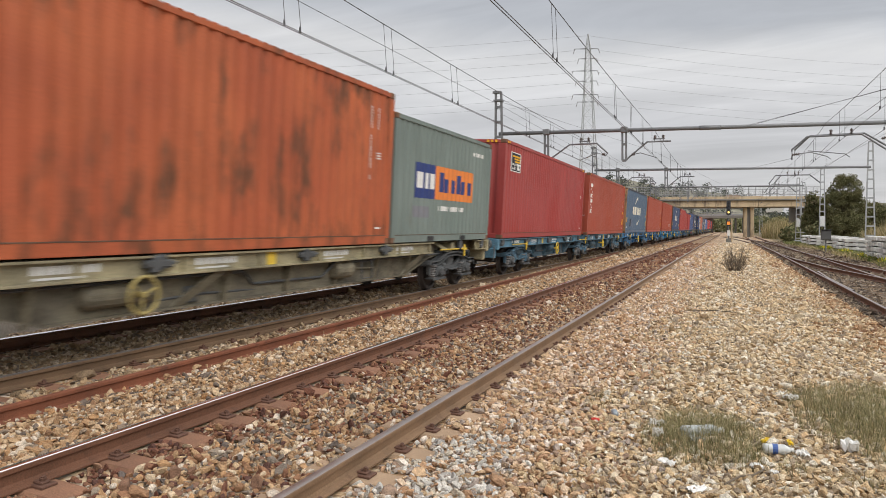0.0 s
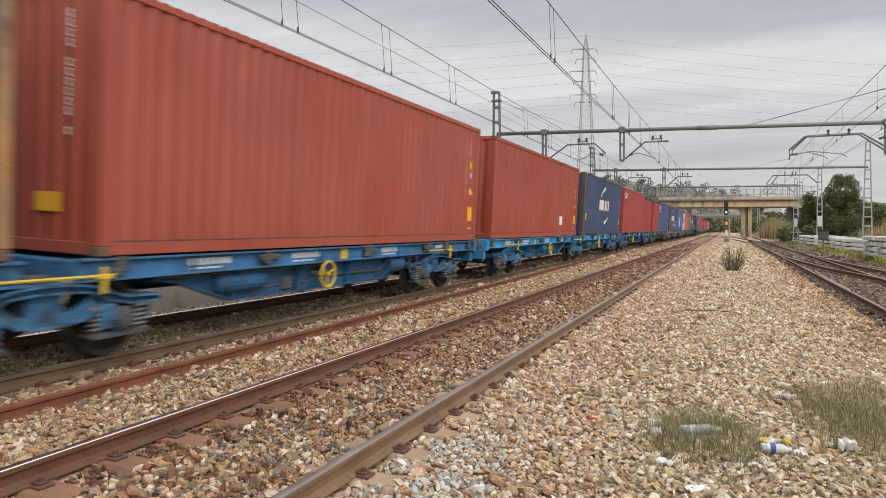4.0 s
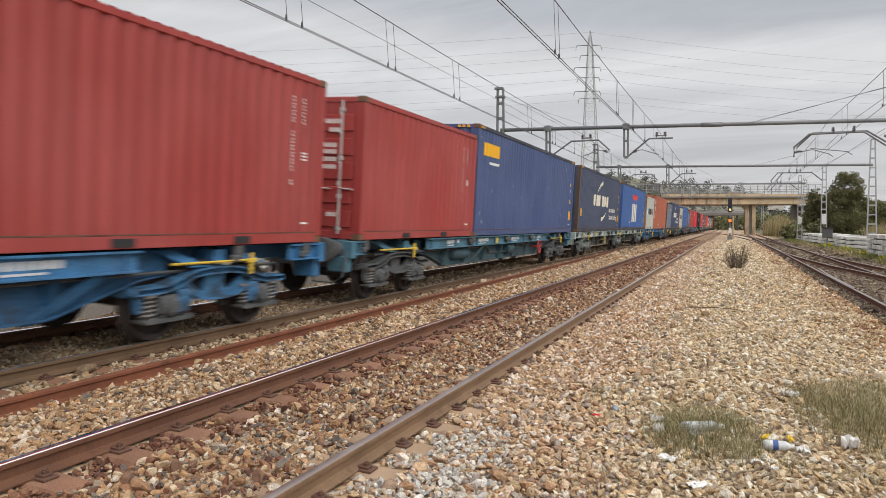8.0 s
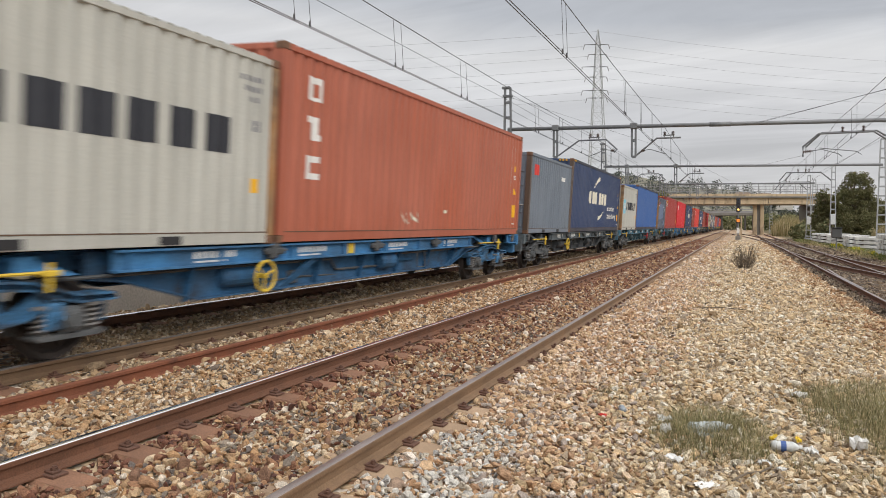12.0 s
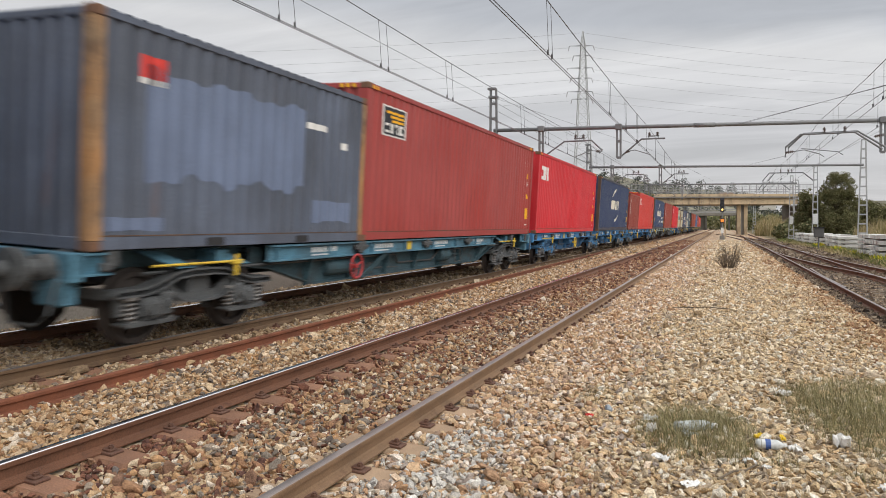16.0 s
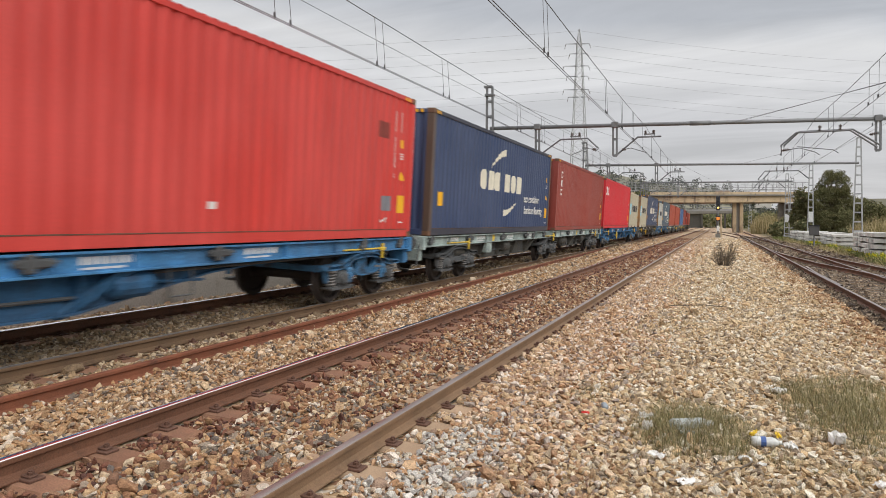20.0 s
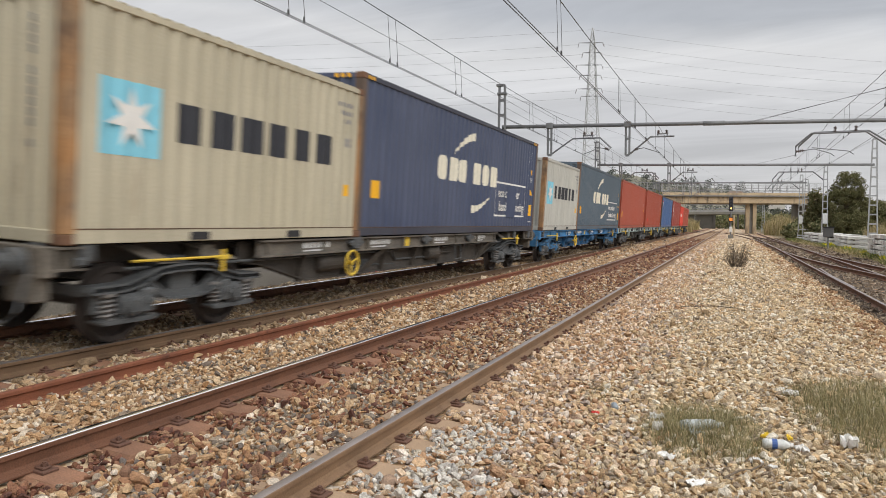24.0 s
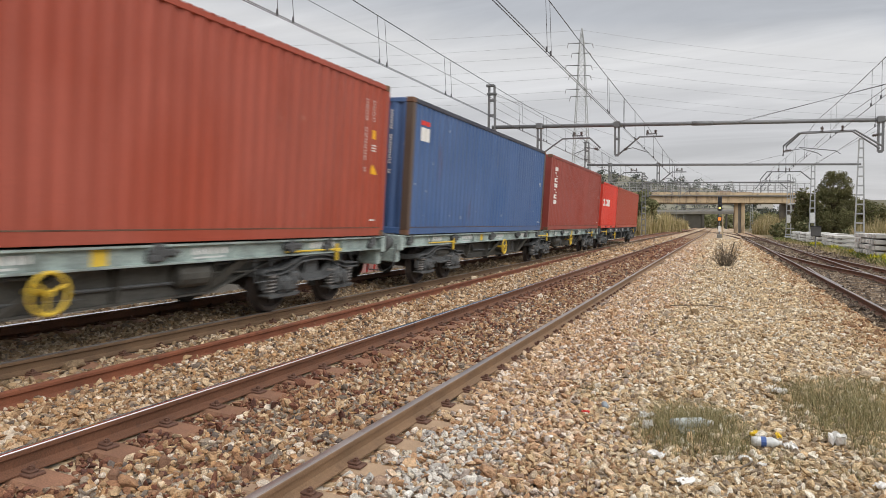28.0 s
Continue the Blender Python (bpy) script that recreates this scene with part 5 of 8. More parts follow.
# key: length, height, paint, place along the train, doors lead, markings, label
CONTAINERS = (
    (L40, HC, "orange", 0.26, False, [C(tags=False)], "faded orange container streaked with rust"),
    (L20, ST, "po", 12.55, False, [two_tone_logo()], "grey-green container with a navy and orange panel"),
    (L40, HC, "crimson", 19.88, False, [C(tags=False), label_sign(0.68), height_stripes()], "dull crimson container with a yellow sign"),
    (L40, HC, "rust", 33.40, True, [door_bars(), C(), down_word(0.65, 0.36, 2.5, 1.0, 6), height_stripes()], "rust-red container with doors leading and white blocks down its side"),
    (L40, HC, "slate", 46.55, False, [C(), swoosh(), front_tag(), height_stripes(), blotch(2.2, 2.85, 0.45, 0.95, M_BLACK, 3, "spray_patch"), scrawl(2.75, 0.45, 0.45, 0.45, M_PINKMARK, 4, 3), block(0.55, 0.75, 0.32, 0.45, M_WHITE)], "faded slate-blue container with cream block marking"),
    (L40, HC, "redbrown", 59.75, False, [C()], "plain red-brown container on a blue wagon"),
    (L40, HC, "rust", 73.28, False, [C(), block(8.9, 9.3, 0.45, 0.8, M_WHITE)], "rust-red container with yellow labels"),
    (L40, HC, "navy", 87.03, False, [C(), swoosh(4.3, 7.65), front_tag(), height_stripes()], "navy container with cream block marking"),
    (L40, HC, "crimson", 100.35, True, [door_bars(), C(tags=False), sign_panel(0.73, 1.90, 2.17, 2.72)], "crimson container with doors leading and a small sign"),
    (L20, ST, "crimson", 112.55, False, [C(tags=False)], "short plain crimson container on a blue wagon"),
    (L20, ST, "crimson", 119.93, True, [door_bars(), C(tags=False)], "short crimson container with doors leading"),
    (L40, HC, "seaco", 126.08, False, [C(), block(0.5, 1.9, 2.2, 2.55, M_YELLOW, "lettering_block"), block(1.0, 1.9, 1.98, 2.05, M_WHITE), height_stripes()], "blue-violet container with a yellow block marking"),
    (L40, HC, "eco", 139.58, False, [C(), swoosh(), eco(), front_tag(), height_stripes()], "dark slate container with cream block marking"),
    (L40, HC, "blue", 152.85, False, [C(), bird_logo(), blotch(3.95, 4.15, 0.49, 0.58, M_WHITE, 2)], "bright blue container with a red winged shape"),
    (L20, ST, "pale", 166.30, True, [door_bars(), star_logo()], "pale grey container with a blue star square"),
    (L40, HC, "ies", 172.45, False, [C(), down_word(0.7, 0.42, 2.6, 0.75, 3, fill=0.6), scrawl(4.2, 0.30, 0.85, 0.24, M_CREAM, 7), blotch(6.3, 6.5, 0.55, 0.62, M_CREAM, 2)], "orange-brown container with white blocks down its side"),
    (L20, ST, "grey", 185.72, True, [door_bars(), block(0.55, 1.1, 1.95, 2.3, M_REDMARK, "logo_square"), block(4.3, 5.0, 1.95, 2.1, M_WHITE)], "steel-grey container with a red square"),
    (L40, HC, "navy2", 191.82, False, [C(), swoosh(), eco(), height_stripes()], "deep navy container with cream block marking"),
    (L20, ST, "pale", 205.30, True, [door_bars(), star_logo()], "pale grey container with rusty posts and a blue star square"),
    (L40, HC, "blue", 211.45, False, [C(tags=False)], "plain bright blue container on a teal wagon"),
    (L20, ST, "grey2", 224.90, False, [blotch(0.75, 4.1, 0.85, 2.12, M_FADEDBLUE, 5), blotch(4.35, 5.6, 0.35, 0.70, M_FADEDBLUE, 6), blotch(0.2, 1.1, 0.22, 0.38, M_FADEDBLUE, 8), block(0.67, 1.1, 2.0, 2.26, M_REDMARK, "logo_square"), block(0.67, 1.1, 1.93, 2.0, M_WHITE), block(4.15, 4.75, 1.86, 1.96, M_WHITE), block(5.25, 5.4, 1.62, 1.74, M_WHITE)], "blue-grey container with rusty posts"),
    (L40, HC, "crimson", 230.97, False, [C(), label_sign(0.68), height_stripes()], "dull crimson container with a yellow and black sign"),
    (L40, HC, "red", 244.03, False, [C(), word(0.5, 1.75, 2.0, 2.5, 3, M_WHITE), height_stripes()], "bright red container with white blocks"),
    (L40, HC, "navy2", 257.72, False, [C(), swoosh(4.3, 7.65), height_stripes()], "deep navy container with cream block marking"),
    (L20, ST, "tex", 270.85, True, [door_bars(), down_word(0.5, 0.3, 2.2, 1.1, 4)], "short brown-red container with doors leading"),
    (L40, HC, "red2", 277.00, False, [C(), word(0.6, 1.9, 2.0, 2.5, 3, M_WHITE), height_stripes(), block(5.7, 5.9, 0.48, 0.58, M_WHITE), block(10.59, 11.05, 2.0, 2.32, M_REDPATCH, "worn_patch"), block(10.83, 11.2, 0.55, 0.85, M_GREYMARK, "worn_patch"), scrawl(10.73, 0.30, 0.35, 0.14, M_WHITE, 9, 3)], "faded bright red container with white blocks"),
    (L40, HC, "navy", 290.25, False, [C(), swoosh(), eco(), front_tag(), height_stripes()], "navy container with cream block marking"),
    (L40, HC, "tex", 303.72, False, [C(), down_word(0.75, 0.4, 2.5, 1.4, 3), height_stripes()], "brown-red container with white blocks down its side"),
    (L40, HC, "red", 316.70, True, [door_bars(), C(), word(0.5, 1.7, 2.0, 2.5, 3, M_WHITE)], "bright red container with doors leading"),
    (L20, ST, "cream", 329.05, False, [star_logo()], "yellowed cream container with a blue star square"),
    (L20, ST, "cream", 336.70, False, [star_logo()], "yellowed cream container with rusty posts"),
    (L40, HC, "eco", 342.70, False, [C(), swoosh(), eco(2), front_tag(), height_stripes()], "dark slate container with cream blocks and a white frame"),
    (L20, ST, "pale", 356.20, False, [star_logo()], "pale grey container with rusty posts and a star square"),
    (L40, HC, "eco2", 362.20, False, [C(), swoosh(), eco(True), front_tag()], "dark slate container with cream blocks and a white frame"),
    (L40, HC, "redbrown", 375.05, False, [C(box=False), front_tag()], "red-brown container with a yellow label"),
    (L40, HC, "rust", 388.60, False, [C(box=False), block(1.2, 1.6, 0.5, 0.7, M_REDMARK, "worn_patch")], "dented rust-red container with worn paint"),
    (L40, HC, "blue2", 401.93, False, [C(tags=False), block(0.5, 1.0, 2.45, 2.55, M_REDMARK), block(0.5, 1.0, 2.1, 2.4, M_WHITE)], "scuffed blue container with a small white sign"),
    (L40, HC, "tex", 415.15, False, [C(tags=False), down_word(0.9, 0.4, 2.55, 1.0, 7)], "brown-red container with white blocks down its side"),
    (L20, ST, "signal", 428.20, False, [word(0.5, 3.2, 1.3, 1.7, 7, M_WHITE)], "signal-red container with white blocks"),
    (L40, ST, "rust", 434.40, False, [], "dull red container at the tail of the train"),
)

# wagons: containers carried (first, last), whether jointed over a shared bogie, paint
WPAINTS = {
    "beige": grimy("beige_wagon_paint", (0.33, 0.29, 0.18), 0.45), "teal": grimy("dusty_teal_wagon_paint", (0.09, 0.19, 0.26), 0.5), "blue": grimy("blue_wagon_paint", (0.055, 0.19, 0.38), 0.42),
    "bright": grimy("bright_blue_wagon_paint", (0.035, 0.27, 0.52), 0.3), "greygreen": grimy("grey_green_wagon_paint", (0.33, 0.40, 0.38), 0.45), "dark": grimy("dark_wagon_paint", (0.10, 0.12, 0.13), 0.5),
    "deep": grimy("deep_teal_wagon_paint", (0.08, 0.19, 0.26), 0.5), "brown": grimy("dirty_brown_wagon_paint", (0.13, 0.115, 0.095), 0.5),
}
# wagon paints for parts below the deck: grime plus shade painted into the colour
UNDER_SHADED = {k: grimy("grimy_" + m.name, c, 0.55) for k, m, c in ((k, WPAINTS[k], c) for k, c in (
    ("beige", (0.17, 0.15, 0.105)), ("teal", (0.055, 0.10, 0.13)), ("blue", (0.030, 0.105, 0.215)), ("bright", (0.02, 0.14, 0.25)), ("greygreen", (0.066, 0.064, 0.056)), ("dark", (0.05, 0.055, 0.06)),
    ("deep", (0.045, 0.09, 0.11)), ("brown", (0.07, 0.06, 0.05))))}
WAGONS = ((0, 1, False, "beige"), (2, 3, True, "teal"), (4, 5, True, "blue"), (6, 7, True, "bright"), (8, 9, False, "blue"), (10, 11, False, "deep"), (12, 13, True, "greygreen"), (14, 15, False, "blue"),
          (16, 17, False, "dark"), (18, 19, False, "deep"), (20, 21, False, "deep"), (22, 23, True, "blue"), (24, 25, False, "blue"), (26, 27, True, "greygreen"), (28, 29, False, "blue"), (30, 31, False, "brown"),
          (32, 33, False, "blue"), (34, 35, True, "greygreen"), (36, 37, True, "greygreen"), (38, 39, False, "dark"))
M_BOGIE = mat("dirty_bogie_steel", (0.082, 0.086, 0.088), rough=0.7, var=0.45, scale=4, bscale=50, bump=0.25, stain=(0.09, 0.06, 0.04), amount=0.35, sscale=4, rand=0.15)
BOGIEPAINT = {k: mat("grimy_" + k + "_bogie_paint", c, rough=0.7, var=0.5, scale=3.5, bscale=50, bump=0.25, stain=(0.035, 0.032, 0.030), amount=0.75, sscale=3.0, rand=0.15) for k, c in (("blue", (0.05, 0.155, 0.29)), ("bright", (0.04, 0.20, 0.38)), ("teal", (0.065, 0.13, 0.18)), ("greygreen", (0.20, 0.235, 0.22)))}
M_WHEEL = mat("brown_wheel_steel", (0.055, 0.045, 0.04), rough=0.7, metal=0.3, var=0.3, scale=5, bump=0.15)
M_SPRING = mat("dusty_spring", (0.20, 0.19, 0.18), rough=0.6, metal=0.3, var=0.25, scale=8, bump=0.1)
M_YROD = mat("yellow_wagon_paint", (0.65, 0.45, 0.05), rough=0.6, var=0.2, scale=5, bump=0.05, stain=(0.2, 0.12, 0.05), amount=0.25)
M_DULLWHEEL = mat("faded_yellow_wheel_paint", (0.36, 0.29, 0.11), rough=0.7, var=0.25, scale=5, bump=0.05, stain=(0.12, 0.08, 0.05), amount=0.45)
M_PLATE = mat("white_wagon_plate", (0.62, 0.63, 0.62), rough=0.6, var=0.15, scale=6, bump=0.03)
M_RWHEEL = mat("red_wheel_paint", (0.42, 0.05, 0.05), rough=0.6, var=0.2, scale=5, bump=0.05)
DECK = 1.19


def wheelset_mesh():
    m = Mesh()
    for s in (-1, 1):
        prof = [(0.0, 0.93), (0.09, 0.93), (0.10, 0.90), (0.14, 0.885), (0.36, 0.86), (0.385, 0.905), (0.45, 0.915), (0.46, 0.85), (0.463, 0.82), (0.49, 0.80), (0.49, 0.785), (0.40, 0.785), (0.36, 0.82), (0.12, 0.80), (0.09, 0.75), (0.085, 0.0)]
        m.lathe([(r, s * o) for r, o in prof], n=16, axis="x")
    for k in range(3):
        a = 2 * math.pi * k / 3
        m.box(0.875, 0.893, -0.025, 0.025, 0.17, 0.33, m=Matrix.Rotation(a, 4, "X"))
    return m.mesh("wheelset", M_WHEEL)


def spring_mesh():
    """Nested coil spring with its top and bottom seat."""
    m = Mesh()
    pts = [(0.085 * math.cos(2 * math.pi * k / 8), 0.085 * math.sin(2 * math.pi * k / 8), 0.325 + 0.27 * k / 40) for k in range(41)]
    m.tube(pts, 0.019, 4)
    m.lathe(((0.0, 0.32), (0.05, 0.32), (0.05, 0.6), (0.0, 0.6)), n=8, axis="z")
    m.lathe(((0.0, 0.595), (0.12, 0.595), (0.12, 0.63), (0.0, 0.63)), n=10, axis="z")
    return m.mesh("coil_spring", M_SPRING)


def bogie_frame_mesh(material):
    """Side frames of a two-axle freight bogie: flanged top beam that swells over the middle, flat ears over the springs, and a curved lower chord."""
    m = Mesh()
    for s in (-1, 1):
        x0, x1 = sorted((s * 1.02, s * 1.09))
        up = [(-1.46, 0.66), (-1.42, 0.72), (-0.98, 0.73), (-0.72, 0.80), (-0.45, 0.89), (-0.2, 0.915), (0.2, 0.915), (0.45, 0.89), (0.72, 0.80), (0.98, 0.73), (1.42, 0.72), (1.46, 0.66)]
        low = [(1.46, 0.63), (1.0, 0.63), (0.70, 0.69), (0.48, 0.79), (0.2, 0.815), (-0.2, 0.815), (-0.48, 0.79), (-0.70, 0.69), (-1.0, 0.63), (-1.46, 0.63)]
        m.prism(up + low, x0, x1, "x")
        f0, f1 = sorted((s * 0.96, s * 1.18))
        m.prism(up + [(y, z - 0.024) for y, z in reversed(up)], f0, f1, "x")
        m.prism([(y, z + 0.02) for y, z in reversed(low)] + low, f0, f1, "x")
        # curved lower chord hung between the axle guards
        arc = [(-0.66, 0.69), (-0.54, 0.58), (-0.38, 0.505), (-0.18, 0.475), (0.18, 0.475), (0.38, 0.505), (0.54, 0.58), (0.66, 0.69)]
        m.prism(arc + [(y * 0.82, z + 0.10) for y, z in reversed(arc)], x0, x1, "x")
        m.prism([(y, z - 0.005) for y, z in arc] + [(y, z + 0.018) for y, z in reversed(arc)], f0, f1, "x")
        # bolster pocket and axle guards
        m.box(*sorted((s * 0.99, s * 1.06)), -0.20, 0.20, 0.52, 0.84)
        for q in (-1, 1):
            m.prism([(q * 0.60, 0.64), (q * 0.60, 0.36), (q * 0.66, 0.31), (q * 0.72, 0.36), (q * 0.76, 0.64)], x0, x1, "x")
            m.prism([(q * 1.40, 0.64), (q * 1.36, 0.40), (q * 1.30, 0.40), (q * 1.26, 0.64)], x0, x1, "x")
            m.box(*sorted((s * 1.09, s * 1.15)), q * 0.62 - 0.012, q * 0.62 + 0.012, 0.70, 0.83)
            m.box(*sorted((s * 1.09, s * 1.15)), q * 1.0 - 0.012, q * 1.0 + 0.012, 0.65, 0.71)
    for y in (-1.40, 1.40):
        m.box(-1.02, 1.02, y - 0.05, y + 0.05, 0.60, 0.71)
    return m.mesh("bogie_frame", material)


def bolster_mesh():
    m = Mesh().box(-0.96, 0.96, -0.2, 0.2, 0.55, 0.92, c=0.03).lathe(((0.0, 0.90), (0.26, 0.90), (0.26, 1.06), (0.0, 1.06)), n=14, axis="z")
    for s in (-1, 1):
        m.box(*sorted((s * 0.78, s * 0.98)), -0.15, 0.15, 0.90, 1.0, c=0.02)
    return m.mesh("bolster", M_BOGIE)


def axlebox_mesh():
    """Axle box with a round cover, spring wings and the damper housing on its inner side."""
    m = Mesh()
    m.box(0.96, 1.17, -0.15, 0.15, 0.36, 0.61, c=0.03)
    m.lathe(((0.0, 1.24), (0.07, 1.24), (0.12, 1.22), (0.13, 1.16)), n=14, axis="x", at=(0, 0, 0.47))
    for k in range(4):
        m.box(1.225, 1.245, -0.015, 0.015, 0.075, 0.105, m=pose(0, 0, 0.47) @ Matrix.Rotation(math.pi / 4 + k * math.pi / 2, 4, "X"))
    m.prism([(-0.42, 0.30), (-0.36, 0.27), (0.36, 0.27), (0.42, 0.30), (0.42, 0.325), (-0.42, 0.325)], 0.98, 1.17, "x")
    m.box(1.0, 1.15, -0.12, 0.12, 0.32, 0.38, c=0.01)
    return m.mesh("axle_box", M_BOGIE)


def damper_mesh(material):
    """Box that guides the axle box, with its hanging link."""
    m = Mesh().box(1.04, 1.19, -0.10, 0.10, 0.37, 0.66, c=0.02).tube([(1.17, -0.05, 0.70), (1.2, -0.05, 0.46)], 0.018, 6)
    m.lathe(((0.0, 1.22), (0.05, 1.22), (0.06, 1.18)), n=10, axis="x", at=(0, 0.03, 0.52))
    return m.mesh("damper_housing", material)


WHEELS = []


def bogie(parent, y, paint_mat, s):
    f = cached(("bogie", paint_mat.name), lambda: bogie_frame_mesh(paint_mat))
    b = part("bogie", f, parent, m=pose(0, y, 0))
    part("bolster", cached("bolster", bolster_mesh), b)
    shoe = cached("shoe", lambda: Mesh().box(0.72, 0.86, -0.06, 0.06, 0.3, 0.62, c=0.02).mesh("brake_block", M_BOGIE))
    pad = cached("pad", lambda: Mesh().lathe(((0.0, 1.05), (0.045, 1.05), (0.055, 0.97)), n=8, axis="x", at=(0, 0, 0.62)).mesh("friction_pad", M_BOGIE))
    for q in (-1, 1):
        part("brake_block", shoe, b, m=pose(0, q * 0.47, 0))
        part("friction_pad", pad, b, m=pose(0, q * 0.15, 0))
    ws, ab, sp = cached("ws", wheelset_mesh), cached("ab", axlebox_mesh), cached("sp", spring_mesh)
    for dy in (-0.9, 0.9):
        w = part("wheelset", ws, b, m=pose(0, dy, 0.46))
        WHEELS.append((w, dy, s + y + dy))
        part("axle_box", ab, b, m=pose(0, dy, 0))
        part("axle_box", ab, b, m=pose(0, dy, 0, 0, 0, 180))
        for q in (-0.29, 0.29):
            part("coil_spring", sp, b, m=pose(1.075, dy + q, 0))
        part("damper_housing", cached(("damper", paint_mat.name), lambda: damper_mesh(paint_mat)), b, m=pose(0.012, dy + (0.215 if dy < 0 else -0.215), 0))
    return b


def sill_mesh(a, b, material):
    """I-beam side sill with brackets."""
    m = Mesh().box(1.08, 1.20, a, b, 1.145, 1.175, c=0.004).box(1.10, 1.13, a, b, 0.94, 1.15).box(1.06, 1.19, a, b, 0.915, 0.945, c=0.004)
    n = max(1, int((b - a) / 1.5))
    for i in range(n + 1):
        y = a + 0.2 + (b - a - 0.4) * i / n
        m.box(1.12, 1.185, y - 0.012, y + 0.012, 0.94, 1.15)
    return m.mesh("side_sill", material)


def belly_mesh(a, b, material, ra, rb):
    """Deep fish-belly beam: two plates with flanges that rise to the bogies over lengths ra and rb, stiffened between."""
    m = Mesh()
    edge = [(a, 0.86), (a + ra * 0.3, 0.80), (a + ra, 0.475), (b - rb, 0.475), (b - rb * 0.3, 0.80), (b, 0.86)]
    for s in (-1, 1):
        x0, x1 = sorted((s * 0.90, s * 0.925))
        m.prism([(a, 1.14)] + edge + [(b, 1.14)], x0, x1, "x")
        x0, x1 = sorted((s * 0.82, s * 1.0))
        m.prism(edge + [(y, z - 0.025) for y, z in reversed(edge)], x0, x1, "x")
    m.box(-0.9, 0.9, a, b, 1.06, 1.10)
    return m.mesh("fish_belly_beam", material)


def handwheel_mesh(material):
    m = Mesh().tube([(1.24, 0.22 * math.cos(a), 0.72 + 0.22 * math.sin(a)) for a in np.linspace(0, 2 * math.pi, 25)], 0.022, 8, cap=False)
    for k in range(3):
        a = 0.4 + 2 * math.pi * k / 3
        m.tube([(1.22, 0, 0.72), (1.24, 0.21 * math.cos(a), 0.72 + 0.21 * math.sin(a))], 0.016, 6)
    m.tube([(0.85, 0, 0.72), (1.26, 0, 0.72)], 0.035, 8)
    return m.mesh("hand_brake_wheel", material)


def buffer_mesh():
    return Mesh().lathe(((0.0, 0.0), (0.20, 0.0), (0.225, 0.02), (0.22, 0.05), (0.09, 0.07), (0.09, 0.26), (0.14, 0.27), (0.14, 0.56), (0.19, 0.57), (0.19, 0.6)), n=18, axis="y").mesh("buffer", M_BOGIE)


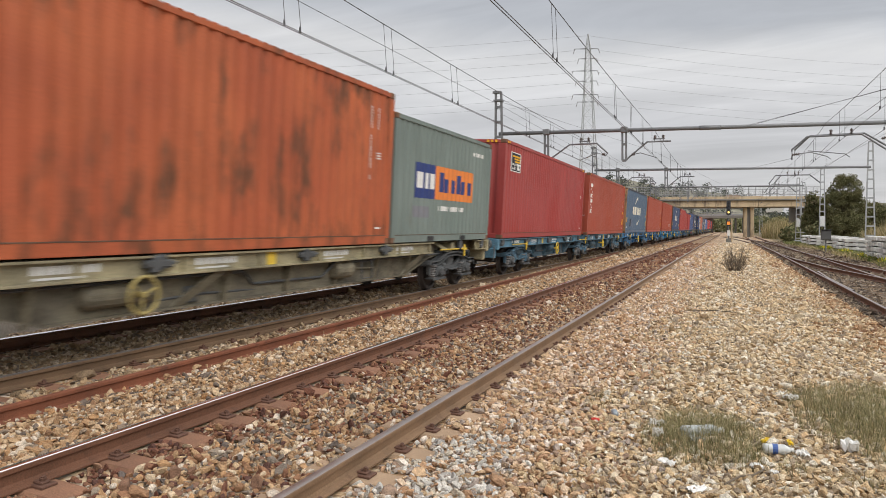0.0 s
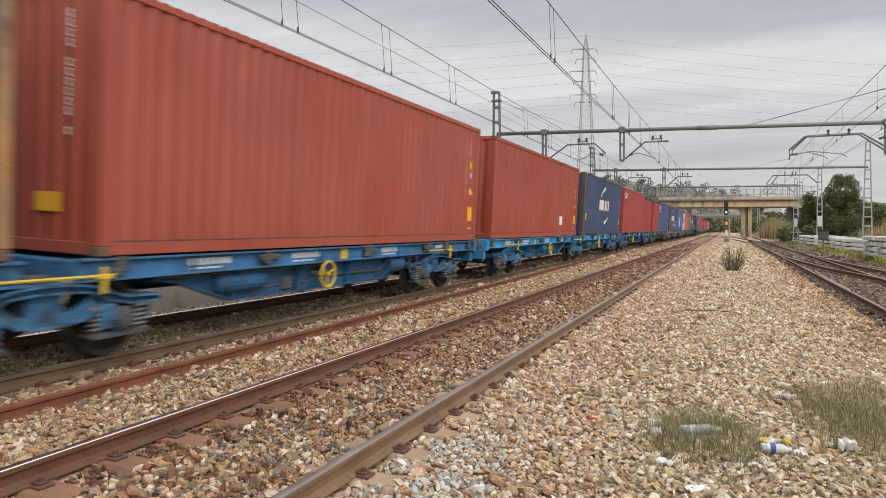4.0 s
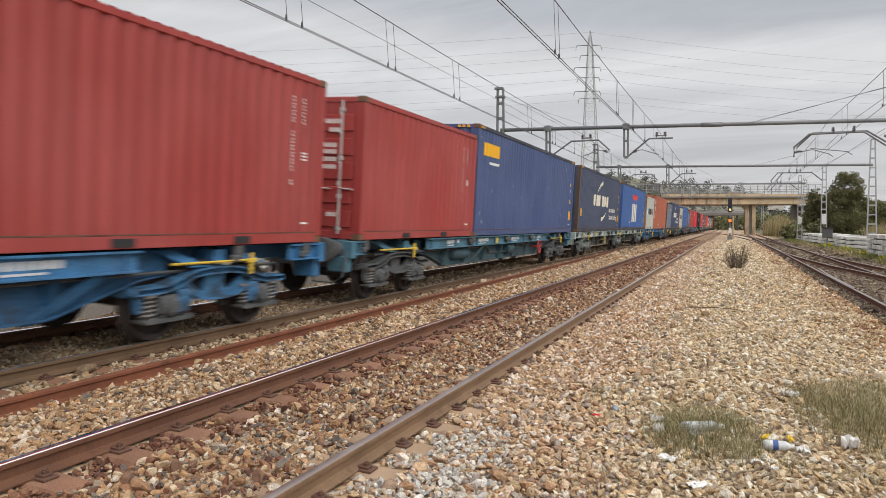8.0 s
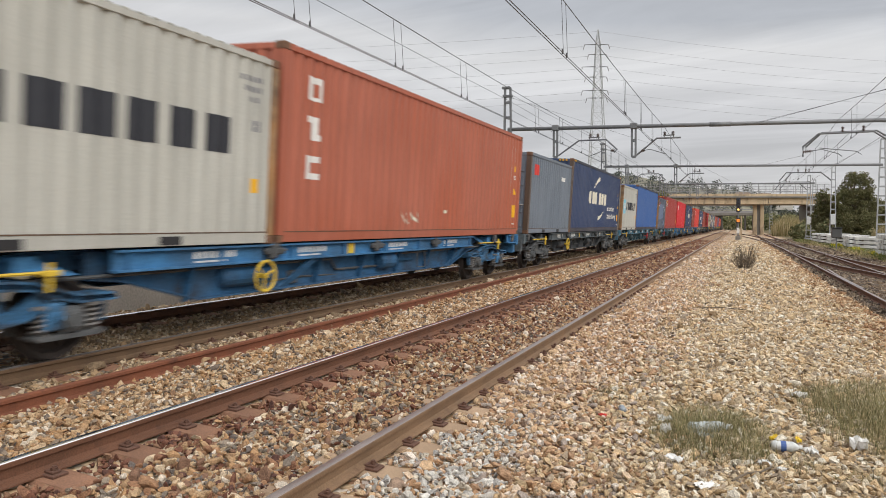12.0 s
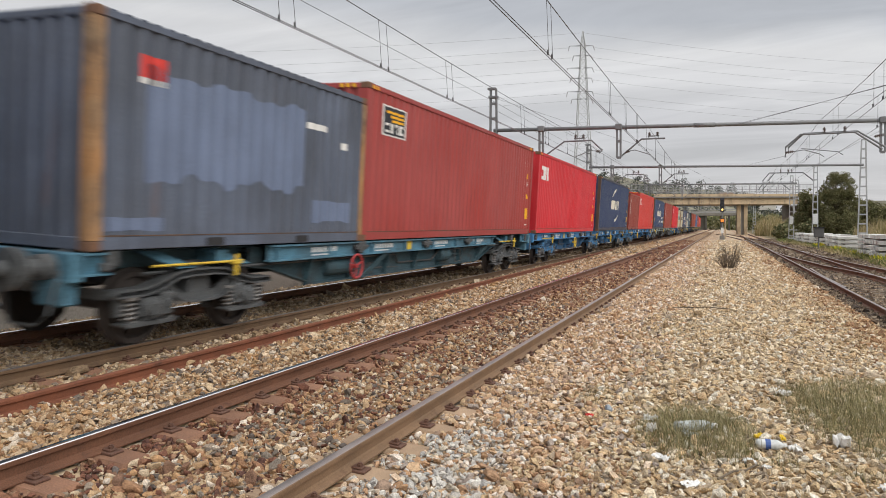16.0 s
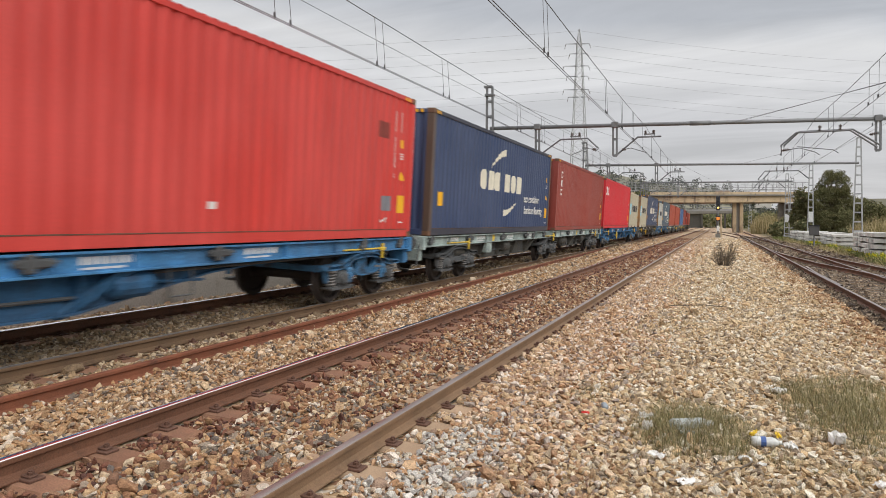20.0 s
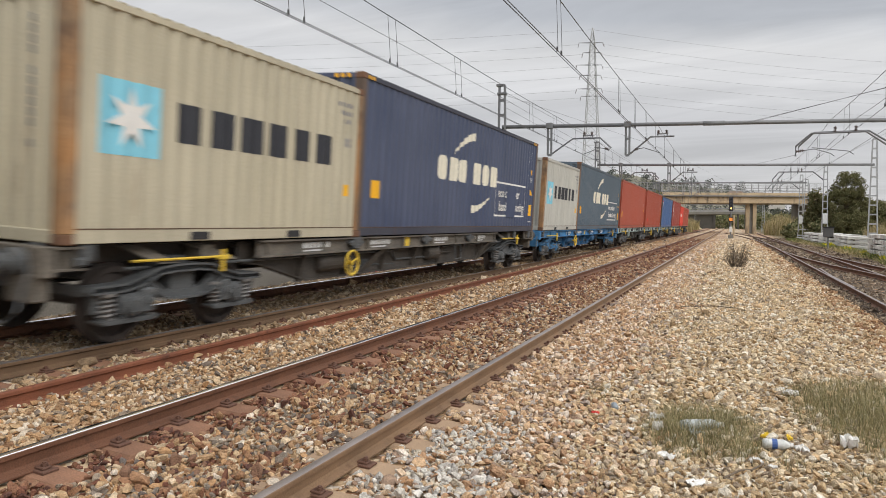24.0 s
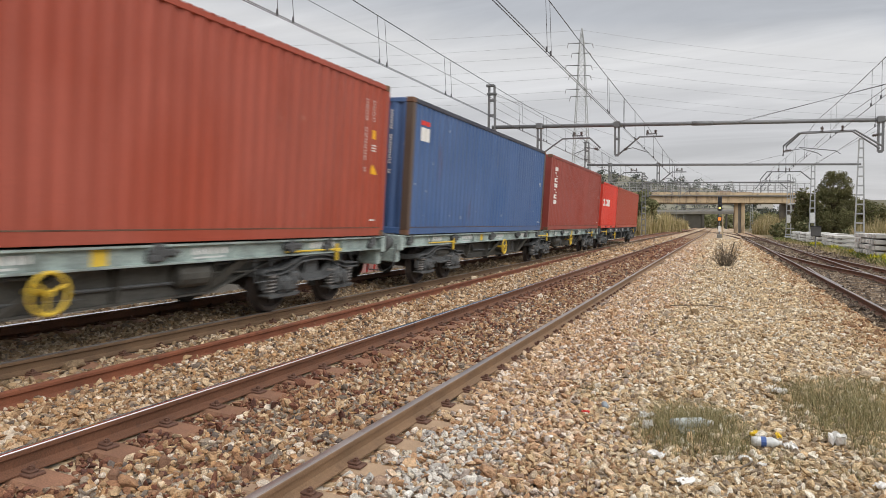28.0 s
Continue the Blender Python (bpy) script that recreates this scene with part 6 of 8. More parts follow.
def wagon(i, first, last, jointed, colour):
    """Container flat wagon in its own space: y along the train from the leading container's end."""
    p, under = WPAINTS[colour], UNDER_SHADED[colour]
    s0 = CONTAINERS[first][3]
    ends = [(CONTAINERS[k][3] - s0, CONTAINERS[k][3] + CONTAINERS[k][0] - s0) for k in range(first, last + 1)]
    total = ends[-1][1]
    w = tagged(empty("flat_wagon"), {"beige": "dusty beige", "teal": "dusty teal", "blue": "blue", "bright": "bright blue", "greygreen": "pale grey-green", "dark": "dark grey", "deep": "deep teal", "brown": "dirty brown"}[colour]
               + (" jointed flat wagon" if jointed else " flat wagon") + " with deep belly beams", "railway wagon", "wagons of the train")
    whole = jointed or i in (12, 16)
    back = 1.85 if i == 12 else 2.35
    spans = ends if jointed else [(0.0, total)]
    for a, b in spans:
        lo, hi = a - 0.18, b + 0.18
        for u, v in ([(lo, hi)] if whole else [(lo, a + 0.35), (a + 3.3, b - 3.75), (b - 0.75, hi)]):
            sl = cached(("sill", round(v - u, 2), colour), lambda: sill_mesh(-(v - u) / 2, (v - u) / 2, p))
            part("side_sill", sl, w, m=pose(0, (u + v) / 2, 0))
            part("side_sill", sl, w, m=pose(0, (u + v) / 2, 0, 0, 0, 180))
        if not whole:
            # inner sills, belly beams, braces and gussets take the grimy, shade-darkened paint
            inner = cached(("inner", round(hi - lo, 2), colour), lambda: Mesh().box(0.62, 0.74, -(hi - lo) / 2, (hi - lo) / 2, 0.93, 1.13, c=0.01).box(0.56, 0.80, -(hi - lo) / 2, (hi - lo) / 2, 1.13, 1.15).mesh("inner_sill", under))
            strut = cached(("strut", colour), lambda: Mesh().add([(0.98, -0.45, 1.15), (0.98, -0.12, 1.15), (1.17, 0.38, 0.93), (1.17, 0.05, 0.93), (0.95, -0.45, 1.15), (0.95, -0.12, 1.15), (1.14, 0.38, 0.93), (1.14, 0.05, 0.93)], [(0, 1, 2, 3), (4, 7, 6, 5), (0, 4, 5, 1), (1, 5, 6, 2), (2, 6, 7, 3), (3, 7, 4, 0)]).mesh("slanting_strut", p))
            for s in (0, 180):
                part("inner_sill", inner, w, m=pose(0, (lo + hi) / 2, 0, 0, 0, s))
            for y in (a + 1.35, a + 2.45, b - 2.95, b - 1.75):
                part("slanting_strut", strut, w, m=pose(0, y, 0))
        ba, bb = (a + 3.1 if a == 0 else a + 1.0), ((b - 5.2 if i in (12, 16) else b - 3.1) if abs(b - total) < 0.1 else b - 1.0)
        ra, rb = (1.7 if a == 0 else 1.5), ((3.1 if i in (12, 16) else 1.7) if abs(b - total) < 0.1 else 1.2)
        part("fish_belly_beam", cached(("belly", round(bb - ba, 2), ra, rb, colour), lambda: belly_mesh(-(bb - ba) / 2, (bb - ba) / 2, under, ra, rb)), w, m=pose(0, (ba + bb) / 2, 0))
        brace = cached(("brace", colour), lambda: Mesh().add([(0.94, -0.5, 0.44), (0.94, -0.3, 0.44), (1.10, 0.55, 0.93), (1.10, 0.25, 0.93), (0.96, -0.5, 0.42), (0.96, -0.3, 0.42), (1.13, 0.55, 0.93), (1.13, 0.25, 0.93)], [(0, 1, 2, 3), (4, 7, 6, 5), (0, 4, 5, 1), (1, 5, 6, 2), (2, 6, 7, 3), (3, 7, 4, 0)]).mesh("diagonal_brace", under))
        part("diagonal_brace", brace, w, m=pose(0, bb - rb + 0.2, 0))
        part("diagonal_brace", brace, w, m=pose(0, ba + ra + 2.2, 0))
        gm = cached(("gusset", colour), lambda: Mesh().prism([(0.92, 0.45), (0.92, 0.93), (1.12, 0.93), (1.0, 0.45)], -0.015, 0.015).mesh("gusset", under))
        span = bb - ba - 1.5 - max(1.5, rb)
        ng = max(2, int(span / 1.3))
        for g in range(ng + 1):
            part("gusset", gm, w, m=pose(0, ba + 1.5 + span * g / ng, 0))
        part("brake_pipe", cached(("pipe", round(b - a, 1)), lambda: Mesh().tube([(1.02, -(b - a) / 2 + 1.0, 0.88), (1.02, -1.2, 0.86), (0.96, -0.9, 0.66), (0.96, 1.0, 0.64), (1.02, 1.3, 0.86), (1.02, (b - a) / 2 - 1.0, 0.88)], 0.022, 6).mesh("brake_pipe", M_BOGIE)), w, m=pose(0, (a + b) / 2, 0))
        part("brake_rod", cached("brod", lambda: Mesh().tube([(0.9, -1.6, 0.55), (0.93, 0.2, 0.60), (0.9, 1.8, 0.55)], 0.02, 6).box(0.87, 0.97, -0.12, 0.12, 0.5, 0.72, c=0.02).mesh("brake_rod", M_BOGIE)), w, m=pose(0, (a + b) / 2 - 2.2, 0))
        part("air_tank", cached(("air", colour), lambda: Mesh().lathe(((0.0, -0.55), (0.10, -0.53), (0.15, -0.46), (0.15, 0.46), (0.10, 0.53), (0.0, 0.55)), n=14, axis="y", at=(0.96, 0, 0.72)).mesh("air_tank", under)), w, m=pose(0, (a + b) / 2 - 3.4, 0))
        cb = cached(("cross", colour), lambda: Mesh().box(-1.1, 1.1, -0.12, 0.12, 0.95, 1.14, c=0.01).mesh("cross_beam", p))
        for y in (lo + 0.12, hi - 0.12, a + 2.3, b - 2.3):
            part("cross_beam", cb, w, m=pose(0, y, 0))
        # small fittings along the sill
        bx = (a + b) / 2
        wy = (bx + 1.3 if a == 0 else bx - 1.4) if jointed else {5: 13.05, 9: 12.58}.get(i, 5.9)
        wm = M_RWHEEL if colour == "deep" else M_DULLWHEEL if i in (0, 6) else M_YROD
        if i not in (6, 13, 17) or (i == 17 and a > 0) or (i == 6 and a == 0):
            part("hand_brake_wheel", cached(("hw", wm.name), lambda: handwheel_mesh(wm)), w, "red hand brake wheel" if colour == "deep" else "yellow hand brake wheel", m=pose(0, wy, 0))
        elif i != 6 and a == 0:
            part("valve_box", cached(("vb", colour), lambda: Mesh().box(1.0, 1.16, -0.24, 0.24, 0.6, 0.93, c=0.02).box(1.155, 1.17, -0.18, 0.18, 0.66, 0.88, c=0.004).mesh("valve_box", p)), w, m=pose(0, bx - 1.15, 0))
        step_m = cached("step", lambda: Mesh().tube([(1.13, -0.2, 0.93), (1.16, -0.2, 0.55), (1.16, 0.2, 0.55), (1.13, 0.2, 0.93)], 0.015, 6).mesh("foot_step", M_BOGIE))
        part("foot_step", step_m, w, m=pose(0, bx + 2.3, 0))
        catch = cached("catch", lambda: Mesh().box(1.12, 1.21, -0.09, 0.09, 1.0, 1.20, c=0.02).box(1.13, 1.23, -0.16, -0.02, 0.96, 1.06, c=0.02).mesh("container_catch", M_BOGIE))
        for y in (a + 0.35, a + 6.2, b - 0.35, b - 2.0):
            part("container_catch", catch, w, m=pose(0, y, 0))
        fold = cached("fold", lambda: fold_mesh())
        for y in (bx - 3.0, bx + 3.0, bx + 0.2):
            part("container_lock", fold, w, "grey folding container lock", m=pose(0, y, 0))
        band = cached("band", lambda: Mesh().box(1.131, 1.136, -0.11, 0.11, 0.95, 1.14).mesh("yellow_band", M_YROD))
        part("yellow_band", band, w, "yellow band", m=pose(0, bx - 0.7, 0))
        plate = cached("plate", plate_mesh)
        for y in (bx - 4.2, bx - 1.9, bx + 1.2, bx + 4.0):
            part("number_plate", plate, w, "white lettering panel", m=pose(0, y, 0))
        part("brake_cylinder", cached(("tank", colour), lambda: Mesh().lathe(((0.0, -0.32), (0.13, -0.30), (0.17, -0.25), (0.17, 0.25), (0.13, 0.30), (0.0, 0.32)), n=14, axis="y", at=(0.98, 0, 0.74)).tube([(0.98, 0.3, 0.74), (0.98, 1.3, 0.7)], 0.02).mesh("brake_cylinder", under)), w, m=pose(0, bx + (0.9 if i % 2 else 1.6), 0))
    for y, d in ((2.35 if jointed else 1.88, 0), (total - back, 0)) + ((((ends[0][1] + ends[1][0]) / 2, 1),) if jointed else ()):
        bogie(w, y, BOGIEPAINT[colour] if colour in ("bright", "blue", "teal") or i == 6 else M_BOGIE, s0)
        lev = cached("lever", lever_mesh)
        part("brake_lever", lev, w, "yellow lever rod", m=pose(0, y, 0))
    bf = cached("buffer", buffer_mesh)
    for y, rz in ((-0.62, 0), (total + 0.62, 180)):
        for x in (-0.88, 0.88):
            part("buffer", bf, w, m=pose(x, y, 1.02, 0, 0, rz))
        hs = cached(("head", colour), lambda: Mesh().box(-1.2, 1.2, -0.08, 0.08, 0.86, 1.18, c=0.012).box(0.7, 1.1, -0.10, 0.10, 0.6, 0.9, c=0.02).mesh("headstock", p))
        part("headstock", hs, w, m=pose(0, y + (0.5 if rz == 0 else -0.5), 0))
        part("coupling", cached("coupl", coupling_mesh), w, m=pose(0, y, 0, 0, 0, rz))
        part("hand_rail", cached("hrail", lambda: Mesh().tube([(1.12, 0.35, 1.0), (1.15, 0.2, 0.55), (0.95, 0.2, 0.42), (0.55, 0.2, 0.42), (0.4, 0.25, 0.95)], 0.016, 6).mesh("hand_rail", M_BOGIE)), w, m=pose(0, y, 0, 0, 0, rz))
    return w


def fold_mesh():
    m = Mesh().box(1.12, 1.22, -0.22, 0.22, 1.02, 1.12, c=0.02).box(1.14, 1.24, -0.12, 0.0, 0.97, 1.17, c=0.015)
    m.tube([(1.2, -0.26, 1.08), (1.2, 0.26, 1.08)], 0.02, 8)
    return m.mesh("container_lock", M_BOGIE)


def plate_mesh():
    m = Mesh()
    for i in range(7):
        m.box(1.131, 1.135, -0.42 + 0.12 * i, -0.34 + 0.12 * i, 1.02, 1.11)
    m.box(1.131, 1.135, -0.4, 0.2, 0.965, 0.99)
    return m.mesh("number_plate", M_PLATE)


def lever_mesh():
    m = Mesh().tube([(1.16, -0.9, 0.98), (1.2, 0.55, 0.98), (1.2, 0.7, 0.98)], 0.018, 6).tube([(1.2, 0.6, 1.08), (1.2, 0.6, 0.78)], 0.03, 6)
    m.box(1.17, 1.23, 0.5, 0.72, 0.94, 1.0, c=0.01)
    return m.mesh("brake_lever", M_YROD)


def coupling_mesh():
    m = Mesh().tube([(0, 0.4, 1.0), (0, 0.05, 0.98), (0, -0.05, 0.9)], 0.05, 8).tube([(0.35, 0.4, 0.92), (0.36, 0.1, 0.6), (0.3, 0.02, 0.5), (0.2, 0.0, 0.75)], 0.025, 6)
    return m.mesh("coupling", M_BOGIE)


TRAIN = []
for (L, H, col, s, door, decor, label) in CONTAINERS:
    TRAIN.append((container(col, L, H, PAINTS[col], door, decor, label), s + L / 2, DECK))
for i, (a, b, jointed, col) in enumerate(WAGONS):
    TRAIN.append((wagon(i, a, b, jointed, col), CONTAINERS[a][3], 0.0))

# ---- overhead line ----
M_GALV = mat("galvanised_steel", (0.20, 0.205, 0.21), rough=0.6, metal=0.35, var=0.18, scale=2, bscale=40, bump=0.08, stain=(0.20, 0.14, 0.10), amount=0.12, sscale=2)
M_GALV_PALE = mat("pale_galvanised_steel", (0.40, 0.41, 0.415), rough=0.6, metal=0.25, var=0.15, scale=2, bscale=40, bump=0.08)
M_WIRE = mat("dark_wire", (0.10, 0.10, 0.105), rough=0.6, metal=0.3, var=0.1, scale=2, bump=0.0)
M_FAINT = mat("grey_power_line", (0.28, 0.28, 0.30), rough=0.6, var=0.1, scale=0.2, bump=0.0)
M_INSUL = mat("dark_insulator", (0.09, 0.06, 0.05), rough=0.35, var=0.15, scale=8, bump=0.03)


def ladder_post(m, x, y, z0, z1, w0, w1, d=0.16, along="x"):
    """Two channel legs joined by flat battens, narrowing upwards."""
    n = max(2, int((z1 - z0) / 0.75))
    leg = 0.045
    for s in (-1, 1):
        vs = []
        for z, w in ((z0, w0), (z1, w1)):
            for a, b in ((-leg, -d / 2), (leg, -d / 2), (leg, d / 2), (-leg, d / 2)):
                u, v = s * w / 2 + a, b
                vs.append((x + u, y + v, z) if along == "x" else (x + v, y + u, z))
        m.add(vs, [(0, 1, 5, 4), (1, 2, 6, 5), (2, 3, 7, 6), (3, 0, 4, 7), (4, 5, 6, 7), (3, 2, 1, 0)])
    for i in range(n + 1):
        z = z0 + (z1 - z0) * i / n
        w = w0 + (w1 - w0) * i / n
        for f in (-d / 2 - 0.008, d / 2 - 0.004):
            if along == "x":
                m.box(x - w / 2, x + w / 2, y + f, y + f + 0.012, z - 0.06, z + 0.06)
            else:
                m.box(x + f, x + f + 0.012, y - w / 2, y + w / 2, z - 0.06, z + 0.06)
    return m


def insulator(parent, p0, p1, name="insulator"):
    d = Vector(p1) - Vector(p0)
    m = Mesh()
    n = 4
    for i in range(n):
        a, b = Vector(p0) + d * (i / n), Vector(p0) + d * ((i + 0.45) / n)
        m.tube([a, b], 0.075, 8)
    m.tube([p0, p1], 0.03, 6)
    part(name, m.mesh(name, M_INSUL), parent, "dark ribbed insulator")


def stay_arm(parent, x0, x1, y, z):
    """Registration arm with its insulator and the clip on the contact wire."""
    part("steady_arm", Mesh().tube([(x0, y, z + 0.25), (x0 + 0.35 * (x1 - x0), y, z + 0.32), (x1, y, z + 0.03)], 0.022, 6).mesh("steady_arm", M_GALV), parent)
    insulator(parent, (x0, y, z + 0.25), (x0 + 0.14 * (x1 - x0), y, z + 0.27))


def gantry(xl, yl, xr, yr, zl, zr, top_l, top_r, splice=None):
    """Portal over the tracks: ladder posts and a long beam; also gives the beam's y and height at x."""
    g = tagged(empty("catenary_gantry"), "grey steel portal gantry carrying the overhead line", "gantry", "overhead line supports")

    def at(x):
        return yl + (yr - yl) * (x - xl) / (xr - xl)

    def level(x):
        return zl + (zr - zl) * (x - xl) / (xr - xl)
    part("post", ladder_post(Mesh(), xl, yl, ground_z(xl) - 0.2, top_l, 0.55, 0.30).mesh("post", M_GALV), g)
    part("post", ladder_post(Mesh(), xr, yr, ground_z(xr) - 0.2, top_r, 0.75, 0.30).mesh("post", M_GALV_PALE), g)
    part("post_bracket", Mesh().box(xl - 0.25, xl + 0.25, yl - 0.14, yl + 0.14, top_l - 0.5, top_l - 0.4).box(xl - 0.3, xl + 0.1, yl - 0.12, yl + 0.12, top_l - 0.05, top_l + 0.06).mesh("post_bracket", M_GALV), g)
    beam = Mesh().tube([(xl, yl, zl), (xr, yr, zr)], 0.10, 10)
    if splice is not None:
        beam.tube([(splice - 0.5, at(splice - 0.5), level(splice - 0.5)), (splice + 0.5, at(splice + 0.5), level(splice + 0.5))], 0.12, 10)
    part("beam", smooth(beam.mesh("beam", M_GALV)), g)
    return g, at, level


def drop(g, x, y, zt, zb):
    m = ladder_post(Mesh(), x, y, zb, zt + 0.12, 0.19, 0.19, d=0.13)
    m.box(x - 0.17, x + 0.17, y - 0.16, y + 0.16, zt - 0.13, zt + 0.16, c=0.02)
    part("drop_post", m.mesh("drop_post", M_GALV), g)


def arm(g, pts, y, carry):
    """Bent cantilever arm with a little frame of insulators that carries the messenger wire."""
    part("cantilever_arm", Mesh().tube([(a, y, b) for a, b in pts], 0.045, 8).mesh("cantilever_arm", M_GALV), g)
    cx, cz = carry
    part("saddle", Mesh().box(cx - 0.28, cx + 0.28, y - 0.05, y + 0.05, cz + 0.10, cz + 0.15).box(cx - 0.25, cx - 0.21, y - 0.03, y + 0.03, cz, cz + 0.12).box(cx + 0.21, cx + 0.25, y - 0.03, y + 0.03, cz, cz + 0.12).mesh("saddle", M_GALV), g)
    for o in (-0.2, 0.2):
        insulator(g, (cx + o, y, cz + 0.15), (cx + o, y, cz + 0.32))


def full_gantry(xl, yl, xr, yr, zl, zr, top, top_r, splice=None, right=True):
    g, at, level = gantry(xl, yl, xr, yr, zl, zr, top, top_r, splice)
    for x, zl in ((-9.05, 5.43), (-5.06, 5.34)):
        drop(g, x, at(x), level(x), zl)
    arm(g, [(-8.96, 5.53), (-7.85, 6.28), (-6.42, 6.27), (-5.85, 5.72), (-6.02, 5.58)], at(-7.3), (-7.05, 6.28))
    stay_arm(g, -6.0, -7.25, at(-7.3), 5.42)
    arm(g, [(-4.96, 5.43), (-3.93, 6.27), (-2.76, 6.25)], at(-3.5), (-3.34, 6.27))
    stay_arm(g, -4.71, -3.45, at(-3.5), 5.40)
    if right:
        drop(g, 7.12, at(7.12), level(7.12), 5.24)
        for o, k in ((0.0, 0.0), (0.14, 0.12)):
            part("cantilever_arm", Mesh().tube([(7.03 + o, at(4.5) + k, 5.34 + k), (5.88 + o, at(4.5) + k, 6.22 + 0.4 * k), (3.55 + o, at(4.5) + k, 6.23 + 0.4 * k), (2.88 + o, at(4.5) + k, 5.63), (2.88 + o, at(4.5) + k, 5.13 + 2 * k)], 0.045, 8).mesh("cantilever_arm", M_GALV), g)
        for x in (4.58, 5.46):
            insulator(g, (x, at(4.5), 6.27), (x, at(4.5), 6.52))
        insulator(g, (2.88, at(4.0), 5.36), (3.25, at(4.0), 5.40))
        part("steady_arm", Mesh().tube([(3.25, at(4.0), 5.40), (3.7, at(4.0), 5.46), (4.4, at(4.0), 5.22), (4.57, at(4.0), 5.08)], 0.022, 6).mesh("steady_arm", M_GALV), g)
        part("steady_arm", Mesh().tube([(3.6, at(4.0) + 0.2, 5.55), (5.2, at(4.0) + 0.2, 5.32), (5.41, at(4.0) + 0.2, 5.16)], 0.022, 6).mesh("steady_arm", M_GALV), g)
        insulator(g, (7.05, at(7.0), 6.05), (6.75, at(7.0), 6.0))
    return g


full_gantry(-11.6, 36.3, 9.2, 39.3, 7.0, 6.73, 9.25, 7.8, splice=-0.9)
full_gantry(-11.0, 62.0, 10.85, 67.0, 6.97, 6.75, 8.95, 8.85, right=False)
full_gantry(-9.6, 97.0, 8.9, 101.0, 7.3, 7.2, 8.6, 7.6, right=False)
full_gantry(-10.5, 186.0, 7.2, 187.0, 6.7, 6.7, 8.4, 7.3, right=False)
full_gantry(-10.5, 232.0, 6.5, 233.0, 6.7, 6.7, 8.4, 7.3, right=False)


def mast(x, y, top, armz, reach):
    """A single mast with a cantilever over the siding."""
    g = tagged(empty("catenary_mast"), "pale steel lattice mast with a cantilever arm", "mast", "overhead line supports")
    part("post", ladder_post(Mesh(), x, y, ground_z(x) - 0.2, top, 0.6, 0.32).mesh("post", M_GALV_PALE), g)
    for o in (0.0, 0.55):
        part("cantilever_arm", Mesh().tube([(x - 0.15, y + o * 0.3, armz - 0.95), (x - 1.2, y + o * 0.3, armz), (x - reach + 0.7 + o, y + o * 0.3, armz + 0.06), (x - reach + o, y + o * 0.3, armz - 0.85)], 0.06, 8).mesh("cantilever_arm", M_GALV), g)
    for o in (2.35, 2.7, 3.45):
        insulator(g, (x - o, y, armz + 0.06), (x - o, y, armz + 0.42))
    part("steady_arm", Mesh().tube([(x - reach + 0.2, y, armz - 0.95), (x - 2.4, y, armz - 1.0), (x - 2.0, y, armz - 1.15)], 0.03, 6).mesh("steady_arm", M_GALV), g)
    part("base_plate", Mesh().box(x - 0.45, x + 0.45, y - 0.3, y + 0.3, ground_z(x) - 0.2, ground_z(x) + 0.35, c=0.04).mesh("base_plate", M_GALV_PALE), g)
    part("identity_plate", Mesh().box(x - 0.22, x + 0.22, y - 0.2, y - 0.16, 1.9, 3.0).mesh("identity_plate", M_PLATE), g, "white plate")


mast(9.4, 86, 8.3, 7.55, 5.3)
mast(8.45, 103, 8.3, 7.33, 4.1)


def wires(name, label, spans, material=M_WIRE):
    """One run of overhead wire: each part is one conductor or dropper."""
    g = tagged(empty(name), label, "overhead wire")
    for nm, pts, r in spans:
        part(nm, Mesh().tube(pts, r, 5, cap=False).mesh(nm, material), g)
    return g


def catenary(x, zc, zm, sag, supports, twin=0.0, drops=(0.16, 0.2, 0.38, 0.42, 0.6, 0.64, 0.84, 0.88)):
    spans = []
    for o in ((-twin, twin) if twin else (0,)):
        spans.append(("contact_wire", [(x + o, y, zc) for y in (-60, 0, 37, 64, 99, 150, 300)], 0.0085))
    mes = []
    for a, b in zip(supports, supports[1:]):
        for i in range(9 if b != supports[-1] else 10):
            t = i / 9
            mes.append((x, a + (b - a) * t, zm - 4 * sag * t * (1 - t)))
        for t in drops:
            y = a + (b - a) * t
            z = zm - 4 * sag * t * (1 - t)
            spans.append(("dropper", [(x, y, z), (x + 0.02, y + 0.1, zc + 0.02)], 0.006))
            spans.append(("wire_clip", [(x, y + 0.1, zc), (x, y + 0.1, zc + 0.1)], 0.02))
    spans.append(("messenger_wire", mes, 0.010))
    return spans


SUP = (-34, 2, 37, 64, 99, 150)
wires("overhead_line", "dark twin contact wire with messenger and droppers", catenary(-7.3, 5.42, 6.64, 0.17, SUP, 0.03, (0.12, 0.135, 0.238, 0.252, 0.351, 0.362, 0.469, 0.482, 0.693, 0.707, 0.808, 0.823, 0.94)))
wires("overhead_line", "dark twin contact wire with messenger and droppers", catenary(-3.5, 5.43, 6.74, 0.18, SUP, 0.03, (0.12, 0.13, 0.362, 0.373, 0.610, 0.620, 0.725, 0.735, 0.836, 0.846, 0.955)))
wires("overhead_line", "dark contact wire over the siding", catenary(4.2, 5.3, 6.65, 0.3, SUP))
wires("overhead_line", "dark contact wire over the siding", catenary(5.3, 5.35, 6.7, 0.3, (-34, 2, 37, 86), drops=(0.2, 0.5, 0.8)))
